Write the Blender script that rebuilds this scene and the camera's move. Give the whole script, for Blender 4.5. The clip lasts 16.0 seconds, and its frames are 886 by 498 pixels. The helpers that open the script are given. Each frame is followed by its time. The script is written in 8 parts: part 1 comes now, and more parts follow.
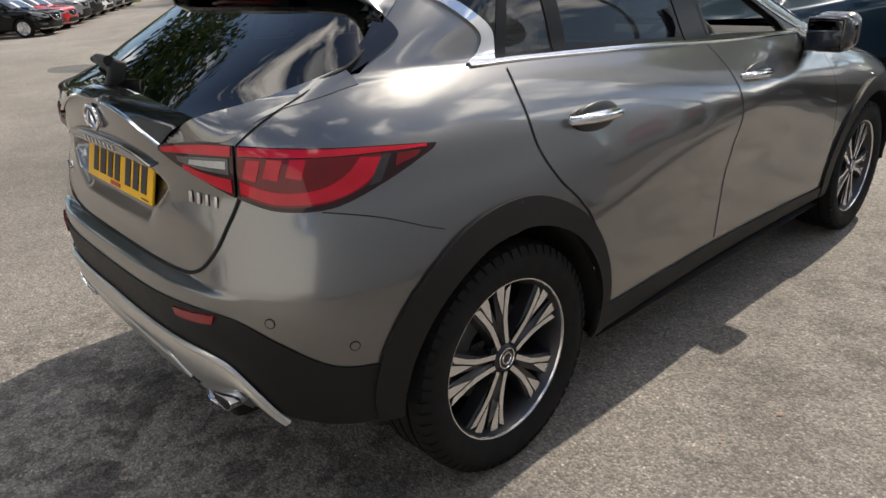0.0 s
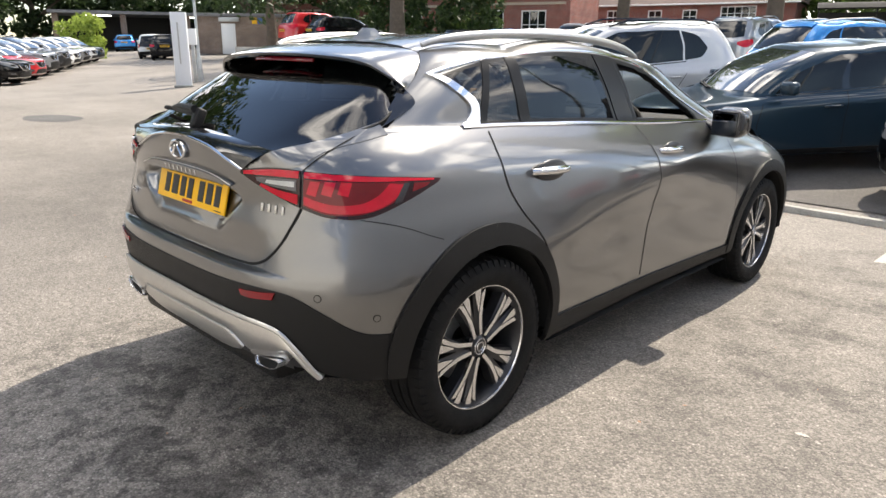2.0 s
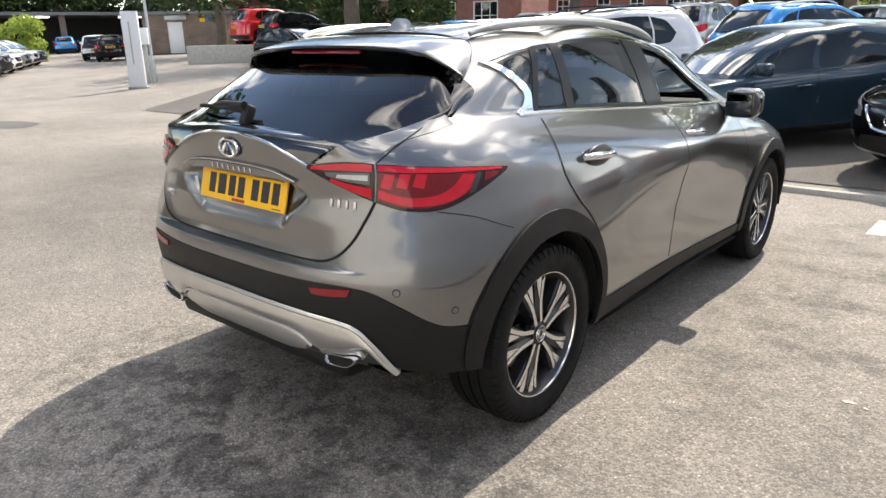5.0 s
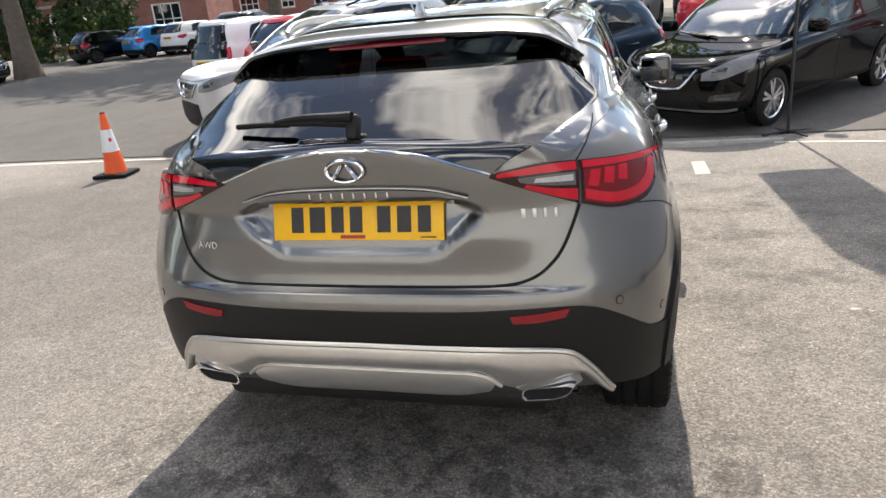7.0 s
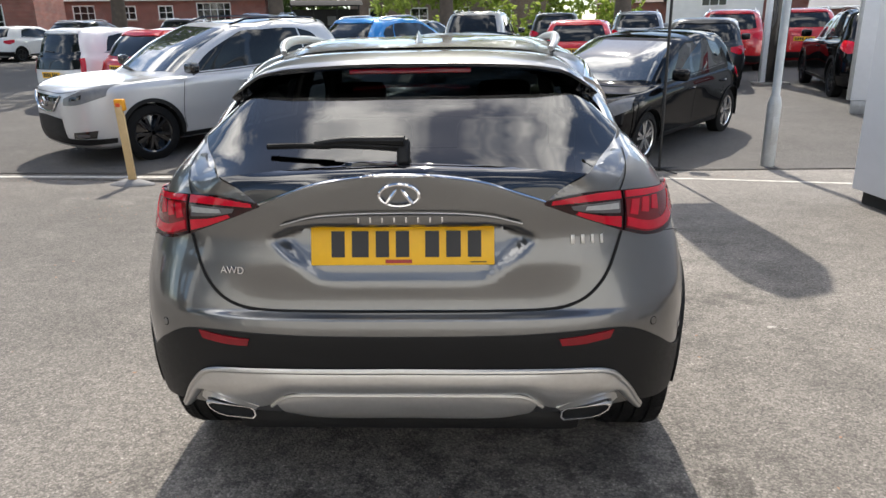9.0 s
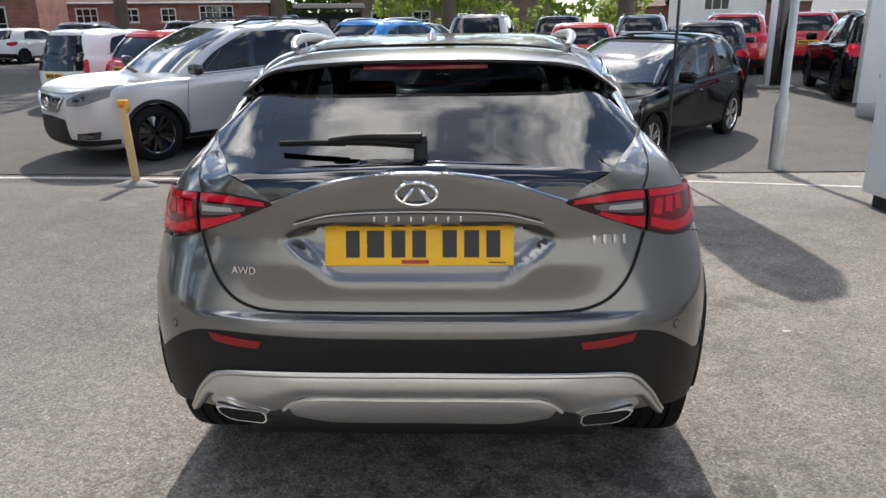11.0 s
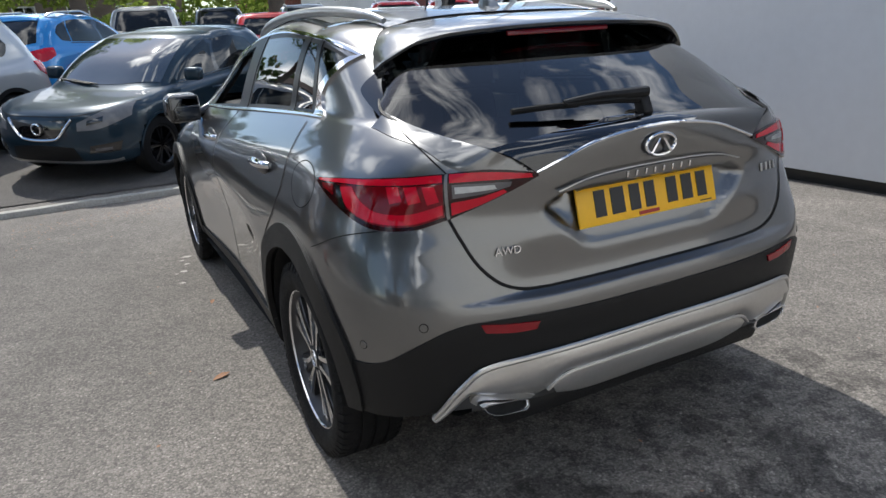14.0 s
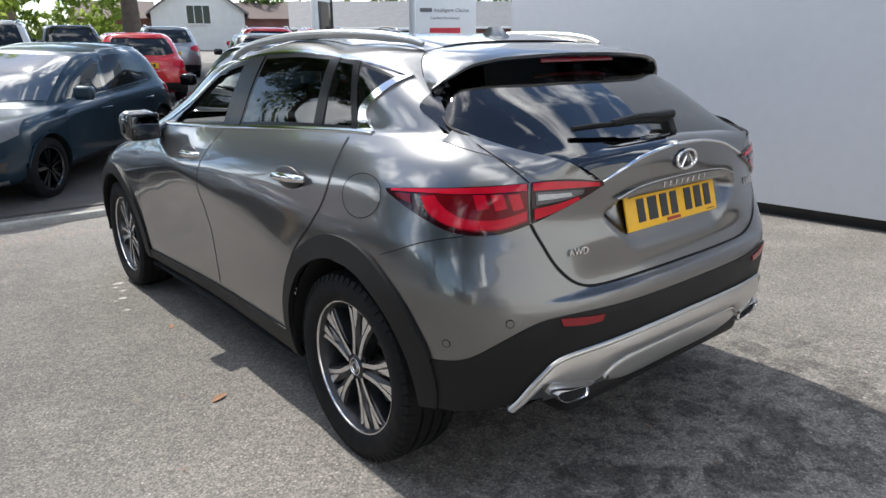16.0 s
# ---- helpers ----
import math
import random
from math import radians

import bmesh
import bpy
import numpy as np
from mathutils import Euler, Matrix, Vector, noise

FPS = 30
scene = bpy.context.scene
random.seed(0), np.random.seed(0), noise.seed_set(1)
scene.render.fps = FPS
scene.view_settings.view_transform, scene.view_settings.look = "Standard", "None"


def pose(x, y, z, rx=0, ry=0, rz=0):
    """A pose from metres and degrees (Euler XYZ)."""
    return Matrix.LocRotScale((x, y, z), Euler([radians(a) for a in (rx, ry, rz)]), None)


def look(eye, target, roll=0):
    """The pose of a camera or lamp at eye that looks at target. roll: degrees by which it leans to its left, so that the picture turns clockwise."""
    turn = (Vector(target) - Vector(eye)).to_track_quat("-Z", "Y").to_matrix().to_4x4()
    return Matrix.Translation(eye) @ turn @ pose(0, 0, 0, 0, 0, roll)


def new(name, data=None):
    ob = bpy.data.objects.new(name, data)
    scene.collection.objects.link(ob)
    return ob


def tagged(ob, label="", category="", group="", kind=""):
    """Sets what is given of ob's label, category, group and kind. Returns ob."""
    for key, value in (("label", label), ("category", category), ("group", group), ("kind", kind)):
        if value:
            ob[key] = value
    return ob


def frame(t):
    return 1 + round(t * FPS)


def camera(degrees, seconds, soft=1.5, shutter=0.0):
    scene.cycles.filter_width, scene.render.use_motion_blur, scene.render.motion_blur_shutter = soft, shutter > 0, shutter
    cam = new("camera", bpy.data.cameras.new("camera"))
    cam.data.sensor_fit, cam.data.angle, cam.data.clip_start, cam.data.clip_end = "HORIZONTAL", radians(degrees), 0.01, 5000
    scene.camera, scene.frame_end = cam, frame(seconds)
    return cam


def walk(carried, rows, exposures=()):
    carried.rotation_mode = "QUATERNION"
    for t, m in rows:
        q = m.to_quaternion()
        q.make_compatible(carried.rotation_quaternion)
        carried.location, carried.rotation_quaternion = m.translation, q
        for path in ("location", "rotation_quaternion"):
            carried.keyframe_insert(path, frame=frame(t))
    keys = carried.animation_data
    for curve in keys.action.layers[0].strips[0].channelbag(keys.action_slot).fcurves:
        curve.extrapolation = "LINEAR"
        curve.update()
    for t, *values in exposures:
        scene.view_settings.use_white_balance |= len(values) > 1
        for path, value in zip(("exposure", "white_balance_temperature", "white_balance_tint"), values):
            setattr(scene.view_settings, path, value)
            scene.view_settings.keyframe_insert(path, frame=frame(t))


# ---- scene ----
cam = camera(66.26, 16.0)
# seconds, eye x y z, yaw to the left of +y, pitch up, roll
PATH = [
    (0, 1.999, -0.364, 1.371, 48.70, -22.30, -3.36),
    (0.5, 2.103, -0.557, 1.380, 46.17, -21.36, -2.21),
    (1, 2.198, -0.722, 1.411, 44.60, -19.45, -1.25),
    (1.5, 2.311, -0.831, 1.420, 44.46, -16.79, -0.28),
    (2, 2.380, -0.920, 1.413, 44.12, -16.48, 0.59),
    (2.5, 2.413, -0.946, 1.409, 43.92, -16.53, 0.81),
    (3, 2.428, -0.957, 1.402, 43.86, -16.30, 0.91),
    (3.5, 2.423, -0.976, 1.404, 44.21, -16.31, 1.22),
    (4, 2.410, -0.994, 1.401, 44.10, -16.75, 0.97),
    (4.5, 2.324, -1.035, 1.407, 43.14, -17.24, 0.91),
    (4.7, 2.248, -1.083, 1.399, 42.30, -17.19, 0.33),
    (6.8, 0.870, -1.514, 1.422, 18.80, -18.50, -6.18),
    (7, 0.746, -1.532, 1.425, 16.04, -18.59, -5.30),
    (7.5, 0.477, -1.598, 1.449, 10.80, -17.71, -4.02),
    (8, 0.263, -1.659, 1.446, 5.21, -17.82, -2.44),
    (8.5, 0.209, -1.643, 1.440, 2.96, -17.22, -1.45),
    (9, 0.196, -1.635, 1.453, 2.53, -16.96, -1.05),
    (9.2, 0.170, -1.648, 1.436, 2.37, -16.31, -0.79),
    (11.5, 0.132, -1.571, 1.425, 2.68, -16.73, -0.89),
    (12, 0.013, -1.566, 1.411, 1.34, -16.58, 0.87),
    (12.5, -0.352, -1.611, 1.447, -3.69, -16.79, -0.13),
    (13, -0.765, -1.515, 1.397, -10.36, -15.94, -1.83),
    (13.5, -1.081, -1.381, 1.387, -19.20, -16.23, -0.75),
    (14, -1.391, -1.223, 1.399, -26.80, -18.21, -3.18),
    (14.5, -1.578, -1.027, 1.376, -32.50, -17.53, -3.64),
    (15, -1.739, -0.963, 1.386, -36.24, -17.42, -1.96),
    (15.5, -1.890, -1.002, 1.394, -38.90, -17.10, -2.02),
    (16, -1.991, -1.021, 1.398, -39.38, -16.19, -0.81),
]


def eye_pose(x, y, z, yaw, pitch, roll):
    return pose(x, y, z, 0, 0, yaw) @ pose(0, 0, 0, 90 + pitch, 0, 0) @ pose(0, 0, 0, 0, 0, roll)


# seconds, stops, kelvin, tint
EXPOSURES = [(0.0, 0.10, 7200, 11), (0.5, 0.42, 7200, 11), (1.0, 0.70, 7200, 11), (2.0, 0.78, 7200, 11), (4.5, 0.80, 7150, 11), (7.0, 0.66, 7050, 11), (9.0, 0.44, 6750, 10), (11.5, 0.24, 6600, 10), (13.0, 0.08, 6350, 9), (14.5, 0.02, 6350, 9), (15.0, 0.02, 6350, 9), (16.0, 0.40, 6400, 9)]
walk(cam, [(t, eye_pose(*row)) for t, *row in PATH], EXPOSURES)

# ---------------------------------------------------------------- light
SUN_UP, SUN_TURN = 51.0, 3.0      # height over the horizon, degrees to the left of +y
world = bpy.data.worlds.new("sky")
scene.world = world
world.use_nodes = True
wn, wl = world.node_tree.nodes, world.node_tree.links
wn.clear()
sky = wn.new("ShaderNodeTexSky")
sky.sky_type, sky.sun_disc = "NISHITA", False
sky.sun_elevation, sky.sun_rotation = radians(SUN_UP), radians(-SUN_TURN)
sky.air_density, sky.dust_density, sky.ozone_density = 1.0, 0.5, 2.0
coord = wn.new("ShaderNodeTexCoord")
squash = wn.new("ShaderNodeMapping")
squash.inputs["Scale"].default_value = (1.0, 1.0, 1.5)
puffs = wn.new("ShaderNodeTexNoise")
puffs.inputs["Scale"].default_value, puffs.inputs["Detail"].default_value, puffs.inputs["Roughness"].default_value = 3.2, 10.0, 0.56
cover = wn.new("ShaderNodeValToRGB")
cover.color_ramp.elements[0].position, cover.color_ramp.elements[1].position = 0.515, 0.655
cloud = wn.new("ShaderNodeMixRGB")
cloud.inputs[2].default_value = (25.0, 24.8, 24.5, 1)
back = wn.new("ShaderNodeBackground")
back.inputs["Strength"].default_value = 0.150
sky_out = wn.new("ShaderNodeOutputWorld")
wl.new(coord.outputs["Generated"], squash.inputs["Vector"])
wl.new(squash.outputs["Vector"], puffs.inputs["Vector"])
wl.new(puffs.outputs["Fac"], cover.inputs["Fac"])
wl.new(cover.outputs["Color"], cloud.inputs[0])
wl.new(sky.outputs["Color"], cloud.inputs[1])
wl.new(cloud.outputs["Color"], back.inputs["Color"])
wl.new(back.outputs["Background"], sky_out.inputs["Surface"])

sun_data = bpy.data.lights.new("sun", "SUN")
sun_data.energy, sun_data.angle, sun_data.color = 4.4, radians(0.6), (1.0, 0.95, 0.87)
sun = new("sun", sun_data)
to_sun = Vector((-math.sin(radians(SUN_TURN)) * math.cos(radians(SUN_UP)), math.cos(radians(SUN_TURN)) * math.cos(radians(SUN_UP)), math.sin(radians(SUN_UP))))
sun.matrix_world = look(to_sun * 60, (0, 0, 0))


# ---------------------------------------------------------------- materials
def shade(name):
    m = bpy.data.materials.new(name)
    m.use_nodes = True
    return m, m.node_tree.nodes, m.node_tree.links, m.node_tree.nodes["Principled BSDF"]


def surface(name, color, rough=0.5, metal=0.0, vary=0.12, scale=6.0, grain=0.0, grain_scale=250.0, coat=0.0, spec=0.5, sheen=1.5):
    """A plain surface with unevenness at two scales and a fine relief."""
    m, n, l, p = shade(name)
    p.inputs["Metallic"].default_value = metal
    p.inputs["Coat Weight"].default_value = coat
    p.inputs["Coat Roughness"].default_value = 0.04
    p.inputs["Specular IOR Level"].default_value = spec
    p.inputs["Coat IOR"].default_value = sheen
    where = n.new("ShaderNodeTexCoord")
    big, small = n.new("ShaderNodeTexNoise"), n.new("ShaderNodeTexNoise")
    for tex, s in ((big, scale), (small, scale * 9)):
        tex.inputs["Scale"].default_value, tex.inputs["Detail"].default_value = s, 6
        l.new(where.outputs["Object"], tex.inputs["Vector"])
    add = n.new("ShaderNodeMath")
    add.operation = "ADD"
    l.new(big.outputs["Fac"], add.inputs[0])
    l.new(small.outputs["Fac"], add.inputs[1])
    ramp = n.new("ShaderNodeMapRange")
    ramp.inputs["From Min"].default_value, ramp.inputs["From Max"].default_value = 0.7, 1.3
    ramp.inputs["To Min"].default_value, ramp.inputs["To Max"].default_value = 1 - vary, 1 + vary
    l.new(add.outputs[0], ramp.inputs["Value"])
    tone = n.new("ShaderNodeVectorMath")
    tone.operation = "SCALE"
    tone.inputs[0].default_value = color
    l.new(ramp.outputs[0], tone.inputs["Scale"])
    l.new(tone.outputs["Vector"], p.inputs["Base Color"])
    rr = n.new("ShaderNodeMapRange")
    rr.inputs["From Min"].default_value, rr.inputs["From Max"].default_value = 0.7, 1.3
    rr.inputs["To Min"].default_value, rr.inputs["To Max"].default_value = rough * (1 - vary * 0.6), min(1, rough * (1 + vary * 0.6))
    l.new(add.outputs[0], rr.inputs["Value"])
    l.new(rr.outputs[0], p.inputs["Roughness"])
    if grain:
        fine = n.new("ShaderNodeTexNoise")
        fine.inputs["Scale"].default_value, fine.inputs["Detail"].default_value = grain_scale, 3
        l.new(where.outputs["Object"], fine.inputs["Vector"])
        bump = n.new("ShaderNodeBump")
        bump.inputs["Strength"].default_value, bump.inputs["Distance"].default_value = grain, 0.004
        l.new(fine.outputs["Fac"], bump.inputs["Height"])
        l.new(bump.outputs["Normal"], p.inputs["Normal"])
    return m


def car_paint(name, color, metal=0.0, rough=0.35, coat=1.0, spec=0.25, sheen=1.5):
    m, n, l, p = shade(name)
    p.inputs["Coat IOR"].default_value = sheen
    p.inputs["Metallic"].default_value, p.inputs["Roughness"].default_value = metal, rough
    p.inputs["Coat Weight"].default_value, p.inputs["Coat Roughness"].default_value = coat, 0.03
    p.inputs["Specular IOR Level"].default_value = spec
    where = n.new("ShaderNodeTexCoord")
    flake, dust = n.new("ShaderNodeTexNoise"), n.new("ShaderNodeTexNoise")
    flake.inputs["Scale"].default_value, flake.inputs["Detail"].default_value = 1400, 1
    dust.inputs["Scale"].default_value, dust.inputs["Detail"].default_value = 5, 7
    mixer = n.new("ShaderNodeMapRange")
    mixer.inputs["To Min"].default_value, mixer.inputs["To Max"].default_value = (0.8, 1.2) if metal else (0.96, 1.04)
    mixer.inputs["From Min"].default_value, mixer.inputs["From Max"].default_value = 0.3, 0.7
    tone = n.new("ShaderNodeVectorMath")
    tone.operation = "SCALE"
    tone.inputs[0].default_value = color
    for tex in (flake, dust):
        l.new(where.outputs["Object"], tex.inputs["Vector"])
    l.new(flake.outputs["Fac"], mixer.inputs["Value"])
    l.new(mixer.outputs[0], tone.inputs["Scale"])
    l.new(tone.outputs["Vector"], p.inputs["Base Color"])
    film = n.new("ShaderNodeMapRange")
    film.inputs["From Min"].default_value, film.inputs["From Max"].default_value = 0.35, 0.75
    film.inputs["To Min"].default_value, film.inputs["To Max"].default_value = 0.015, 0.07
    l.new(dust.outputs["Fac"], film.inputs["Value"])
    l.new(film.outputs[0], p.inputs["Coat Roughness"])
    return m


def glass(name, tint, ior=1.5):
    """A tinted pane: what passes is tinted, and the gloss grows with the angle."""
    m, n, l, p = shade(name)
    n.remove(p)
    clear, gloss, mix, facing = n.new("ShaderNodeBsdfTransparent"), n.new("ShaderNodeBsdfGlossy"), n.new("ShaderNodeMixShader"), n.new("ShaderNodeLayerWeight")
    clear.inputs["Color"].default_value = (*tint, 1)
    gloss.inputs["Roughness"].default_value = 0.015
    gloss.inputs["Color"].default_value = (1, 1, 1, 1)
    facing.inputs["Blend"].default_value = 0.5
    power, scale = n.new("ShaderNodeMath"), n.new("ShaderNodeMapRange")
    power.operation = "POWER"
    power.inputs[1].default_value = 5.0
    scale.inputs["To Min"].default_value, scale.inputs["To Max"].default_value = ((ior - 1) / (ior + 1)) ** 2, 1.0
    l.new(facing.outputs["Facing"], power.inputs[0])
    l.new(power.outputs[0], scale.inputs["Value"])
    l.new(scale.outputs[0], mix.inputs[0])
    l.new(clear.outputs[0], mix.inputs[1])
    l.new(gloss.outputs[0], mix.inputs[2])
    l.new(mix.outputs[0], n["Material Output"].inputs["Surface"])
    return m


def asphalt(name, color, dark, speck=0.5, bays=()):
    """Worn asphalt: pale stones in a darker binder, stains and damp-looking patches."""
    m, n, l, p = shade(name)
    where = n.new("ShaderNodeTexCoord")

    def noise_tex(scale, detail=6, rough=0.6):
        t = n.new("ShaderNodeTexNoise")
        t.inputs["Scale"].default_value, t.inputs["Detail"].default_value, t.inputs["Roughness"].default_value = scale, detail, rough
        l.new(where.outputs["Object"], t.inputs["Vector"])
        return t

    def ramp(src, lo, hi, a, b):
        r = n.new("ShaderNodeMapRange")
        for key, v in (("From Min", lo), ("From Max", hi), ("To Min", a), ("To Max", b)):
            r.inputs[key].default_value = v
        l.new(src, r.inputs["Value"])
        return r.outputs[0]

    def mul(a, b):
        k = n.new("ShaderNodeMath")
        k.operation = "MULTIPLY"
        l.new(a, k.inputs[0])
        l.new(b, k.inputs[1])
        return k.outputs[0]

    stones = n.new("ShaderNodeTexVoronoi")
    stones.inputs["Scale"].default_value = 120
    l.new(where.outputs["Object"], stones.inputs["Vector"])
    sep = n.new("ShaderNodeSeparateColor")
    l.new(stones.outputs["Color"], sep.inputs[0])
    tone = mul(ramp(sep.outputs[0], 0, 1, 1 - speck * 0.55, 1 + speck * 0.75), ramp(stones.outputs["Distance"], 0.1, 0.75, 1.08, 0.74))
    tone = mul(tone, ramp(noise_tex(0.35, 8).outputs["Fac"], 0.3, 0.7, 0.78, 1.2))
    tone = mul(tone, ramp(noise_tex(3.2, 8, 0.7).outputs["Fac"], 0.3, 0.7, 0.86, 1.12))
    tone = mul(tone, ramp(noise_tex(26, 5).outputs["Fac"], 0.3, 0.7, 0.84, 1.14))
    tone = mul(tone, ramp(noise_tex(210, 3).outputs["Fac"], 0.35, 0.65, 0.80, 1.18))
    # scattered pale stones worn clean of binder
    chips = n.new("ShaderNodeTexVoronoi")
    chips.inputs["Scale"].default_value = 62
    l.new(where.outputs["Object"], chips.inputs["Vector"])
    pick = n.new("ShaderNodeSeparateColor")
    l.new(chips.outputs["Color"], pick.inputs[0])
    tone = mul(tone, ramp(mul(ramp(pick.outputs[0], 0.62, 0.72, 0, 1), ramp(chips.outputs["Distance"], 0.24, 0.34, 1, 0)), 0, 1, 0.96, 0.96 + speck * 0.95))
    blotch = ramp(noise_tex(0.8, 10, 0.75).outputs["Fac"], 0.6, 0.72, 0.0, 0.55)
    base = n.new("ShaderNodeMixRGB")
    base.inputs[1].default_value, base.inputs[2].default_value = (*color, 1), (*dark, 1)
    l.new(blotch, base.inputs[0])
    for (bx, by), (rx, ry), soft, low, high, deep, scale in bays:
        # a broad darker area or a damp stain, with an uneven edge of its own
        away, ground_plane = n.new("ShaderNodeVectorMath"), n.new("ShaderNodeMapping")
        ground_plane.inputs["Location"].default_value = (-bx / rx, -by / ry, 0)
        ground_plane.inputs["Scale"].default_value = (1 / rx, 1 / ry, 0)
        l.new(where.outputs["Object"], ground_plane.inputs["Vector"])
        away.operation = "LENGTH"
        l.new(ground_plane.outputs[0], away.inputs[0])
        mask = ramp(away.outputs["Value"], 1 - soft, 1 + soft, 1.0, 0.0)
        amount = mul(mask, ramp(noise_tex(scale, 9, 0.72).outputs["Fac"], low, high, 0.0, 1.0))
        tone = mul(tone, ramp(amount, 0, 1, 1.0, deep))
    out = n.new("ShaderNodeVectorMath")
    out.operation = "SCALE"
    l.new(base.outputs[0], out.inputs[0])
    l.new(tone, out.inputs["Scale"])
    l.new(out.outputs["Vector"], p.inputs["Base Color"])
    p.inputs["Roughness"].default_value = 0.88
    bump = n.new("ShaderNodeBump")
    bump.inputs["Strength"].default_value, bump.inputs["Distance"].default_value = 0.55, 0.005
    bump.invert = True
    l.new(stones.outputs["Distance"], bump.inputs["Height"])
    l.new(bump.outputs["Normal"], p.inputs["Normal"])
    return m


def leaf_mat(name, a, b, thin=0.42):
    m, n, l, p = shade(name)
    geo, mix = n.new("ShaderNodeNewGeometry"), n.new("ShaderNodeMixRGB")
    mix.inputs[1].default_value, mix.inputs[2].default_value = (*a, 1), (*b, 1)
    l.new(geo.outputs["Random Per Island"], mix.inputs[0])
    l.new(mix.outputs[0], p.inputs["Base Color"])
    p.inputs["Roughness"].default_value = 0.55
    thru, blend = n.new("ShaderNodeBsdfTranslucent"), n.new("ShaderNodeMixShader")
    l.new(mix.outputs[0], thru.inputs["Color"])
    blend.inputs[0].default_value = thin
    l.new(p.outputs[0], blend.inputs[1])
    l.new(thru.outputs[0], blend.inputs[2])
    l.new(blend.outputs[0], n["Material Output"].inputs["Surface"])
    return m


def brick_mat(name, a, b, mortar, scale=1.0):
    """Brickwork for walls far off."""
    m, n, l, p = shade(name)
    where, tex = n.new("ShaderNodeTexCoord"), n.new("ShaderNodeTexBrick")
    turn = n.new("ShaderNodeMapping")
    turn.inputs["Rotation"].default_value = (radians(90), 0, 0)
    l.new(where.outputs["Object"], turn.inputs["Vector"])
    l.new(turn.outputs["Vector"], tex.inputs["Vector"])
    tex.inputs["Color1"].default_value, tex.inputs["Color2"].default_value, tex.inputs["Mortar"].default_value = (*a, 1), (*b, 1), (*mortar, 1)
    tex.inputs["Scale"].default_value = scale
    tex.inputs["Brick Width"].default_value, tex.inputs["Row Height"].default_value, tex.inputs["Mortar Size"].default_value = 0.225, 0.075, 0.01
    dirt = n.new("ShaderNodeTexNoise")
    dirt.inputs["Scale"].default_value, dirt.inputs["Detail"].default_value = 1.3, 8
    l.new(where.outputs["Object"], dirt.inputs["Vector"])
    k = n.new("ShaderNodeMapRange")
    k.inputs["From Min"].default_value, k.inputs["From Max"].default_value, k.inputs["To Min"].default_value, k.inputs["To Max"].default_value = 0.3, 0.7, 0.75, 1.2
    l.new(dirt.outputs["Fac"], k.inputs["Value"])
    tone = n.new("ShaderNodeVectorMath")
    tone.operation = "SCALE"
    l.new(tex.outputs["Color"], tone.inputs[0])
    l.new(k.outputs[0], tone.inputs["Scale"])
    l.new(tone.outputs["Vector"], p.inputs["Base Color"])
    p.inputs["Roughness"].default_value = 0.9
    return m


def lamp_mat(name, color, rough=0.10):
    m, n, l, p = shade(name)
    where, cells = n.new("ShaderNodeTexCoord"), n.new("ShaderNodeTexNoise")
    cells.inputs["Scale"].default_value, cells.inputs["Detail"].default_value = 22, 3
    l.new(where.outputs["Object"], cells.inputs["Vector"])
    mix = n.new("ShaderNodeMixRGB")
    mix.inputs[1].default_value = (*[c * 0.75 for c in color], 1)
    mix.inputs[2].default_value = (*[c * 1.2 for c in color], 1)
    l.new(cells.outputs["Fac"], mix.inputs[0])
    l.new(mix.outputs[0], p.inputs["Base Color"])
    p.inputs["Roughness"].default_value = rough
    p.inputs["Specular IOR Level"].default_value = 0.3
    p.inputs["Coat Weight"].default_value, p.inputs["Coat Roughness"].default_value = 0.3, 0.02
    return m


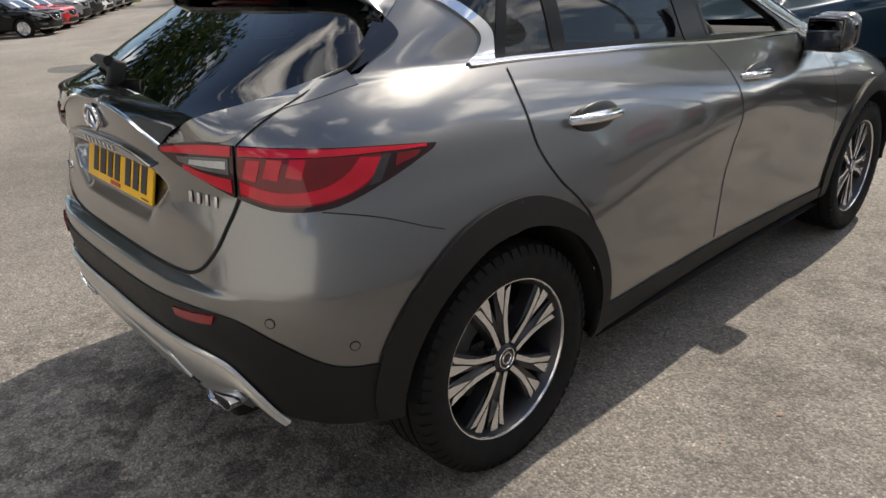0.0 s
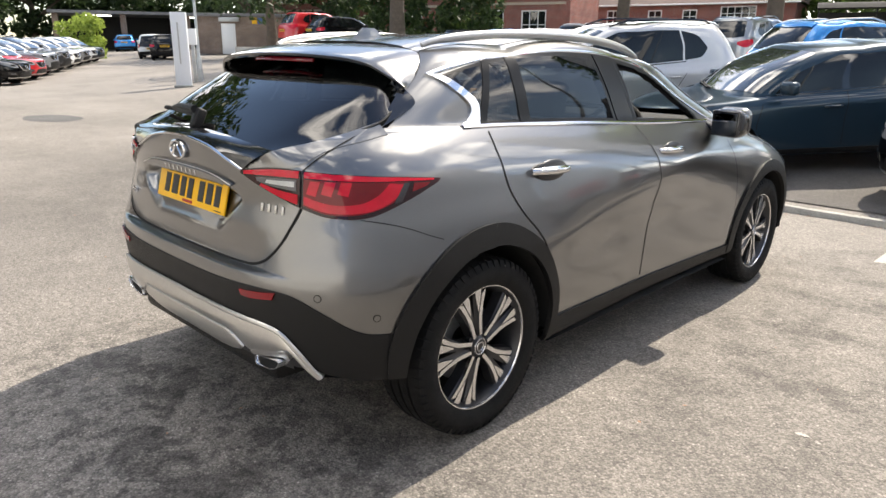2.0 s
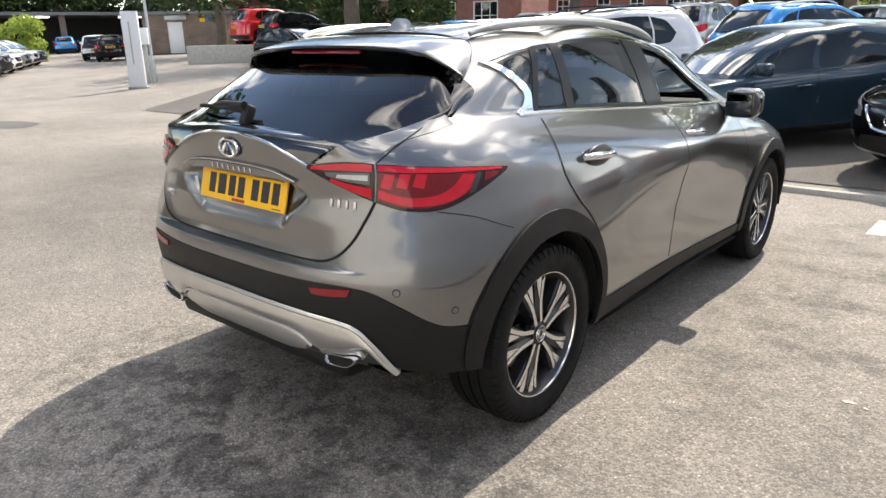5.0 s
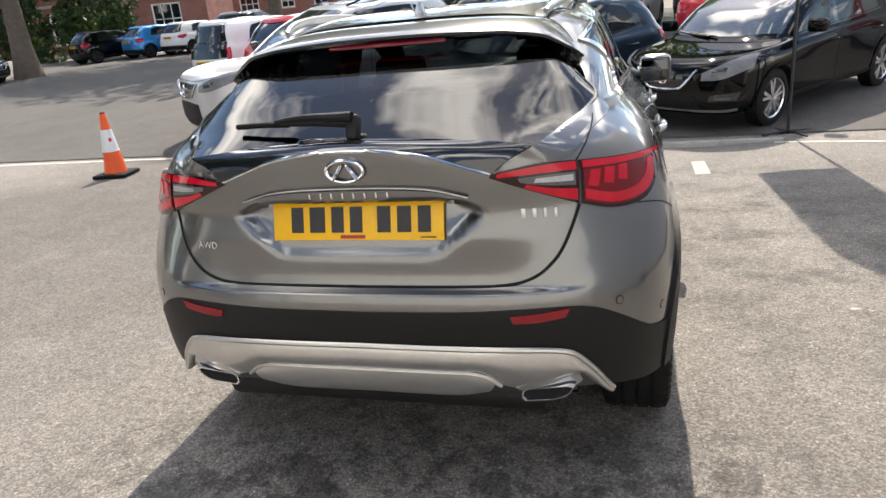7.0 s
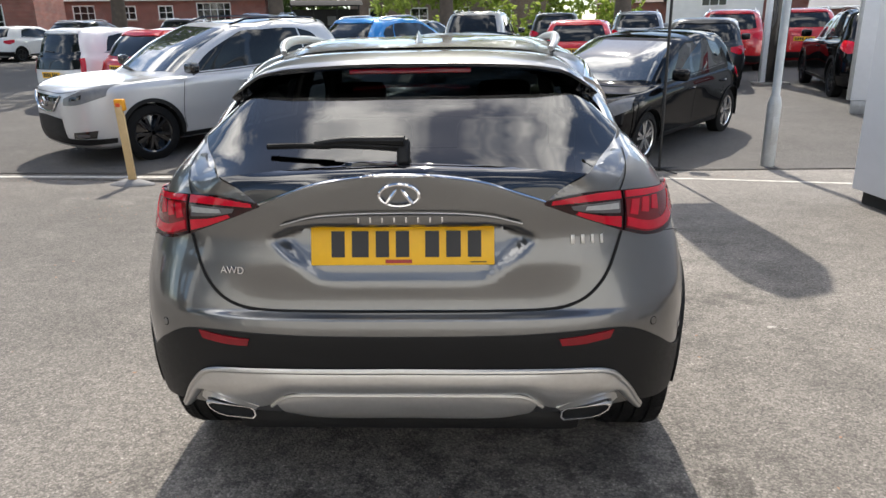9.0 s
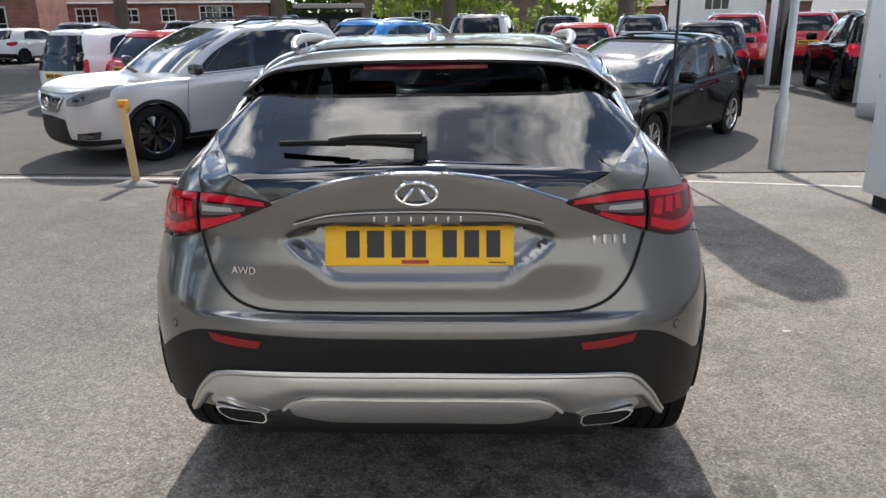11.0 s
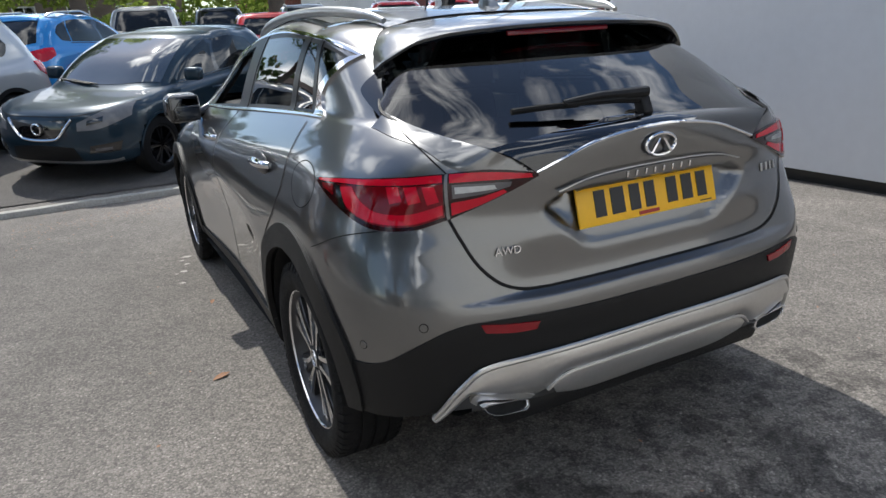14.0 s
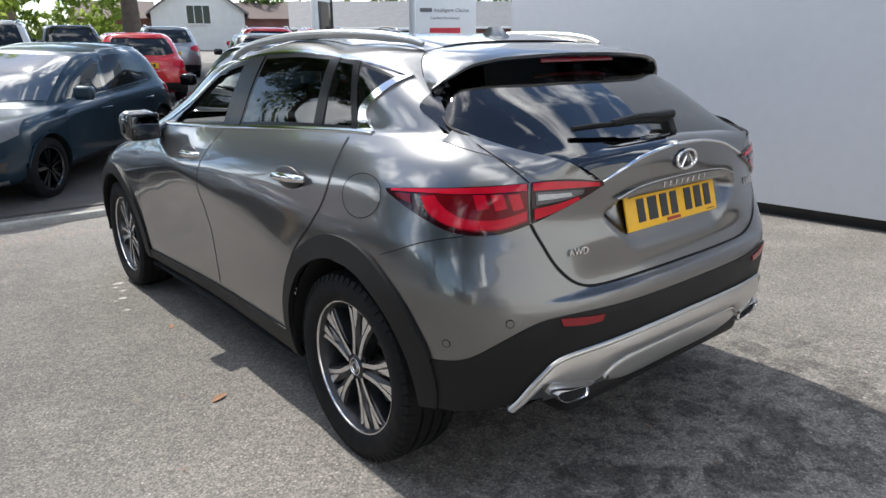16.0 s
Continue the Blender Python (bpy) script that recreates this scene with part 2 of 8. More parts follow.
M = {
    "paint_grey": car_paint("grey_metallic_paint", (0.155, 0.156, 0.156), 1.0, 0.30, sheen=1.70),
    "paint_silver": car_paint("silver_paint", (0.53, 0.535, 0.545), 0.4, 0.35),
    "paint_white": car_paint("white_paint", (0.78, 0.78, 0.77)),
    "paint_black": car_paint("black_paint", (0.003, 0.003, 0.0035), rough=0.2, coat=0.6, spec=0.0),
    "paint_navy": car_paint("slate_blue_paint", (0.016, 0.035, 0.054), 0.3, 0.3, 0.65, 0.14),
    "paint_blue": car_paint("bright_blue_paint", (0.02, 0.22, 0.55), 0.3, 0.3),
    "paint_red": car_paint("red_paint", (0.50, 0.015, 0.02), 0.1, 0.3),
    "paint_darkgrey": car_paint("dark_grey_paint", (0.035, 0.037, 0.04), 0.5, 0.3, 0.6, 0.15),
    "paint_beige": car_paint("pale_beige_paint", (0.46, 0.44, 0.40), 0.5, 0.3),
    "paint_midgrey": car_paint("pale_grey_paint", (0.32, 0.33, 0.34), 0.7, 0.3),
    "clad": surface("black_plastic_cladding", (0.007, 0.007, 0.0073), 0.5, spec=0.3, vary=0.15, scale=8, grain=0.25, grain_scale=900),
    "gloss_black": surface("gloss_black_trim", (0.006, 0.006, 0.007), 0.06, vary=0.02, coat=1.0),
    "frit": surface("black_window_border", (0.004, 0.004, 0.0045), 0.3, spec=0.2, vary=0.05),
    "rubber": surface("tyre_rubber", (0.006, 0.006, 0.0063), 0.75, spec=0.25, vary=0.3, scale=20, grain=0.4, grain_scale=300),
    "chrome": surface("chrome", (0.82, 0.82, 0.83), 0.09, 1.0, vary=0.06),
    "mirror": surface("dark_mirror_glass", (0.10, 0.105, 0.11), 0.02, 1.0, vary=0.02),
    "satin": surface("satin_silver_plastic", (0.56, 0.55, 0.53), 0.30, 0.85, vary=0.05, scale=9),
    "alloy": surface("machined_alloy", (0.72, 0.72, 0.73), 0.22, 1.0, vary=0.08, scale=30),
    "alloy_dark": surface("dark_grey_alloy", (0.045, 0.046, 0.05), 0.35, 0.6, vary=0.1),
    "gap": surface("dark_shut_line", (0.004, 0.004, 0.004), 0.9, vary=0.05),
    "cabin": surface("dark_cabin_cloth", (0.018, 0.018, 0.020), 0.85, vary=0.2, scale=20, grain=0.3),
    "cabin_light": surface("pale_cabin_trim", (0.30, 0.29, 0.27), 0.6, vary=0.1),
    "under": surface("black_underbody", (0.003, 0.003, 0.003), 0.9),
    "glass_dark": glass("privacy_glass", (0.08, 0.09, 0.09), 1.72),
    "glass_side": glass("side_privacy_glass", (0.10, 0.11, 0.11), 1.55),
    "glass_clear": glass("clear_glass", (0.72, 0.78, 0.76), 1.5),
    "glass_screen": surface("windscreen_glass", (0.03, 0.037, 0.04), 0.04, vary=0.02, coat=1.0, sheen=2.2),
    "glass_far": surface("dark_window_glass", (0.010, 0.012, 0.013), 0.03, vary=0.02, coat=0.4, spec=0.3),
    "lamp_red": lamp_mat("red_lamp_lens", (0.52, 0.005, 0.022), 0.05),
    "lamp_deep": lamp_mat("deep_red_lamp_lens", (0.15, 0.002, 0.006), 0.05),
    "lamp_smoke": lamp_mat("smoked_red_lamp_housing", (0.022, 0.0015, 0.003), 0.05),
    "reflector": lamp_mat("red_reflector", (0.22, 0.004, 0.010), 0.06),
    "lamp_clear": lamp_mat("clear_head_lamp_lens", (0.17, 0.175, 0.185), 0.04),
    "lamp_white": lamp_mat("clear_lamp_lens", (0.11, 0.105, 0.108), 0.05),
    "plate_yellow": surface("yellow_plate", (0.86, 0.47, 0.008), 0.35, vary=0.04),
    "plate_white": surface("white_plate", (0.75, 0.75, 0.72), 0.35, vary=0.04),
    "ink": surface("black_print", (0.01, 0.01, 0.012), 0.4),
    "ink_red": surface("red_print", (0.35, 0.02, 0.02), 0.4),
    "panel": surface("pale_grey_panel", (0.66, 0.68, 0.72), 0.42, vary=0.03, scale=1.2, grain=0.05),
    "sign_white": surface("white_sign_panel", (0.76, 0.77, 0.78), 0.35, vary=0.03, scale=2),
    "sign_red": surface("red_sign_panel", (0.55, 0.02, 0.035), 0.35, vary=0.03),
    "steel": surface("galvanised_steel", (0.42, 0.43, 0.43), 0.45, 0.7, vary=0.15, scale=12, grain=0.15),
    "black_steel": surface("black_painted_steel", (0.012, 0.012, 0.013), 0.45, vary=0.15),
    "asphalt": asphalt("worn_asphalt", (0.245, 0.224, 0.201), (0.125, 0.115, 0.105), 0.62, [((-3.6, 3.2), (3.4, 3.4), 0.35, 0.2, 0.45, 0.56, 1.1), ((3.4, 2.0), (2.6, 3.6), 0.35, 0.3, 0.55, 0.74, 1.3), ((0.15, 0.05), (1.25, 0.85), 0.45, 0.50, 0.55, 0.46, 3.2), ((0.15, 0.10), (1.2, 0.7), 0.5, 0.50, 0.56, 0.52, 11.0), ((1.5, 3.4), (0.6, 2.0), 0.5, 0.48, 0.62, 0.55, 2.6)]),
    "asphalt_mid": asphalt("dark_worn_asphalt", (0.102, 0.094, 0.087), (0.085, 0.08, 0.075), 0.55),
    "asphalt_dark": asphalt("dark_asphalt", (0.12, 0.117, 0.115), (0.075, 0.073, 0.07), 0.35),
    "line_white": surface("worn_white_line_paint", (0.50, 0.475, 0.43), 0.8, vary=0.4, scale=9, grain=0.4, grain_scale=120),
    "concrete": surface("kerb_concrete", (0.34, 0.33, 0.30), 0.85, vary=0.25, scale=7, grain=0.5, grain_scale=90),
    "wood": surface("pale_timber_post", (0.62, 0.44, 0.22), 0.6, vary=0.15, scale=14, grain=0.2, grain_scale=60),
    "amber": surface("amber_plastic", (0.85, 0.36, 0.01), 0.4, vary=0.05),
    "orange": surface("orange_cone_plastic", (0.85, 0.11, 0.02), 0.5, vary=0.1, scale=12),
    "cone_white": surface("white_reflective_sleeve", (0.75, 0.75, 0.74), 0.45, vary=0.1, scale=12),
    "brick": brick_mat("red_brick", (0.26, 0.066, 0.042), (0.20, 0.052, 0.038), (0.25, 0.21, 0.19)),
    "brick_brown": brick_mat("brown_brick", (0.20, 0.135, 0.10), (0.15, 0.10, 0.08), (0.26, 0.23, 0.20)),
    "white_wall": surface("white_render_wall", (0.74, 0.74, 0.72), 0.8, vary=0.08, scale=2),
    "white_frame": surface("white_window_frame", (0.78, 0.78, 0.77), 0.4, vary=0.05),
    "roof_tile": surface("dark_roof_tiles", (0.12, 0.085, 0.075), 0.85, vary=0.25, scale=3, grain=0.6, grain_scale=18),
    "roof_grey": surface("grey_roof_sheet", (0.16, 0.16, 0.165), 0.7, vary=0.2, scale=3),
    "stone_trim": surface("sandstone_trim", (0.42, 0.36, 0.28), 0.85, vary=0.15, scale=5),
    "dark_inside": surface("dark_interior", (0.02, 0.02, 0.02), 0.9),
    "bark": surface("tree_bark", (0.11, 0.085, 0.065), 0.95, vary=0.35, scale=6, grain=0.8, grain_scale=25),
    "leaf": leaf_mat("green_leaves", (0.045, 0.085, 0.018), (0.11, 0.17, 0.035)),
    "leaf_dark": leaf_mat("dark_green_leaves", (0.018, 0.040, 0.012), (0.05, 0.085, 0.022)),
    "leaf_bright": leaf_mat("yellow_green_leaves", (0.20, 0.28, 0.05), (0.34, 0.42, 0.09), 0.6),
    "grass": leaf_mat("grass_blades", (0.09, 0.15, 0.025), (0.17, 0.23, 0.05)),
    "soil": surface("dark_soil", (0.07, 0.06, 0.04), 0.95, vary=0.3, scale=4),
    "chalk": surface("faded_chalk", (0.40, 0.375, 0.34), 0.9, vary=0.3, scale=30, grain=0.4),
    "rust_spray": surface("faded_orange_spray", (0.30, 0.17, 0.11), 0.9, vary=0.3, scale=14),
    "dry_leaf": surface("dry_brown_leaf", (0.26, 0.12, 0.05), 0.7, vary=0.2, scale=30),
    "screen_blue": surface("blue_sign_face", (0.05, 0.12, 0.35), 0.4, vary=0.1),
}


# ---------------------------------------------------------------- tools
def mesh_part(name, verts, faces, mat, parent=None, label="", smooth=True, angle=38):
    me = bpy.data.meshes.new(name)
    me.from_pydata([tuple(map(float, v)) for v in verts], [], [tuple(map(int, f)) for f in faces])
    me.materials.append(mat)
    me.update()
    if smooth:
        me.polygons.foreach_set("use_smooth", [True] * len(me.polygons))
        me.set_sharp_from_angle(angle=radians(angle))
    ob = new(name, me)
    if parent is not None:
        ob.parent = parent
    if label:
        tagged(ob, label)
    return ob


def from_bm(name, bm, mat, parent=None, label="", smooth=True, angle=38):
    me = bpy.data.meshes.new(name)
    bm.to_mesh(me)
    bm.free()
    me.materials.append(mat)
    if smooth:
        me.polygons.foreach_set("use_smooth", [True] * len(me.polygons))
        me.set_sharp_from_angle(angle=radians(angle))
    ob = new(name, me)
    if parent is not None:
        ob.parent = parent
    if label:
        tagged(ob, label)
    return ob


def thing(name, m, label, category, group="", kind=""):
    ob = new(name)
    ob.empty_display_size = 0.2
    ob.matrix_basis = m
    return tagged(ob, label, category, group, kind)


def add_box(bm, size, m, bevel=0.0, segments=2):
    made = bmesh.ops.create_cube(bm, size=1.0, matrix=m @ Matrix.Diagonal((*size, 1)))
    if bevel:
        edges = list({e for v in made["verts"] for e in v.link_edges})
        bmesh.ops.bevel(bm, geom=edges, offset=bevel, segments=segments, affect="EDGES", profile=0.5)


def box(name, size, at, mat, parent=None, label="", bevel=0.004, turn=(0, 0, 0), segments=2):
    bm = bmesh.new()
    add_box(bm, size, pose(*at, *turn), bevel, segments)
    return from_bm(name, bm, mat, parent, label)


def tube(points, radius, sides=10, closed=False):
    """Verts and faces of a round bar along points; radius is one number or one for each point."""
    pts = [Vector(p) for p in points]
    radii = radius if isinstance(radius, (list, tuple)) else [radius] * len(pts)
    verts, faces, count = [], [], len(pts)
    side = None
    for i, p in enumerate(pts):
        a, b = pts[max(i - 1, 0)], pts[min(i + 1, count - 1)]
        if closed:
            a, b = pts[i - 1], pts[(i + 1) % count]
        t = (b - a).normalized()
        if side is None:
            side = t.orthogonal().normalized()
        side = (side - t * side.dot(t)).normalized()
        up = t.cross(side)
        for k in range(sides):
            w = 2 * math.pi * k / sides
            verts.append(p + (side * math.cos(w) + up * math.sin(w)) * radii[i])
    for i in range(count if closed else count - 1):
        j = (i + 1) % count
        for k in range(sides):
            q = (k + 1) % sides
            faces.append((i * sides + k, i * sides + q, j * sides + q, j * sides + k))
    if not closed:
        faces.append(tuple(reversed(range(sides))))
        faces.append(tuple((count - 1) * sides + k for k in range(sides)))
    return verts, faces


def lathe(profile, sides=48, axis="x", arc=(0, 360)):
    """Turns (along, radius) pairs round an axis through the origin."""
    verts, faces = [], []
    whole = abs(arc[1] - arc[0]) >= 360
    steps = sides if whole else sides + 1
    for k in range(steps):
        w = radians(arc[0] + (arc[1] - arc[0]) * k / sides)
        for a, r in profile:
            p = (a, r * math.cos(w), r * math.sin(w)) if axis == "x" else (r * math.cos(w), r * math.sin(w), a)
            verts.append(p)
    n = len(profile)
    for k in range(sides):
        j = (k + 1) % steps
        for i in range(n - 1):
            faces.append((k * n + i, k * n + i + 1, j * n + i + 1, j * n + i))
    return verts, faces


def smooth_line(points, count):
    """Points evenly along a smooth curve through the given ones."""
    p = np.array(points, float)
    if len(p) == 2:
        return p[0] + (p[1] - p[0]) * np.linspace(0, 1, count)[:, None]
    q = np.vstack([2 * p[0] - p[1], p, 2 * p[-1] - p[-2]])
    fine = []
    for i in range(1, len(q) - 2):
        s = np.linspace(0, 1, 24, endpoint=False)[:, None]
        a, b, c, d = q[i - 1], q[i], q[i + 1], q[i + 2]
        fine.append(0.5 * (2 * b + (c - a) * s + (2 * a - 5 * b + 4 * c - d) * s**2 + (3 * b - a - 3 * c + d) * s**3))
    fine = np.vstack(fine + [p[-1:]])
    run = np.r_[0, np.cumsum(np.linalg.norm(np.diff(fine, axis=0), axis=1))]
    at = np.linspace(0, run[-1], count)
    return np.stack([np.interp(at, run, fine[:, k]) for k in range(3)], 1)


def flip(points):
    return [(-x, y, z) for x, y, z in points]


class Shell:
    """A car's skin: plan-view outlines stacked from the sill to the roof.
    An outline: rear y z, corner length, width z behind, width z amidships, width z ahead, corner length, front y z, roundness behind and ahead."""

    def __init__(self, keys, dents=None):
        self.k = np.array(keys, float)
        self.dents = dents
        self.top = len(keys) - 1
        gu, gv = np.linspace(0, 3, 181), np.linspace(0, self.top, self.top * 8 + 1)
        self.gu, self.gv = [a.ravel() for a in np.meshgrid(gu, gv, indexing="ij")]
        self.gp = self.at(self.gu, self.gv)

    def outlines(self, u):
        c = self.k.T[:, None, :]
        yr, zr, ar, wr, zsr, wm, zsm, wf, zsf, bf, yf, zf, nr, nf = c
        u = u[:, None]
        th = np.clip(u, 0, 1) * math.pi / 2
        sn, cs = np.sin(th), np.cos(th).clip(1e-9)
        xr, yr_, zr_ = wr * sn ** (2 / nr), yr + ar * (1 - cs ** (2 / nr)), zr + (zsr - zr) * sn**2
        s = np.clip(u - 1, 0, 1)
        ease = lambda t: t * t * (3 - 2 * t)
        first, last = ease(np.clip(2 * s, 0, 1)), ease(np.clip(2 * s - 1, 0, 1))
        xs = np.where(s < 0.5, wr + (wm - wr) * first, wm + (wf - wm) * last)
        ys = yr + ar + (yf - bf - yr - ar) * s
        zs = zsr * (1 - s) * (1 - 2 * s) + zsm * 4 * s * (1 - s) + zsf * s * (2 * s - 1)
        tf = (1 - np.clip(u - 2, 0, 1)) * math.pi / 2
        sf, cf = np.sin(tf).clip(0), np.cos(tf).clip(1e-9)
        xf, yf_, zf_ = wf * sf ** (2 / nf), yf - bf * (1 - cf ** (2 / nf)), zf + (zsf - zf) * sf**2
        pick = lambda a, b, d: np.where(u < 1, a, np.where(u < 2, b, d))
        return np.stack([pick(xr, xs, xf), pick(yr_, ys, yf_), pick(zr_, zs, zf_)], -1)

    def at(self, u, v):
        u, v = np.asarray(u, float), np.asarray(v, float)
        w = np.abs(u)
        p = self.outlines(np.where(w > 3, 6 - w, w))
        d = np.diff(p, axis=1)
        slope = np.zeros_like(p)
        a, b = d[:, :-1], d[:, 1:]
        same = a * b > 0
        slope[:, 1:-1] = np.where(same, 2 * a * b / np.where(same, a + b, 1), 0)
        slope[:, 0], slope[:, -1] = d[:, 0], d[:, -1]
        i = np.clip(v.astype(int), 0, self.top - 1)
        t = (v - i)[:, None]
        rows = np.arange(len(u))
        p0, p1, m0, m1 = p[rows, i], p[rows, i + 1], slope[rows, i], slope[rows, i + 1]
        q = (2 * t**3 - 3 * t**2 + 1) * p0 + (t**3 - 2 * t**2 + t) * m0 + (-2 * t**3 + 3 * t**2) * p1 + (t**3 - t**2) * m1
        if self.dents is not None:
            q = self.dents(q)
        q[:, 0] *= np.where((u < 0) | (u > 3), -1, 1)
        return q

    def normal(self, u, v):
        e = 2e-3
        du = self.at(u + e, v) - self.at(u - e, v)
        dv = self.at(u, np.minimum(v + e, self.top)) - self.at(u, np.maximum(v - e, 0))
        n = np.cross(dv, du) * -1
        ln = np.linalg.norm(n, axis=1, keepdims=True)
        n = n / np.maximum(ln, 1e-12)
        return n

    def lift(self, u, v, off):
        return self.at(u, v) + self.normal(u, v) * np.asarray(off, float).reshape(-1, 1)

    def find(self, points):
        """The (u, v) of the places on the skin nearest to points."""
        p = np.array(points, float)
        sign = np.where(p[:, 0] < 0, -1.0, 1.0)
        p[:, 0] = np.abs(p[:, 0])
        u, v = np.empty(len(p)), np.empty(len(p))
        for n, q in enumerate(p):
            j = ((self.gp - q) ** 2).sum(1).argmin()
            u[n], v[n] = self.gu[j], self.gv[j]
        for _ in range(6):
            e = 1e-3
            c = self.at(u, v)
            ju, jv = (self.at(u + e, v) - c) / e, (self.at(u, np.minimum(v + e, self.top)) - c) / e
            r = p - c
            a11, a12, a22 = (ju * ju).sum(1) + 1e-9, (ju * jv).sum(1), (jv * jv).sum(1) + 1e-9
            b1, b2 = (ju * r).sum(1), (jv * r).sum(1)
            det = a11 * a22 - a12 * a12 + 1e-12
            u = np.clip(u + np.clip((a22 * b1 - a12 * b2) / det, -0.05, 0.05), 0, 3)
            v = np.clip(v + np.clip((a11 * b2 - a12 * b1) / det, -0.5, 0.5), 0, self.top - 1e-6)
        return np.stack([u * sign, v], 1)

    def seat(self, x, y, z, off=0.0):
        """A pose on the skin nearest to a place: z along the normal, x level."""
        (u, v), = self.find([(x, y, z)])
        p, n = Vector(self.at(np.array([u]), np.array([v]))[0]), Vector(self.normal(np.array([u]), np.array([v]))[0])
        right = Vector((0, 0, 1)).cross(n).normalized()
        up = n.cross(right)
        return Matrix.Translation(p + n * off) @ Matrix((right, up, n)).transposed().to_4x4()

    def strip(self, low, high, na, nb, straight=False):
        """A grid of (u, v) between two lines of points that run the same way."""
        if straight:
            a, b = smooth_line(low, na + 1), smooth_line(high, na + 1)
            t = np.linspace(0, 1, nb + 1)[None, :, None]
            return self.find((a[:, None] * (1 - t) + b[:, None] * t).reshape(-1, 3)).reshape(na + 1, nb + 1, 2)
        a, b = self.find(smooth_line(low, na + 1)), self.find(smooth_line(high, na + 1))
        for line in (a, b):
            line[:, 0] = np.where(line[:, 0] < -2.999, 3.0, line[:, 0])
        t = np.linspace(0, 1, nb + 1)[None, :, None]
        return a[:, None] * (1 - t) + b[:, None] * t

    def plate(self, uv, off, thick, faces_only=None):
        """Verts and faces of a thin plate over a grid of (u, v), with its rim turned down."""
        na, nb = uv.shape[0], uv.shape[1]
        flat = uv.reshape(-1, 2)
        verts = list(self.lift(flat[:, 0], flat[:, 1], np.full(len(flat), off)))
        faces = [(i * nb + j, (i + 1) * nb + j, (i + 1) * nb + j + 1, i * nb + j + 1) for i in range(na - 1) for j in range(nb - 1) if faces_only is None or faces_only(i, j)]
        if faces_only is None and thick:
            ring = [i * nb for i in range(na)] + [(na - 1) * nb + j for j in range(1, nb)] + [i * nb + nb - 1 for i in range(na - 2, -1, -1)] + [j for j in range(nb - 2, 0, -1)]
            base = len(verts)
            rim = flat[ring]
            verts += list(self.lift(rim[:, 0], rim[:, 1], np.full(len(rim), off - thick)))
            for n in range(len(ring)):
                q = (n + 1) % len(ring)
                faces.append((ring[q], ring[n], base + n, base + q))
        p = np.array(verts)
        f = faces[len(faces) // 3 if faces_only is None else 0]
        nrm = np.cross(p[f[1]] - p[f[0]], p[f[2]] - p[f[0]])
        c = flat[f[0]]
        if nrm @ self.normal(np.array([c[0]]), np.array([c[1]]))[0] < 0:
            faces = [tuple(reversed(q)) for q in faces]
        return verts, faces

    def panel(self, name, low, high, mat, parent, label="", off=0.003, thick=0.008, na=40, nb=12, straight=False):
        return mesh_part(name, *self.plate(self.strip(low, high, na, nb, straight), off, thick), mat, parent, label)

    def pillow(self, name, low, high, mat, parent, label="", off=0.008, bulge=0.015, na=50, nb=12, straight=False):
        """A panel that swells between its two long edges."""
        uv = self.strip(low, high, na, nb, straight)
        verts, faces = self.plate(uv, off, 0.02)
        flat = uv.reshape(-1, 2)
        t = np.tile(np.linspace(0, 1, nb + 1), na + 1)
        swell = bulge * np.sin(math.pi * t) ** 0.8
        verts[:len(flat)] = list(self.lift(flat[:, 0], flat[:, 1], off + swell))
        return mesh_part(name, verts, faces, mat, parent, label)

    def window(self, name, low, high, mat, frit, parent, label="", off=0.004, na=36, nb=18, rim=(2, 2), straight=False):
        """A pane with its opaque black border; returns the outline of the hole behind it."""
        uv = self.strip(low, high, na, nb, straight)
        if np.abs(uv[..., 0]).min() > 1.5 and uv[..., 0].min() < 0 < uv[..., 0].max():
            uv[..., 0] = np.where(uv[..., 0] < 0, uv[..., 0] + 6, uv[..., 0])
        ra, rb = rim
        inner = lambda i, j: ra <= i < na - ra and rb <= j < nb - rb
        pane = mesh_part(name, *self.plate(uv, off, 0, inner), mat, parent, label)
        pane.visible_shadow = False
        mesh_part(name + "_border", *self.plate(uv, off, 0, lambda i, j: not inner(i, j)), frit, parent)
        a0, a1, b0, b1 = max(1, ra - 1), na - max(1, ra - 1), max(1, rb - 1), nb - max(1, rb - 1)
        return np.concatenate([uv[a0:a1 + 1, b0], uv[a1, b0:b1 + 1], uv[a0:a1 + 1, b1][::-1], uv[a0, b0:b1 + 1][::-1]])

    def trim(self, line, width, height, count=60, lift=0.001, section=4):
        """Verts and faces of a rounded strip along a line on the skin."""
        uv = self.find(smooth_line(line, count))
        p, nrm = self.at(uv[:, 0], uv[:, 1]), self.normal(uv[:, 0], uv[:, 1])
        t = np.gradient(p, axis=0)
        t /= np.linalg.norm(t, axis=1, keepdims=True) + 1e-12
        side = np.cross(nrm, t)
        verts, faces = [], []
        for i in range(count):
            for k in range(section + 1):
                w = math.pi * k / section
                verts.append(p[i] + side[i] * (-math.cos(w) * width / 2) + nrm[i] * (lift + math.sin(w) * height))
        n = section + 1
        for i in range(count - 1):
            for k in range(section):
                faces.append((i * n + k, i * n + k + 1, (i + 1) * n + k + 1, (i + 1) * n + k))
        faces.append(tuple(range(n)))
        faces.append(tuple((count - 1) * n + k for k in reversed(range(n))))
        return verts, [tuple(reversed(f)) for f in faces]

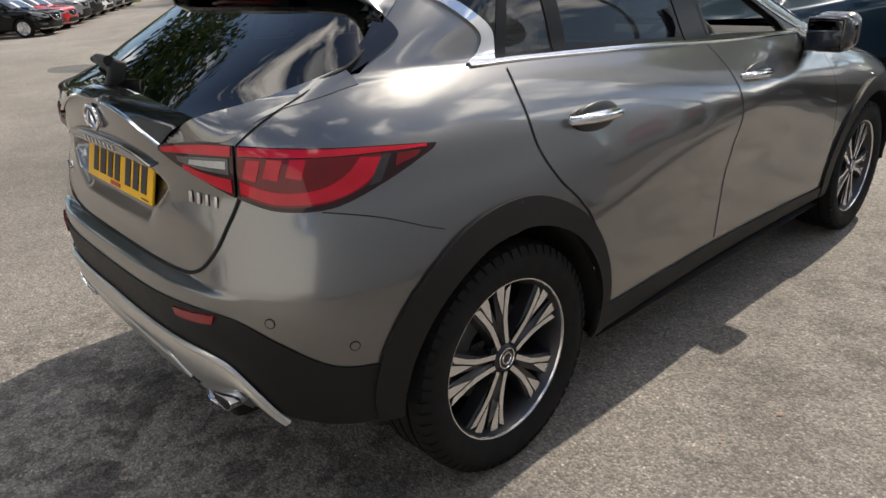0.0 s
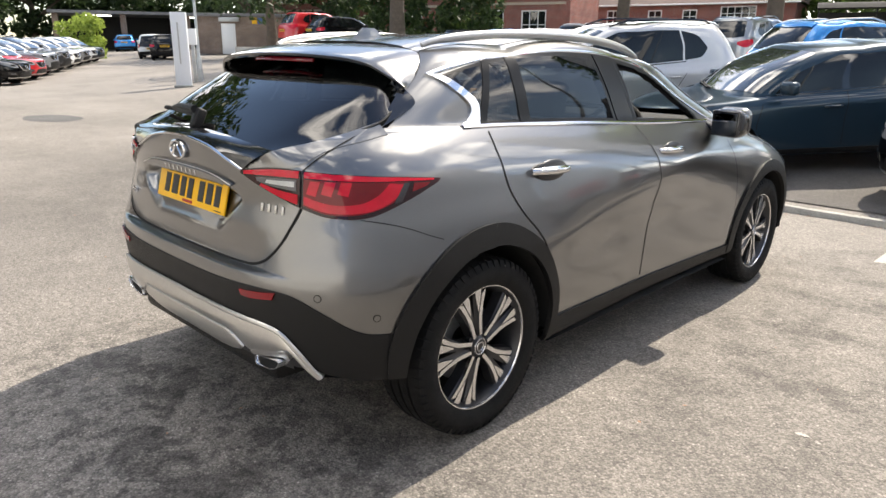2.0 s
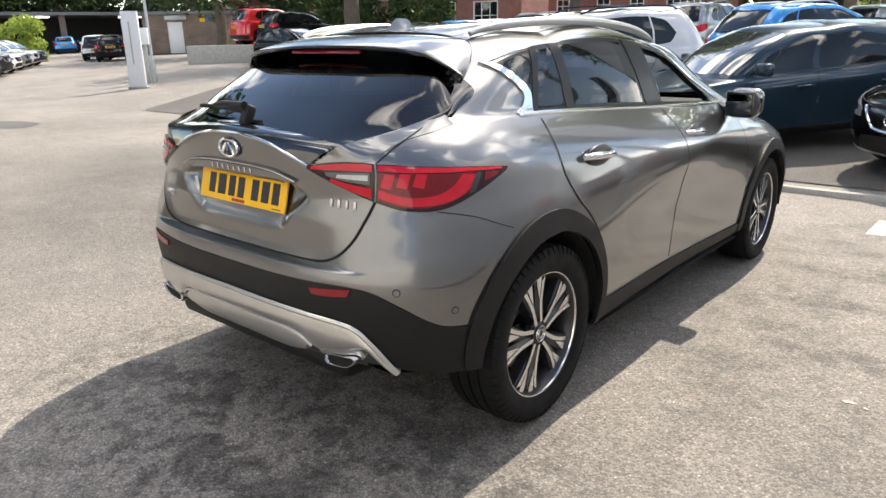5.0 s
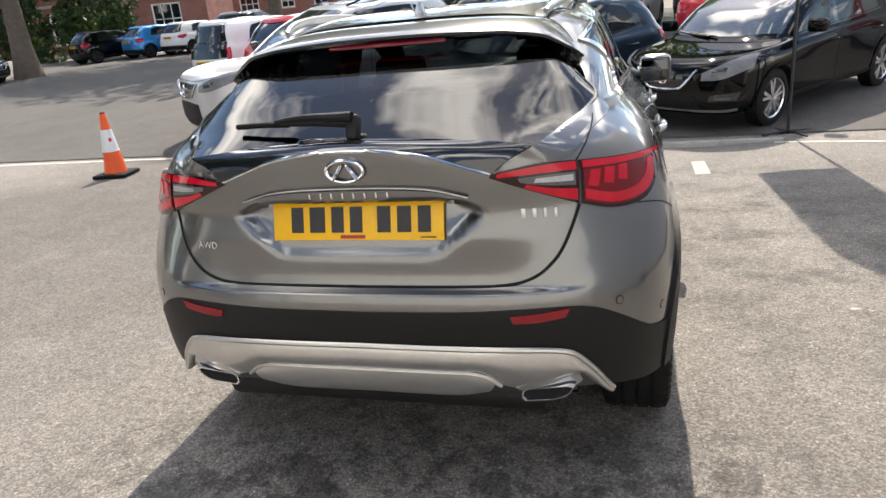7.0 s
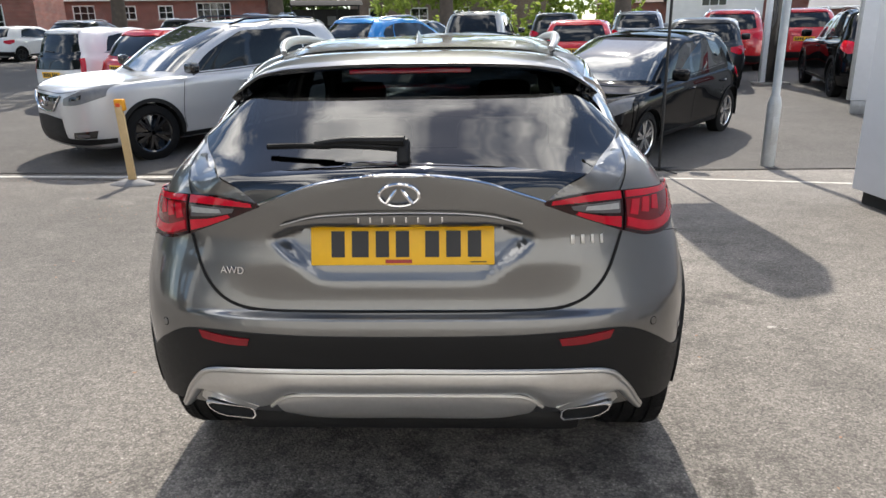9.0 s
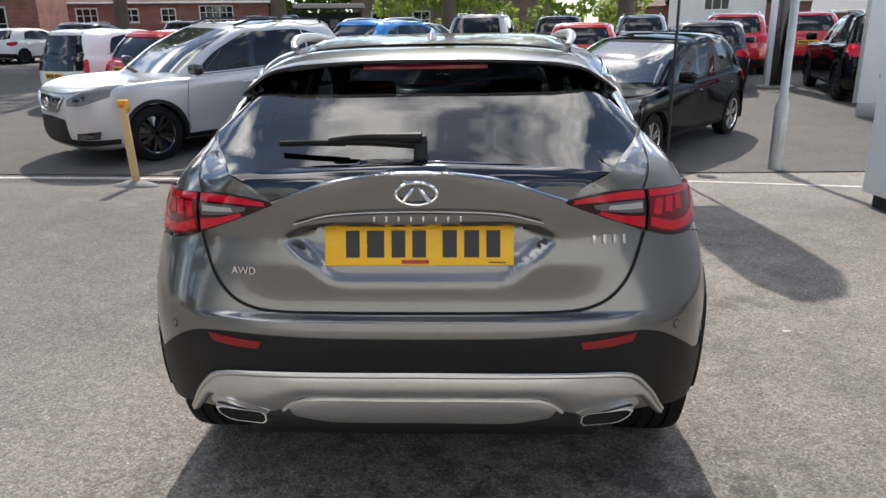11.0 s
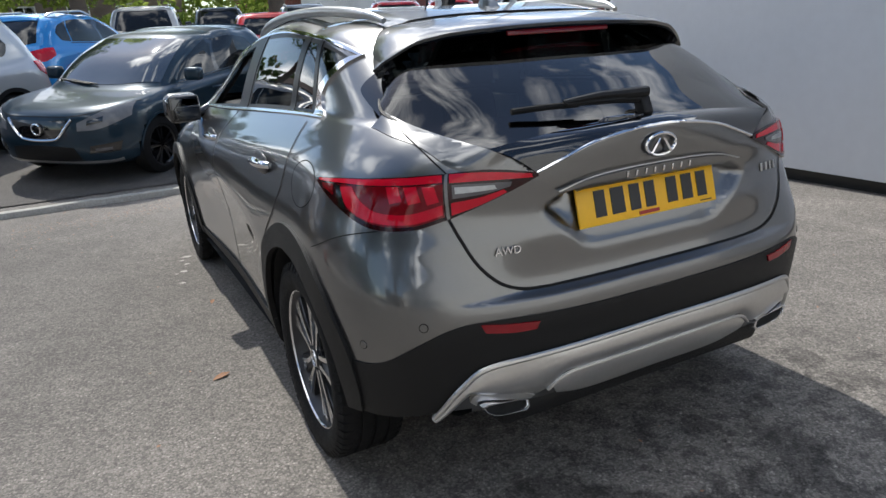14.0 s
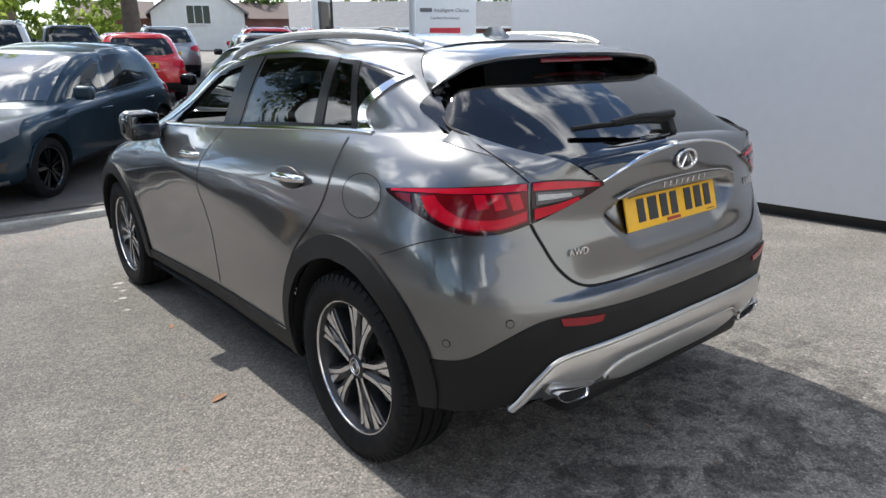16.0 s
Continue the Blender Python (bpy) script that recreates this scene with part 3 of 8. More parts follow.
    def skin(self, nu, nv, holes=(), arches=(), off=0.0, cut=None):
        """The whole skin as a grid, less the holes (outlines in u, v) and the wheel arches (y, z, radius)."""
        us = np.concatenate([np.linspace(0, 1, nu[0], endpoint=False), np.linspace(1, 2, nu[1], endpoint=False), np.linspace(2, 3, nu[2] + 1)])
        us = np.concatenate([-us[:0:-1], us])
        vs = np.linspace(0, self.top, self.top * nv + 1)
        uu, vv = np.meshgrid(us, vs, indexing="ij")
        p = self.at(uu.ravel(), vv.ravel()) if not off else self.lift(uu.ravel(), vv.ravel(), np.full(uu.size, off))
        n = len(vs)
        cu, cv = ((uu[:-1, :-1] + uu[1:, 1:]) / 2).ravel(), ((vv[:-1, :-1] + vv[1:, 1:]) / 2).ravel()
        c = self.at(cu, cv)
        keep = np.ones(len(cu), bool)
        for poly in holes:
            x, y = poly[:, 0], poly[:, 1]
            xn, yn = np.roll(x, -1), np.roll(y, -1)
            inside = np.zeros(len(cu), bool)
            ring = np.where(cu < 0, cu + 6, cu) if x.max() > 3 else cu
            for a, b, c2, d in zip(x, y, xn, yn):
                cross = (b > cv) != (d > cv)
                inside ^= cross & (ring < (c2 - a) * (cv - b) / ((d - b) if d != b else 1e-12) + a)
            keep &= ~inside
        for y, z, r in arches:
            keep &= ~(((c[:, 1] - y) ** 2 + (c[:, 2] - z) ** 2 < r * r) & (np.abs(c[:, 0]) > 0.55))
        if cut is not None:
            keep &= ~cut(c)
        faces = []
        cols = n - 1
        for q in np.nonzero(keep)[0]:
            i, j = divmod(int(q), cols)
            faces.append((i * n + j, i * n + j + 1, (i + 1) * n + j + 1, (i + 1) * n + j))
        return p, [tuple(reversed(f)) for f in faces]


# ---------------------------------------------------------------- ground
KERB_Y = 6.08


def ease(t):
    t = min(1.0, max(0.0, t))
    return t * t * (3 - 2 * t)


def height(x, y):
    """The car park's surface: it falls a little towards the kerb, and climbs gently beyond it."""
    if y < KERB_Y:
        return -0.0174 * max(0.0, y - 0.85) * ease((x + 6.0) / 4.0) * (1 - 0.505 * ease((x - 1.2) / 1.4))
    start = -0.045 * ease((x + 6.0) / 4.0)
    return start + 0.062 * (min(y, 12.0) - KERB_Y) + 0.038 * max(0.0, min(y, 60.0) - 12.0)


def axis_steps(bounds):
    out = []
    for a, b, step in bounds:
        out += list(np.arange(a, b - 1e-6, step))
    return out + [bounds[-1][1]]


def build_ground():
    xs = axis_steps([(-420, -60, 40), (-60, -12, 4), (-12, 8, 0.5), (8, 40, 4), (40, 420, 38)])
    ys = axis_steps([(-300, -20, 40), (-20, -2, 2), (-2, KERB_Y - 0.004, 0.3)])
    far = axis_steps([(KERB_Y, 12, 0.4), (12, 60, 3), (60, 420, 40)])
    verts, faces = [], []
    cols = ys + far
    for x in xs:
        for y in cols:
            verts.append((x, y, height(x, y)))
    n = len(cols)
    for i in range(len(xs) - 1):
        for j in range(n - 1):
            faces.append((i * n + j, (i + 1) * n + j, (i + 1) * n + j + 1, i * n + j + 1))
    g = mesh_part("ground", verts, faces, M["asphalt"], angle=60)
    tagged(g, "worn pale grey asphalt car park, gently sloping", "ground", kind="structure")


def on_ground_patch(name, outline, mat, label, lift=0.004, kind="structure", cell=0.25):
    """A thin flat patch on the ground inside a convex outline of (x, y)."""
    bm = bmesh.new()
    face = bm.faces.new([bm.verts.new((x, y, 0)) for x, y in outline])
    xs, ys = [p[0] for p in outline], [p[1] for p in outline]
    for lo, hi, axis in ((min(xs), max(xs), 0), (min(ys), max(ys), 1)):
        k = lo + cell
        while k < hi:
            co, no = [0, 0, 0], [0, 0, 0]
            co[axis], no[axis] = k, 1
            bmesh.ops.bisect_plane(bm, geom=bm.verts[:] + bm.edges[:] + bm.faces[:], plane_co=co, plane_no=no)
            k += cell
    for v in bm.verts:
        v.co.z = height(v.co.x, v.co.y) + lift
    for f in bm.faces:
        if f.normal.z < 0:
            f.normal_flip()
    ob = from_bm(name, bm, mat, smooth=False)
    return tagged(ob, label, name.replace("_", " "), kind=kind)


build_ground()

# painted edge line and low kerb where the two levels meet
def build_kerb():
    verts, faces = [], []
    xs = np.arange(-2.9, 2.35, 0.2)
    for x in xs:
        j = 0.012 * math.sin(x * 3.1) + 0.006 * math.sin(x * 11)
        low = height(x, KERB_Y - 0.05)
        top = height(x, KERB_Y + 0.05) + 0.008 + 0.004 * math.sin(x * 7)
        y0 = KERB_Y - 0.035 + j
        for y, z in ((y0, low - 0.03), (y0 + 0.004, top - 0.012), (y0 + 0.012, top), (y0 + 0.060, top + 0.006), (y0 + 0.075, top - 0.02)):
            verts.append((x, y, z))
    for i in range(len(xs) - 1):
        for k in range(4):
            faces.append((i * 5 + k, (i + 1) * 5 + k, (i + 1) * 5 + k + 1, i * 5 + k + 1))
    tagged(mesh_part("kerb", verts, faces, M["concrete"]), "low worn asphalt kerb edge", "kerb", kind="structure")


build_kerb()
on_ground_patch("painted_line", [(-2.9, 6.085), (2.3, 6.085), (2.3, 6.130), (-2.9, 6.130)], M["line_white"], "thin faded white line along the kerb", 0.010, cell=0.4)
on_ground_patch("painted_line", [(-9.6, 6.10), (-2.9, 6.14), (-2.9, 6.21), (-9.6, 6.17)], M["line_white"], "thin worn white line on the asphalt", cell=0.5)
on_ground_patch("painted_line", [(2.2, 5.93), (4.4, 5.43), (4.4, 5.50), (2.2, 6.0)], M["line_white"], "thin worn white line near the pale wall", cell=0.4)
on_ground_patch("bay_mark", [(1.33, 4.72), (1.46, 4.72), (1.46, 5.28), (1.34, 5.28)], M["chalk"], "short faded white bay mark", cell=0.2)

on_ground_patch("far_surface", [(-13.0, 6.30), (16.0, 6.30), (16.0, 31.0), (-30.0, 31.0)], M["asphalt_mid"], "darker worn asphalt beyond the kerb", 0.012, cell=0.8)

# pale panel wall beside the bay
def build_wall():
    a, b = Vector((3.70, 4.66, 0)), Vector((4.02, -3.2, 0))
    run = b - a
    turn = math.degrees(math.atan2(run.y, run.x))
    mid = (a + b) / 2
    wall = thing("wall_east", pose(mid.x, mid.y, 0, 0, 0, turn), "tall pale grey flat panel wall", "wall", kind="structure")
    length = run.length
    thick = 0.5
    for k in range(1):
        w = length
        box("panel", (w - 0.006, thick, 3.6), (-length / 2 + w * (k + 0.5), thick / 2, 0.10 + 1.8), M["panel"], wall, bevel=0.006)
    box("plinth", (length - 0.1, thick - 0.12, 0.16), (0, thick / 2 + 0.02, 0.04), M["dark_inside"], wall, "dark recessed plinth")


build_wall()


# ---------------------------------------------------------------- wheels
def tyre_mesh(radius, width, rim, lugs=0):
    r, h = radius, width / 2
    prof = [(-h * 0.80, rim - 0.004), (-h * 0.93, rim + 0.012), (-h, rim + (r - rim) * 0.42), (-h * 0.98, rim + (r - rim) * 0.72), (-h * 0.86, r - 0.010), (-h * 0.72, r - 0.002)]
    for g in (-0.42, 0.0, 0.42):
        prof += [(h * (g - 0.06), r), (h * (g - 0.05), r - 0.008), (h * (g + 0.05), r - 0.008), (h * (g + 0.06), r)]
    prof += [(-a, b) for a, b in reversed(prof[:6])]
    verts, faces = lathe(prof, 72)
    return verts, faces


def lug_mesh(radius, width, side, count=60):
    """The blocks of one shoulder of the tread, on a common band."""
    verts, faces = [], []
    h = width / 2
    for k in range(count):
        w0, w1 = 2 * math.pi * k / count, 2 * math.pi * (k + 0.68) / count
        base = len(verts)
        for a, r in ((0.62, radius + 0.001), (0.90, radius - 0.006), (1.0, radius - 0.030), (0.62, radius - 0.02)):
            for w in (w0 + 0.02 * a, w1 + 0.02 * a):
                verts.append((side * h * a * 1.003, r * math.cos(w), r * math.sin(w)))
        for i in range(3):
            faces.append((base + 2 * i, base + 2 * i + 1, base + 2 * i + 3, base + 2 * i + 2))
        faces += [(base, base + 2, base + 4, base + 6), (base + 1, base + 7, base + 5, base + 3)]
    return verts, faces


def prism(outline, depth_in, depth_out, taper=0.0):
    """A flat bar: outline in (y, z) at x = depth_out, with sides sloping to x = depth_in."""
    n = len(outline)
    cy, cz = sum(p[0] for p in outline) / n, sum(p[1] for p in outline) / n
    verts = [(depth_out, y, z) for y, z in outline] + [(depth_in, cy + (y - cy) * (1 + taper), cz + (z - cz) * (1 + taper)) for y, z in outline]
    faces = [tuple(range(n))] + [(i, (i + 1) % n, n + (i + 1) % n, n + i)[::-1] for i in range(n)]
    return verts, faces


def polar(r, degrees):
    return (r * math.cos(radians(degrees)), r * math.sin(radians(degrees)))


def wheel_parts(parent, radius, width, rim, style, spin=0.0, side=1):
    """A wheel whose outer face looks towards +x (side 1) or -x."""
    h = width / 2
    fixed = lambda vs: [(x * side, y * math.cos(spin) - z * math.sin(spin), y * math.sin(spin) + z * math.cos(spin)) for x, y, z in vs]
    turn = (lambda fs: fs) if side > 0 else (lambda fs: [tuple(reversed(f)) for f in fs])
    wheel = new("wheel")
    wheel.parent = parent
    v, f = tyre_mesh(radius, width, rim)
    tyre = mesh_part("tyre", fixed(v), turn(f), M["rubber"], wheel)
    if style == "split":
        for edge in (-1, 1):
            v, f = lug_mesh(radius, width, edge)
            mesh_part("tread", fixed(v), turn(f), M["rubber"], wheel)
    dish = [(-h * 0.6, rim - 0.02), (h * 0.15, rim - 0.028), (h * 0.72, rim - 0.012), (h * 0.80, rim - 0.006)]
    lip = [(h * 0.80, rim - 0.005), (h * 0.845, rim - 0.003), (h * 0.855, rim + 0.0005), (h * 0.80, rim + 0.003)]
    v, f = lathe(dish, 64)
    mesh_part("rim", fixed(v), turn([tuple(reversed(q)) for q in f]), M["alloy_dark"], wheel)
    v, f = lathe(lip, 64)
    mesh_part("rim_lip", fixed(v), turn([tuple(reversed(q)) for q in f]), M["alloy"], wheel, "bright machined rim edge")
    v, f = lathe([(-h * 0.3, rim * 0.93), (-h * 0.3, 0.03)], 40)
    mesh_part("brake_disc", fixed(v), turn(f), M["under"], wheel)
    v, f = lathe([(-h * 0.18, 0.155), (-h * 0.1, 0.155), (-h * 0.1, 0.06)], 40)
    mesh_part("brake_rotor", fixed(v), turn(f), M["steel"], wheel)
    face = h * 0.70
    if style == "split":
        for k in range(5):
            for s in (-1, 1):
                a = 72 * k
                back = [polar(0.045, a + s * 8 - 16), polar(0.12, a + s * 9 - 9), polar(rim - 0.008, a + s * 12.5 - 9), polar(rim - 0.008, a + s * 12.5 + 9), polar(0.12, a + s * 10 + 9), polar(0.045, a + s * 8 + 16)]
                v, f = prism(back, face - 0.055, face - 0.010, 0.05)
                mesh_part("spoke", fixed(v), turn(f), M["alloy_dark"], wheel, "dark grey spoke", smooth=False)
                leg = [polar(0.046, a + s * 12), polar(0.085, a + s * 9.5), polar(0.125, a + s * 9.5), polar(0.165, a + s * 12.2), polar(rim - 0.030, a + s * 14.2), polar(rim - 0.016, a + s * 19.5), polar(0.165, a + s * 17.2), polar(0.120, a + s * 17.0), polar(0.085, a + s * 20.0), polar(0.048, a + s * 30)]
                blade = [polar(0.140, a + s * 8.6), polar(rim - 0.036, a + s * 4.6), polar(rim - 0.004, a + s * 5.0), polar(rim - 0.004, a + s * 13.0), polar(0.168, a + s * 10.9)]
                for name, line in (("spoke_leg", leg), ("spoke_blade", blade)):
                    v, f = prism(line if s > 0 else line[::-1], face - 0.016, face, 0.01)
                    mesh_part(name, fixed(v), turn(f), M["alloy"], wheel, "machined bright spoke edge", smooth=False)
    else:
        count = 5
        for k in range(count):
            for s in (-1, 1):
                mid = 72 * k + s * 9
                leg = [polar(0.05, 72 * k + s * 4 - 14), polar(rim - 0.01, mid - 4.5), polar(rim - 0.01, mid + 4.5), polar(0.05, 72 * k + s * 4 + 14)]
                v, f = prism(leg, face - 0.04, face, 0.12)
                mesh_part("spoke", fixed(v), turn(f), M[style], wheel, smooth=False)
    v, f = lathe([(face + 0.004, 0.0), (face + 0.004, 0.024), (face, 0.032), (face - 0.006, 0.040), (face - 0.04, 0.048)], 28)
    cap = mesh_part("hub_cap", fixed(v), turn([tuple(reversed(q)) for q in f]), M["alloy_dark"], wheel)
    if style == "split":
        for r in (0.017, 0.030):
            v, f = tube([(face + 0.004, r * math.cos(w), r * math.sin(w)) for w in np.linspace(0, 2 * math.pi, 24, endpoint=False)], 0.0022, 6, True)
            mesh_part("cap_ring", fixed(v), turn(f), M["alloy"], cap, "bright ring on the hub cap")
    for k in range(5):
        y, z = polar(0.050, 72 * k + 36)
        v, f = lathe([(face - 0.012, 0.0), (face - 0.012, 0.009), (face - 0.03, 0.009)], 8)
        mesh_part("wheel_bolt", fixed([(a, b + y, c + z) for a, b, c in v]), turn([tuple(reversed(q)) for q in f]), M["alloy_dark"], wheel)
    return wheel


# ---------------------------------------------------------------- the grey crossover
def hero_dents(q):
    """The pressed shapes of the skin: plate recess, shoulder crease and hollowed flanks."""
    x, y, z = q[:, 0].copy(), q[:, 1].copy(), q[:, 2].copy()
    step = lambda t: np.clip(t, 0, 1) ** 2 * (3 - 2 * np.clip(t, 0, 1))
    behind = step((0.45 - y) / 0.15)
    half = np.where(z > 0.915, 0.385 - (z - 0.915) * 2.2, 0.385 - (0.915 - z) * 1.05)
    inside = step((half - np.abs(x)) / 0.045) * step((z - 0.785) / 0.030) * step((0.968 - z) / 0.022)
    q[:, 1] += (0.010 + 0.036 * np.clip((z - 0.785) / 0.18, 0, 1)) * inside * behind
    ledge = step((z - 0.694) / 0.016) * step((0.86 - z) / 0.15) * step((0.68 - np.abs(x)) / 0.30)
    q[:, 1] += 0.036 * ledge * behind
    flank = step((y - 1.05) / 0.5) * step((3.1 - y) / 0.4)
    mid = 0.66 - 0.03 * (y - 2.0)
    q[:, 0] -= 0.007 * flank * np.exp(-(((z - mid) / 0.13) ** 2)) * np.sign(x)
    # the crease that falls from the mirror to the rear wheel
    line = np.interp(y, [1.0, 1.2, 1.6, 2.0, 2.4, 2.8, 3.1], [0.66, 0.70, 0.775, 0.845, 0.92, 1.005, 1.06])
    side = step((y - 0.95) / 0.45) * step((3.15 - y) / 0.35)
    q[:, 0] += 0.016 * side * np.exp(0.35 - np.sqrt(((z - line) / 0.085) ** 2 + 0.12)) * np.sign(x)
    return q


HERO = Shell([
    (0.40, 0.22, 0.50, 0.80, 0.22, 0.80, 0.24, 0.78, 0.24, 0.50, 4.20, 0.24, 3.6, 3.0),
    (0.20, 0.30, 0.65, 0.875, 0.27, 0.838, 0.28, 0.86, 0.28, 0.70, 4.36, 0.27, 3.6, 3.0),
    (0.145, 0.385, 0.70, 0.895, 0.36, 0.845, 0.36, 0.885, 0.36, 0.75, 4.42, 0.40, 3.6, 3.0),
    (0.115, 0.50, 0.75, 0.905, 0.48, 0.852, 0.48, 0.895, 0.48, 0.80, 4.45, 0.52, 3.6, 3.0),
    (0.100, 0.640, 0.75, 0.905, 0.62, 0.866, 0.62, 0.90, 0.62, 0.85, 4.44, 0.64, 3.6, 3.0),
    (0.106, 0.690, 0.75, 0.903, 0.70, 0.878, 0.70, 0.90, 0.70, 0.90, 4.42, 0.70, 3.6, 3.0),
    (0.112, 0.715, 0.74, 0.900, 0.73, 0.880, 0.735, 0.90, 0.74, 0.95, 4.40, 0.75, 3.6, 3.0),
    (0.150, 0.83, 0.72, 0.885, 0.83, 0.889, 0.83, 0.888, 0.82, 1.00, 4.34, 0.82, 3.6, 2.8),
    (0.165, 0.92, 0.75, 0.860, 0.92, 0.882, 0.92, 0.865, 0.90, 1.05, 4.20, 0.885, 3.6, 2.6),
    (0.155, 1.00, 0.78, 0.835, 1.00, 0.850, 0.99, 0.83, 0.965, 1.10, 4.00, 0.945, 3.5, 2.5),
    (0.150, 1.06, 0.78, 0.790, 1.075, 0.800, 1.05, 0.785, 1.03, 0.85, 3.76, 0.985, 3.3, 2.5),
    (0.148, 1.095, 0.76, 0.735, 1.135, 0.748, 1.105, 0.755, 1.075, 0.72, 3.56, 1.02, 2.9, 2.5),
    (0.205, 1.114, 0.72, 0.715, 1.155, 0.735, 1.122, 0.740, 1.092, 0.62, 3.44, 1.045, 2.8, 2.5),
    (0.455, 1.255, 0.55, 0.684, 1.25, 0.685, 1.275, 0.685, 1.205, 0.52, 3.08, 1.215, 2.75, 2.5),
    (0.70, 1.375, 0.50, 0.630, 1.38, 0.618, 1.412, 0.628, 1.352, 0.42, 2.72, 1.372, 2.8, 2.6),
    (0.76, 1.405, 0.50, 0.582, 1.413, 0.580, 1.450, 0.585, 1.390, 0.40, 2.60, 1.408, 2.9, 2.6),
    (0.90, 1.44, 0.40, 0.42, 1.450, 0.45, 1.485, 0.42, 1.435, 0.40, 2.40, 1.440, 3.0, 2.6),
    (1.10, 1.462, 0.20, 0.0, 1.462, 0.0, 1.497, 0.0, 1.455, 0.20, 2.15, 1.460, 2.0, 2.0),
], hero_dents)
AXLES, TYRE = (0.85, 3.55), 0.343


def hero_arc(y, r, start, end, count=24, x=0.9):
    return [(x, y + r * math.cos(radians(a)), TYRE + r * math.sin(radians(a))) for a in np.linspace(start, end, count)]


def both(line):
    """A line from the middle outwards, continued to the other side."""
    return flip(line[:0:-1]) + list(line)


def under_tail(c):
    """The part of the skin that the black tail panel covers."""
    x = np.abs(c[:, 0])
    edge = np.maximum(1.098 - 0.5 * x**2, 1.018 + (x - 0.395) * 0.54)
    return (x < 0.515) & (c[:, 1] < 0.40) & (c[:, 2] > edge + 0.008)


def beside_pane(c):
    """The part of the skin that the rear window and its edge cover."""
    x, z = np.abs(c[:, 0]), c[:, 2]
    edge = np.interp(z, [1.019, 1.052, 1.0865, 1.115, 1.144, 1.173], [0.392, 0.455, 0.519, 0.573, 0.623, 0.655])
    foot = np.maximum(1.098 - 0.5 * x**2, 1.018 + (x - 0.395) * 0.54)
    return (x < edge + np.interp(z, [1.05, 1.09], [0.008, 0.028])) & (x > 0.40) & (z > foot - 0.006) & (z < 1.178) & (c[:, 1] < 0.58)


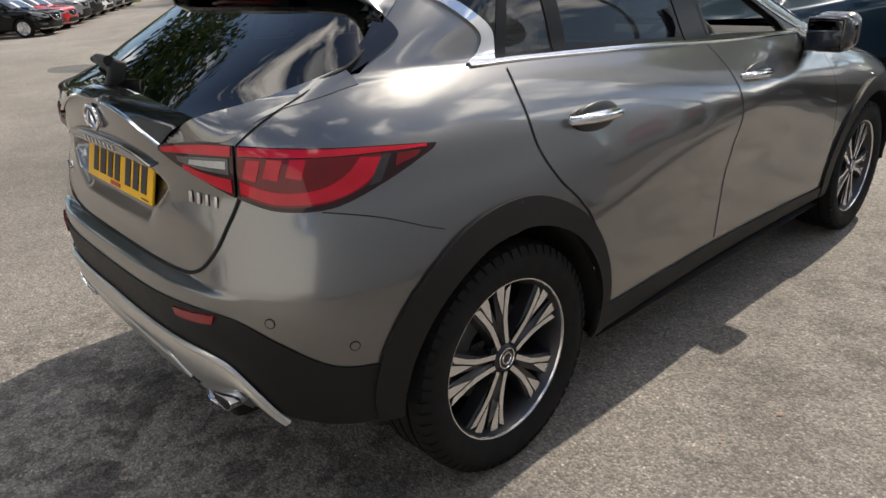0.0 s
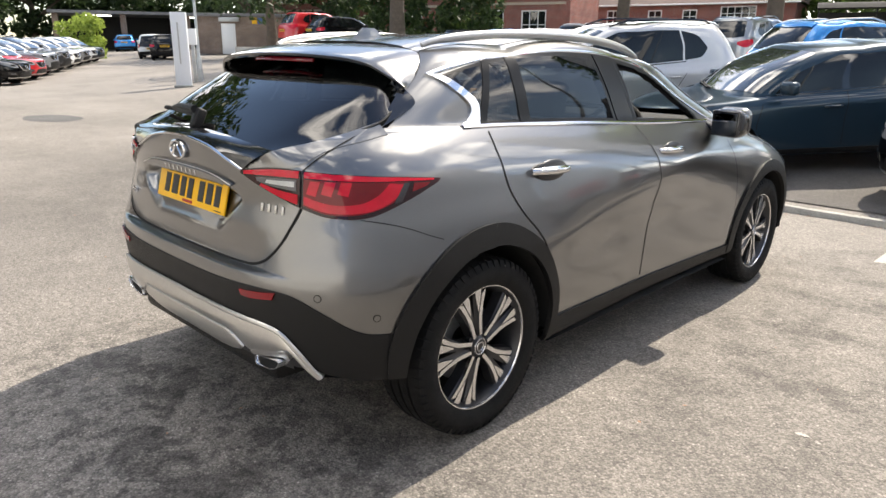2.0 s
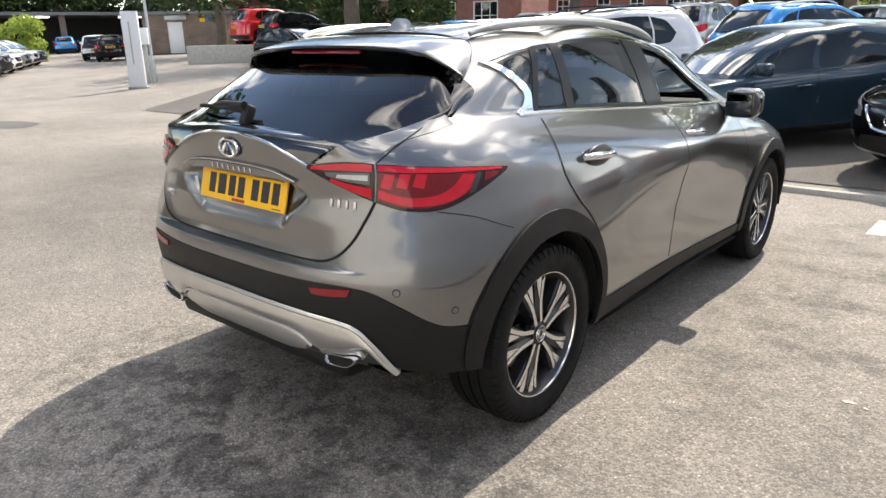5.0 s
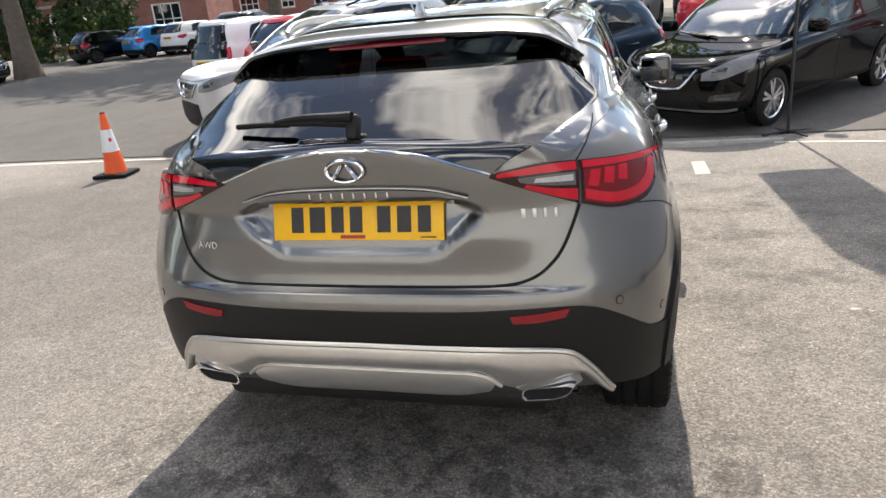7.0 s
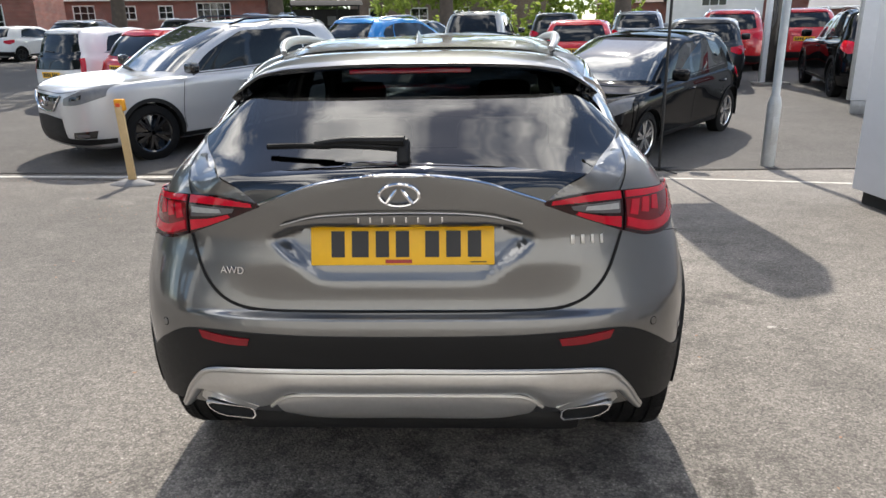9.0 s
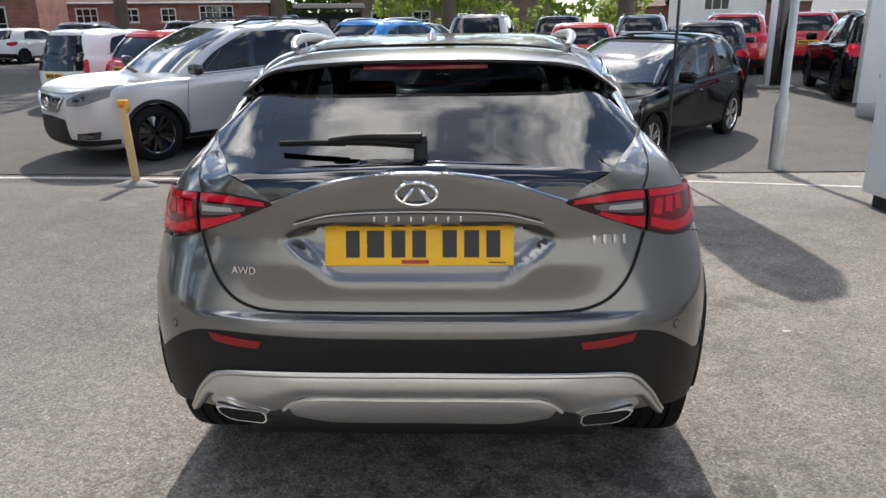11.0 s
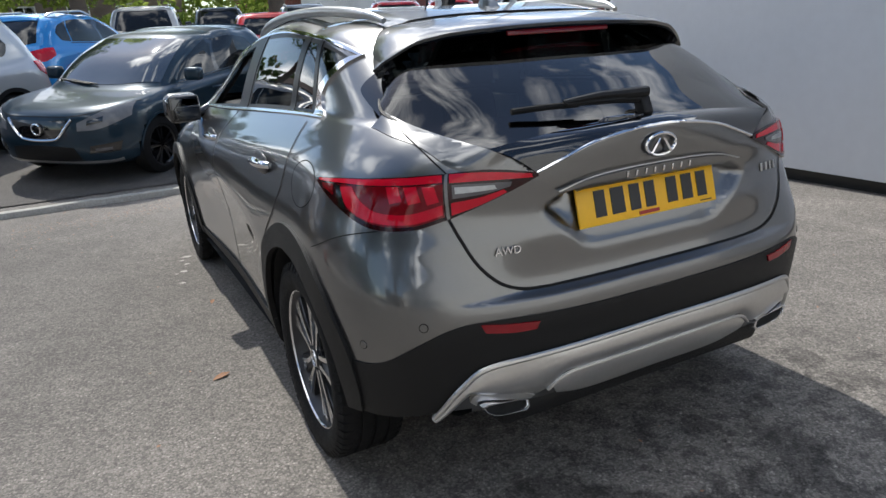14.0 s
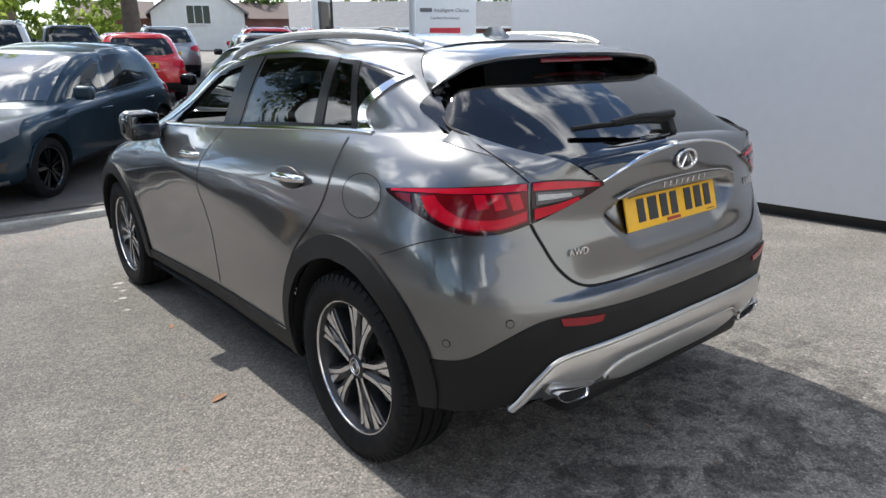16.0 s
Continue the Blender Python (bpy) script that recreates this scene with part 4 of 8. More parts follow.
def build_hero():
    car = thing("car", pose(0, 0.85, 0, -1.0) @ pose(0, -0.85, 0), "grey metallic crossover hatchback with black plastic cladding and open front windows", "car")
    s, grey = HERO, M["paint_grey"]
    holes = []
    # rear glass and black tail panel
    arc = both([(0, 0.148, 1.098), (0.11, 0.15, 1.094), (0.225, 0.165, 1.075), (0.32, 0.175, 1.045), (0.395, 0.19, 1.018)])
    sill = both([(0, 0.212, 1.117), (0.20, 0.218, 1.110), (0.38, 0.222, 1.095), (0.500, 0.228, 1.083)])
    low = smooth_line(both([(0, 0.215, 1.118), (0.20, 0.212, 1.111), (0.38, 0.208, 1.098), (0.515, 0.214, 1.083)]), 61)
    low[:, 2] += 0.004
    foot_uv = s.find(smooth_line(arc, 61))
    foot = s.lift(foot_uv[:, 0], foot_uv[:, 1], np.full(61, 0.004))
    grid = lambda rows, n: [(k * n + i, k * n + i + 1, (k + 1) * n + i + 1, (k + 1) * n + i) for k in range(rows - 1) for i in range(n - 1)]
    rows = [foot + (low - foot) * t + np.array([0, -0.006, 0.008]) * math.sin(math.pi * t) for t in np.linspace(0, 1, 7)]
    rows = [foot + np.array([0, 0.02, 0])] + rows + [low + np.array([0, 0.01, -0.03])]
    mesh_part("tail_panel", [tuple(p) for r in rows for p in r], grid(9, 61), M["gloss_black"], car, "gloss black strip below the rear window")
    glass_low = both([(0, 0.215, 1.119), (0.20, 0.212, 1.112), (0.38, 0.208, 1.099), (0.50, 0.212, 1.086), (0.522, 0.226, 1.086), (0.57, 0.335, 1.112), (0.622, 0.43, 1.140), (0.666, 0.525, 1.171)])
    glass_high = both([(0, 0.70, 1.377), (0.22, 0.705, 1.374), (0.40, 0.70, 1.354), (0.50, 0.69, 1.322), (0.558, 0.682, 1.275), (0.592, 0.66, 1.225), (0.650, 0.565, 1.184)])
    # the pane: a smooth patch between its four edges
    nu, nv = 49, 25
    bottom = smooth_line(both([(0, 0.215, 1.119), (0.20, 0.212, 1.112), (0.38, 0.208, 1.099), (0.518, 0.216, 1.085)]), nu)
    crest = smooth_line(both([(0, 0.70, 1.381), (0.22, 0.705, 1.378), (0.40, 0.70, 1.358), (0.50, 0.69, 1.325), (0.555, 0.682, 1.279), (0.590, 0.665, 1.232)]), nu)
    flank = smooth_line([(0.518, 0.216, 1.085), (0.571, 0.335, 1.1135), (0.621, 0.432, 1.1425), (0.655, 0.525, 1.173), (0.634, 0.60, 1.206), (0.590, 0.665, 1.232)], nv)
    other = flank * [-1, 1, 1]
    uu, vv = np.linspace(0, 1, nu)[None, :, None], np.linspace(0, 1, nv)[:, None, None]
    ruled = (1 - vv) * bottom[None] + vv * crest[None] + (1 - uu) * other[:, None] + uu * flank[:, None]
    corners = (1 - uu) * (1 - vv) * bottom[0] + uu * (1 - vv) * bottom[-1] + (1 - uu) * vv * crest[0] + uu * vv * crest[-1]
    pts = ruled - corners + np.array([0, -0.47, 0.88]) * 0.014 * 16 * uu * (1 - uu) * vv * (1 - vv)
    pane = mesh_part("rear_window", [tuple(q) for q in pts.reshape(-1, 3)], grid(nv, nu), M["glass_dark"], car, "dark tinted rear window")
    pane.visible_shadow = False
    rim = smooth_line([(0.520, 0.214, 1.084), (0.575, 0.335, 1.112), (0.626, 0.43, 1.140), (0.664, 0.523, 1.170), (0.640, 0.60, 1.205), (0.592, 0.664, 1.232)], nv)
    for sgn in (1, -1):
        strip = [flank * [sgn, 1, 1], (flank * 0.5 + rim * 0.5) * [sgn, 1, 1] + [0, 0, 0.001], rim * [sgn, 1, 1], rim * [sgn * 0.995, 1, 1] + [0, 0.004, -0.012], rim * [sgn * 0.97, 1, 1] + [0, 0.012, -0.045]]
        mesh_part("window_border", [tuple(q) for r in strip for q in r], grid(5, nv), M["clad"], car, "black border of the rear window")
        # body-coloured quarter between the black strip, the pane and the lamp
        inside = smooth_line([(0.392, 0.181, 1.022), (0.455, 0.193, 1.056), (0.519, 0.211, 1.089), (0.573, 0.335, 1.115), (0.623, 0.432, 1.144), (0.655, 0.523, 1.173)], 41)
        away = s.find(smooth_line([(0.430, 0.195, 1.000), (0.530, 0.212, 1.026), (0.605, 0.250, 1.052), (0.645, 0.345, 1.095), (0.685, 0.44, 1.125), (0.706, 0.53, 1.155)], 41))
        away = s.lift(away[:, 0], away[:, 1], np.full(41, 0.002))
        rows = [inside + [0.0, 0.004, -0.014]] + [inside + (away - inside) * t + np.array([0, -0.001, 0.003]) * math.sin(math.pi * t) for t in (0, 0.1, 0.3, 0.55, 0.8, 1.0)] + [away - [0, 0, 0.004]]
        mesh_part("quarter_edge", [tuple(q * [sgn, 1, 1]) for r in rows for q in r], grid(8, 41), grey, car, "grey body edge beside the rear window")
    edge = bottom
    skirt = [edge + [0, -0.002, 0.002], edge + [0, 0.004, -0.012], edge + [0, 0.012, -0.040]]
    mesh_part("window_seal", [tuple(q) for r in skirt for q in r], grid(3, len(edge)), M["gloss_black"], car, "black seal under the rear window's edge")
    uv = s.strip(glass_low, glass_high, 60, 24)
    holes.append(np.concatenate([uv[0:61, 0], uv[60, 0:25], uv[0:61, 24][::-1], uv[0, 0:25][::-1]]))
    for sgn in (1, -1):
        m = (lambda pts: list(pts)) if sgn > 0 else flip
        # side windows
        rear_edge = [(0.722, 0.940, 1.155), (0.705, 0.965, 1.190), (0.682, 0.962, 1.226), (0.655, 0.90, 1.275), (0.628, 0.835, 1.320)]
        holes.append(s.window("quarter_window", m([(0.727, 0.962, 1.151), (0.69, 1.0, 1.215), (0.61, 1.056, 1.352)]), m(rear_edge), M["glass_side"], M["frit"], car, "small dark tinted fixed window", 0.003, 20, 12, (1, 1), True))
        holes.append(s.window("door_quarter_window", m([(0.73, 0.985, 1.149), (0.724, 1.205, 1.143)]), m([(0.61, 1.085, 1.360), (0.61, 1.195, 1.374)]), M["glass_side"], M["frit"], car, "dark tinted narrow door window", 0.003, 14, 18, (1, 1), True))
        holes.append(s.window("rear_door_window", m([(0.724, 1.245, 1.142), (0.73, 1.6, 1.128), (0.74, 1.90, 1.112)]), m([(0.61, 1.235, 1.380), (0.61, 1.5, 1.402), (0.61, 1.81, 1.405)]), M["glass_side"], M["frit"], car, "dark tinted rear door window", 0.003, 30, 18, (1, 1), True))
        for low, high in (([(0.727, 0.958, 1.151), (0.73, 0.99, 1.149)], [(0.61, 1.052, 1.354), (0.61, 1.09, 1.362)]), ([(0.724, 1.200, 1.143), (0.724, 1.25, 1.142)], [(0.61, 1.190, 1.374), (0.61, 1.24, 1.381)])):
            s.panel("window_divider", m(low), m(high), M["frit"], car, "", 0.005, 0.008, 4, 16, True)
        front_low = m([(0.745, 2.07, 1.104), (0.75, 2.4, 1.094), (0.757, 2.72, 1.088)])
        front_high = m([(0.635, 1.985, 1.398), (0.64, 2.28, 1.338), (0.69, 2.55, 1.215), (0.738, 2.71, 1.118)])
        uv = s.strip(front_low, front_high, 30, 16, True)
        holes.append(np.concatenate([uv[1:30, 1], uv[29, 1:16], uv[1:30, 15][::-1], uv[1, 1:16][::-1]]))
        frame_uv = uv
        inner = lambda i, j: 1 <= i < 29 and 1 <= j < 15
        mesh_part("front_window_frame", *s.plate(frame_uv, 0.003, 0, lambda i, j: not inner(i, j)), M["frit"], car, "black frame of the lowered front window")
        s.panel("pillar_trim", m([(0.74, 1.905, 1.112), (0.745, 2.06, 1.104)]), m([(0.62, 1.82, 1.408), (0.62, 1.978, 1.396)]), M["frit"], car, "gloss black pillar between the doors", 0.005, 0.006, 6, 16, True)
        # chrome round the windows
        mesh_part("chrome_strip", *s.trim(m([(0.722, 0.86, 1.139), (0.725, 1.1, 1.139), (0.735, 1.6, 1.118), (0.75, 2.2, 1.094), (0.765, 2.84, 1.078)]), 0.020, 0.006, 70), M["chrome"], car, "chrome strip below the windows")
        mesh_part("chrome_strip", *s.trim(m([(0.602, 0.800, 1.328), (0.612, 0.93, 1.350), (0.615, 1.06, 1.370), (0.615, 1.4, 1.408), (0.61, 1.70, 1.418), (0.615, 2.0, 1.402), (0.635, 2.28, 1.354), (0.695, 2.6, 1.205), (0.75, 2.86, 1.085)]), 0.020, 0.005, 80), M["chrome"], car, "chrome strip over the windows")
        s.panel("chrome_hook", m([(0.597, 0.790, 1.330), (0.640, 0.862, 1.265), (0.679, 0.925, 1.211), (0.694, 0.905, 1.170), (0.712, 0.850, 1.134)]), m([(0.628, 0.842, 1.324), (0.655, 0.905, 1.276), (0.682, 0.966, 1.226), (0.705, 0.970, 1.190), (0.726, 0.955, 1.145)]), M["chrome"], car, "chrome hook at the window's rear corner", 0.007, 0.008, 40, 5, True)
        # lamps
        inner_low = m([(0.392, 0.19, 1.010), (0.50, 0.205, 0.968), (0.618, 0.24, 0.92)])
        inner_high = m([(0.396, 0.19, 1.020), (0.50, 0.205, 1.034), (0.618, 0.24, 1.037)])
        lamp = s.panel("tail_lamp", inner_low, inner_high, M["lamp_smoke"], car, "dark smoked inner tail lamp with red bars and a clear lens", 0.010, 0.014, 24, 10)
        s.panel("reversing_lens", m([(0.470, 0.199, 0.993), (0.53, 0.21, 0.981), (0.610, 0.237, 0.972)]), m([(0.464, 0.199, 1.003), (0.53, 0.21, 1.005), (0.610, 0.237, 1.006)]), M["lamp_white"], lamp, "clear silvery reversing lens", 0.0125, 0.004, 16, 4)
        s.panel("lens_facet", m([(0.505, 0.204, 0.990), (0.56, 0.22, 0.986), (0.604, 0.235, 0.984)]), m([(0.510, 0.204, 0.999), (0.56, 0.22, 0.999), (0.604, 0.235, 1.000)]), M["steel"], lamp, "silver reflector behind the clear lens", 0.0142, 0.002, 10, 3)
        s.panel("lens_bar", m([(0.410, 0.192, 1.009), (0.53, 0.21, 1.011), (0.615, 0.239, 1.011)]), m([(0.412, 0.192, 1.019), (0.53, 0.21, 1.031), (0.615, 0.239, 1.034)]), M["lamp_red"], lamp, "bright red upper bar", 0.0125, 0.004, 16, 3)
        s.panel("lens_bar", m([(0.478, 0.203, 0.980), (0.55, 0.22, 0.951), (0.614, 0.239, 0.930)]), m([(0.486, 0.203, 0.987), (0.55, 0.22, 0.971), (0.614, 0.239, 0.962)]), M["lamp_red"], lamp, "bright red lower bar", 0.0125, 0.004, 16, 3)
        outer_low = m([(0.626, 0.243, 0.918), (0.70, 0.30, 0.888), (0.76, 0.39, 0.884), (0.80, 0.50, 0.93), (0.823, 0.63, 0.985)])
        outer_high = m([(0.626, 0.243, 1.037), (0.71, 0.30, 1.036), (0.775, 0.40, 1.026), (0.81, 0.52, 1.012), (0.827, 0.64, 0.997)])
        lamp = s.panel("tail_lamp", outer_low, outer_high, M["lamp_smoke"], car, "wide dark-edged red tail lamp wrapping the corner", 0.010, 0.014, 44, 14)
        s.panel("lens", m([(0.631, 0.246, 0.927), (0.70, 0.30, 0.899), (0.755, 0.385, 0.897), (0.792, 0.475, 0.938), (0.800, 0.50, 0.978)]), m([(0.631, 0.246, 1.010), (0.71, 0.30, 1.008), (0.770, 0.40, 1.000), (0.800, 0.485, 0.996), (0.806, 0.515, 0.994)]), M["lamp_deep"], lamp, "deep red lens", 0.0115, 0.003, 36, 10)
        s.panel("upper_bar", m([(0.632, 0.247, 1.013), (0.71, 0.30, 1.011), (0.772, 0.40, 1.003), (0.81, 0.53, 0.996), (0.823, 0.61, 0.992)]), m([(0.632, 0.247, 1.033), (0.71, 0.30, 1.032), (0.775, 0.40, 1.022), (0.811, 0.53, 1.007), (0.824, 0.61, 0.999)]), M["lamp_red"], lamp, "bright red upper bar", 0.0135, 0.005, 36, 4)
        s.panel("lower_bar", m([(0.634, 0.248, 0.932), (0.70, 0.30, 0.905), (0.755, 0.385, 0.902), (0.788, 0.46, 0.936), (0.80, 0.50, 0.985)]), m([(0.634, 0.248, 0.958), (0.70, 0.30, 0.934), (0.745, 0.37, 0.932), (0.768, 0.42, 0.955), (0.782, 0.455, 0.990)]), M["lamp_red"], lamp, "bright red lower bar", 0.0135, 0.005, 36, 4)
        s.panel("tip_lens", m([(0.805, 0.525, 0.960), (0.815, 0.58, 0.974)]), m([(0.809, 0.535, 0.989), (0.818, 0.595, 0.986)]), M["lamp_deep"], lamp, "deep red tip of the lens", 0.0120, 0.003, 10, 4)
        for (xa, ya), (xb, yb) in (((0.640, 0.252), (0.664, 0.270)), ((0.676, 0.280), (0.700, 0.301)), ((0.712, 0.313), (0.733, 0.338))):
            block = s.panel("light_block", m([(xa, ya, 0.966), (xb, yb, 0.958)]), m([(xa + 0.008, ya + 0.008, 1.004), (xb + 0.008, yb + 0.010, 1.002)]), M["lamp_red"], lamp, "red light block", 0.0132, 0.005, 8, 6)
        s.panel("lens_slash", m([(0.786, 0.462, 0.925), (0.796, 0.487, 0.931)]), m([(0.800, 0.500, 0.990), (0.805, 0.520, 0.990)]), M["gloss_black"], lamp, "black slash across the lens", 0.0140, 0.004, 4, 10)
        # cladding
        for y in AXLES:
            if y < 2:
                outer = [(0.9, y + r * math.cos(radians(a)), TYRE + r * math.sin(radians(a))) for a, r in ((-14, 0.450), (10, 0.446), (32, 0.454), (56, 0.465), (82, 0.480), (108, 0.484), (132, 0.484), (152, 0.488), (168, 0.487), (179, 0.472))]
                inner_arc = [(0.9, y + 0.398 * math.cos(radians(a)), TYRE + 0.398 * math.sin(radians(a))) for a in (-14, 10, 32, 56, 82, 108, 132, 152, 168, 179)]
            else:
                outer = hero_arc(y, 0.468, -8, 196, 10)
                inner_arc = hero_arc(y, 0.398, -8, 196, 10)
            s.panel("wheel_arch", m(inner_arc), m(outer), M["clad"], car, "black plastic wheel arch", 0.012, 0.02, 60, 6)
        s.panel("sill_cladding", m([(0.86, 1.24, 0.245), (0.86, 2.2, 0.245), (0.86, 3.16, 0.245)]), m([(0.88, 1.24, 0.36), (0.875, 2.2, 0.338), (0.88, 3.16, 0.335)]), M["clad"], car, "black plastic sill", 0.008, 0.015, 40, 6)
        # doors and their handles
        for label, low, high, hy in (
            ("rear door of the grey car", [(0.88, 1.25, 0.375), (0.875, 1.65, 0.352), (0.875, 2.045, 0.348)], [(0.735, 0.985, 1.122), (0.735, 1.5, 1.108), (0.745, 2.03, 1.084)], 1.23),
            ("front door of the grey car", [(0.875, 2.058, 0.348), (0.875, 2.6, 0.345), (0.885, 3.10, 0.36)], [(0.745, 2.042, 1.084), (0.75, 2.5, 1.07), (0.79, 2.93, 1.02)], 2.23),
        ):
            if hy < 2:
                a = [(0.885, 1.262, 0.40), (0.885, 1.245, 0.52), (0.883, 1.185, 0.66), (0.882, 1.115, 0.755), (0.88, 1.03, 0.84), (0.86, 0.975, 0.94), (0.80, 0.965, 1.05), (0.74, 0.98, 1.12)]
                b = [(0.875, 2.05, 0.36), (0.872, 2.05, 0.5), (0.87, 2.05, 0.62), (0.872, 2.052, 0.72), (0.878, 2.055, 0.82), (0.874, 2.05, 0.92), (0.83, 2.04, 1.02), (0.748, 2.02, 1.084)]
            else:
                a = [(0.875, 2.062, 0.36), (0.872, 2.062, 0.5), (0.87, 2.062, 0.62), (0.872, 2.064, 0.72), (0.878, 2.067, 0.82), (0.874, 2.062, 0.92), (0.83, 2.052, 1.02), (0.748, 2.032, 1.084)]
                b = [(0.885, 3.10, 0.37), (0.887, 3.09, 0.5), (0.887, 3.06, 0.62), (0.888, 3.03, 0.72), (0.885, 3.0, 0.82), (0.868, 2.97, 0.90), (0.83, 2.95, 0.97), (0.775, 2.92, 1.045)]
            door = s.panel("door", m(a), m(b), grey, car, label, 0.0018, 0.004, 40, 40)
            mesh_part("shut_line", *s.trim(m([p for p in a]), 0.0035, 0.0006, 60, 0.0032, 2), M["gap"], door)
            cup = bmesh.new()
            bmesh.ops.create_uvsphere(cup, u_segments=24, v_segments=12, radius=1.0, matrix=pose(sgn * 0.862, hy, 0.972) @ Matrix.Diagonal((0.013, 0.100, 0.042, 1)))
            handle = from_bm("handle_cup", cup, M["alloy_dark"], door, "dark recessed handle cup")
            grip = [(sgn * 0.858, hy - 0.118, 0.974), (sgn * 0.876, hy - 0.085, 0.976), (sgn * 0.881, hy, 0.974), (sgn * 0.876, hy + 0.085, 0.970), (sgn * 0.858, hy + 0.118, 0.966)]
            v, f = tube(smooth_line(grip, 16), [0.012 + 0.006 * math.sin(math.pi * k / 15) for k in range(16)], 10)
            mesh_part("door_handle", v, f, M["chrome"], door, "chrome door handle")
        mesh_part("shut_line", *s.trim(m([(0.885, 3.12, 0.37), (0.888, 3.07, 0.62), (0.885, 3.01, 0.82), (0.83, 2.96, 0.97)]), 0.004, 0.0006, 40, 0.003, 2), M["gap"], car)
        # tailgate edge, bumper edge and rear wing crease
        mesh_part("shut_line", *s.trim(m([(0.622, 0.242, 0.918), (0.60, 0.225, 0.86), (0.56, 0.205, 0.78), (0.50, 0.18, 0.728), (0.40, 0.158, 0.708), (0.20, 0.148, 0.703), (0.0, 0.146, 0.703)]), 0.009, 0.001, 70, 0.002, 2), M["gap"], car, "dark gap round the tailgate")
        mesh_part("shut_line", *s.trim(m([(0.622, 0.242, 1.037), (0.633, 0.28, 1.06), (0.645, 0.37, 1.098), (0.650, 0.46, 1.134), (0.660, 0.524, 1.160)]), 0.004, 0.001, 40, 0.002, 2), M["gap"], car)
        mesh_part("shut_line", *s.trim(m([(0.765, 0.36, 0.885), (0.83, 0.47, 0.858), (0.875, 0.56, 0.825), (0.892, 0.61, 0.808)]), 0.003, 0.0006, 30, 0.002, 2), M["gap"], car)
        # bumper cladding
        s.panel("bumper_cladding", m([(0, 0.11, 0.545), (0.30, 0.125, 0.543), (0.54, 0.15, 0.535), (0.63, 0.16, 0.49), (0.715, 0.165, 0.382), (0.80, 0.25, 0.358), (0.888, 0.43, 0.354)]), m([(0, 0.10, 0.648), (0.30, 0.118, 0.65), (0.56, 0.155, 0.656), (0.66, 0.18, 0.645), (0.745, 0.222, 0.60), (0.83, 0.31, 0.535), (0.90, 0.43, 0.520)]), M["clad"], car, "black plastic lower bumper", 0.004, 0.012, 50, 10)
        lens = s.panel("reflector", m([(0.445, 0.135, 0.619), (0.50, 0.145, 0.620), (0.580, 0.162, 0.630)]), m([(0.436, 0.135, 0.638), (0.50, 0.145, 0.642), (0.592, 0.162, 0.652)]), M["reflector"], car, "slim red bumper reflector", 0.009, 0.008, 16, 4)
        # diffuser, exhaust
        s.pillow("skid_trim", m([(0, 0.125, 0.464), (0.28, 0.135, 0.464), (0.345, 0.14, 0.462), (0.40, 0.145, 0.420), (0.46, 0.15, 0.405), (0.56, 0.155, 0.425), (0.615, 0.158, 0.445), (0.640, 0.158, 0.432), (0.698, 0.163, 0.368), (0.724, 0.168, 0.340)]), m([(0, 0.11, 0.543), (0.30, 0.125, 0.541), (0.40, 0.14, 0.539), (0.47, 0.145, 0.537), (0.545, 0.152, 0.532), (0.595, 0.155, 0.520), (0.635, 0.158, 0.488), (0.67, 0.16, 0.448), (0.722, 0.165, 0.379), (0.754, 0.172, 0.344)]), M["satin"], car, "satin silver skid trim", 0.008, 0.012, 60, 12)
        mesh_part("trim_edge", *s.trim(m([(0.0, 0.11, 0.543), (0.30, 0.125, 0.542), (0.47, 0.145, 0.538), (0.555, 0.152, 0.530), (0.605, 0.156, 0.513), (0.645, 0.158, 0.476), (0.68, 0.16, 0.437), (0.719, 0.165, 0.382), (0.746, 0.170, 0.348)]), 0.018, 0.008, 60, 0.010), M["satin"], car)
        mesh_part("trim_joint", *s.trim(m([(0.352, 0.13, 0.535), (0.348, 0.14, 0.466)]), 0.003, 0.0006, 8, 0.0105, 2), M["gap"], car)
        hood_in = m([(0.452, 0.158, 0.405), (0.50, 0.158, 0.413), (0.56, 0.158, 0.423), (0.605, 0.158, 0.424), (0.612, 0.158, 0.405)])
        hood_out = m([(0.440, 0.152, 0.413), (0.50, 0.152, 0.440), (0.56, 0.152, 0.453), (0.615, 0.154, 0.446), (0.632, 0.156, 0.420)])
        s.panel("exhaust_hood", hood_in, hood_out, M["satin"], car, "raised satin hood over the exhaust tip", 0.016, 0.02, 24, 5)
        corner = [(0.606, 0.417), (0.590, 0.421), (0.468, 0.402), (0.455, 0.392), (0.452, 0.372), (0.462, 0.361), (0.545, 0.371), (0.572, 0.380), (0.596, 0.398)]
        mid = np.mean(corner, axis=0)
        outline = []
        for i, c in enumerate(corner):
            a, b = np.array(corner[i]), np.array(corner[(i + 1) % len(corner)])
            outline += [a + (b - a) * k / 3 for k in range(3)]
        n, verts, faces = len(outline), [], []
        for y, k in ((0.20, 0.70), (0.158, 0.73), (0.148, 0.76), (0.144, 0.82), (0.144, 0.93), (0.152, 1.0), (0.30, 1.0)):
            verts += [(sgn * (mid[0] + (q[0] - mid[0]) * (1 - (1 - k) * 0.55)), y, mid[1] + (q[1] - mid[1]) * k) for q in outline]
        for r in range(6):
            faces += [(r * n + i, r * n + (i + 1) % n, (r + 1) * n + (i + 1) % n, (r + 1) * n + i) for i in range(n)]
        tip = mesh_part("exhaust_tip", verts, faces, M["chrome"], car, "flat chrome exhaust tip")
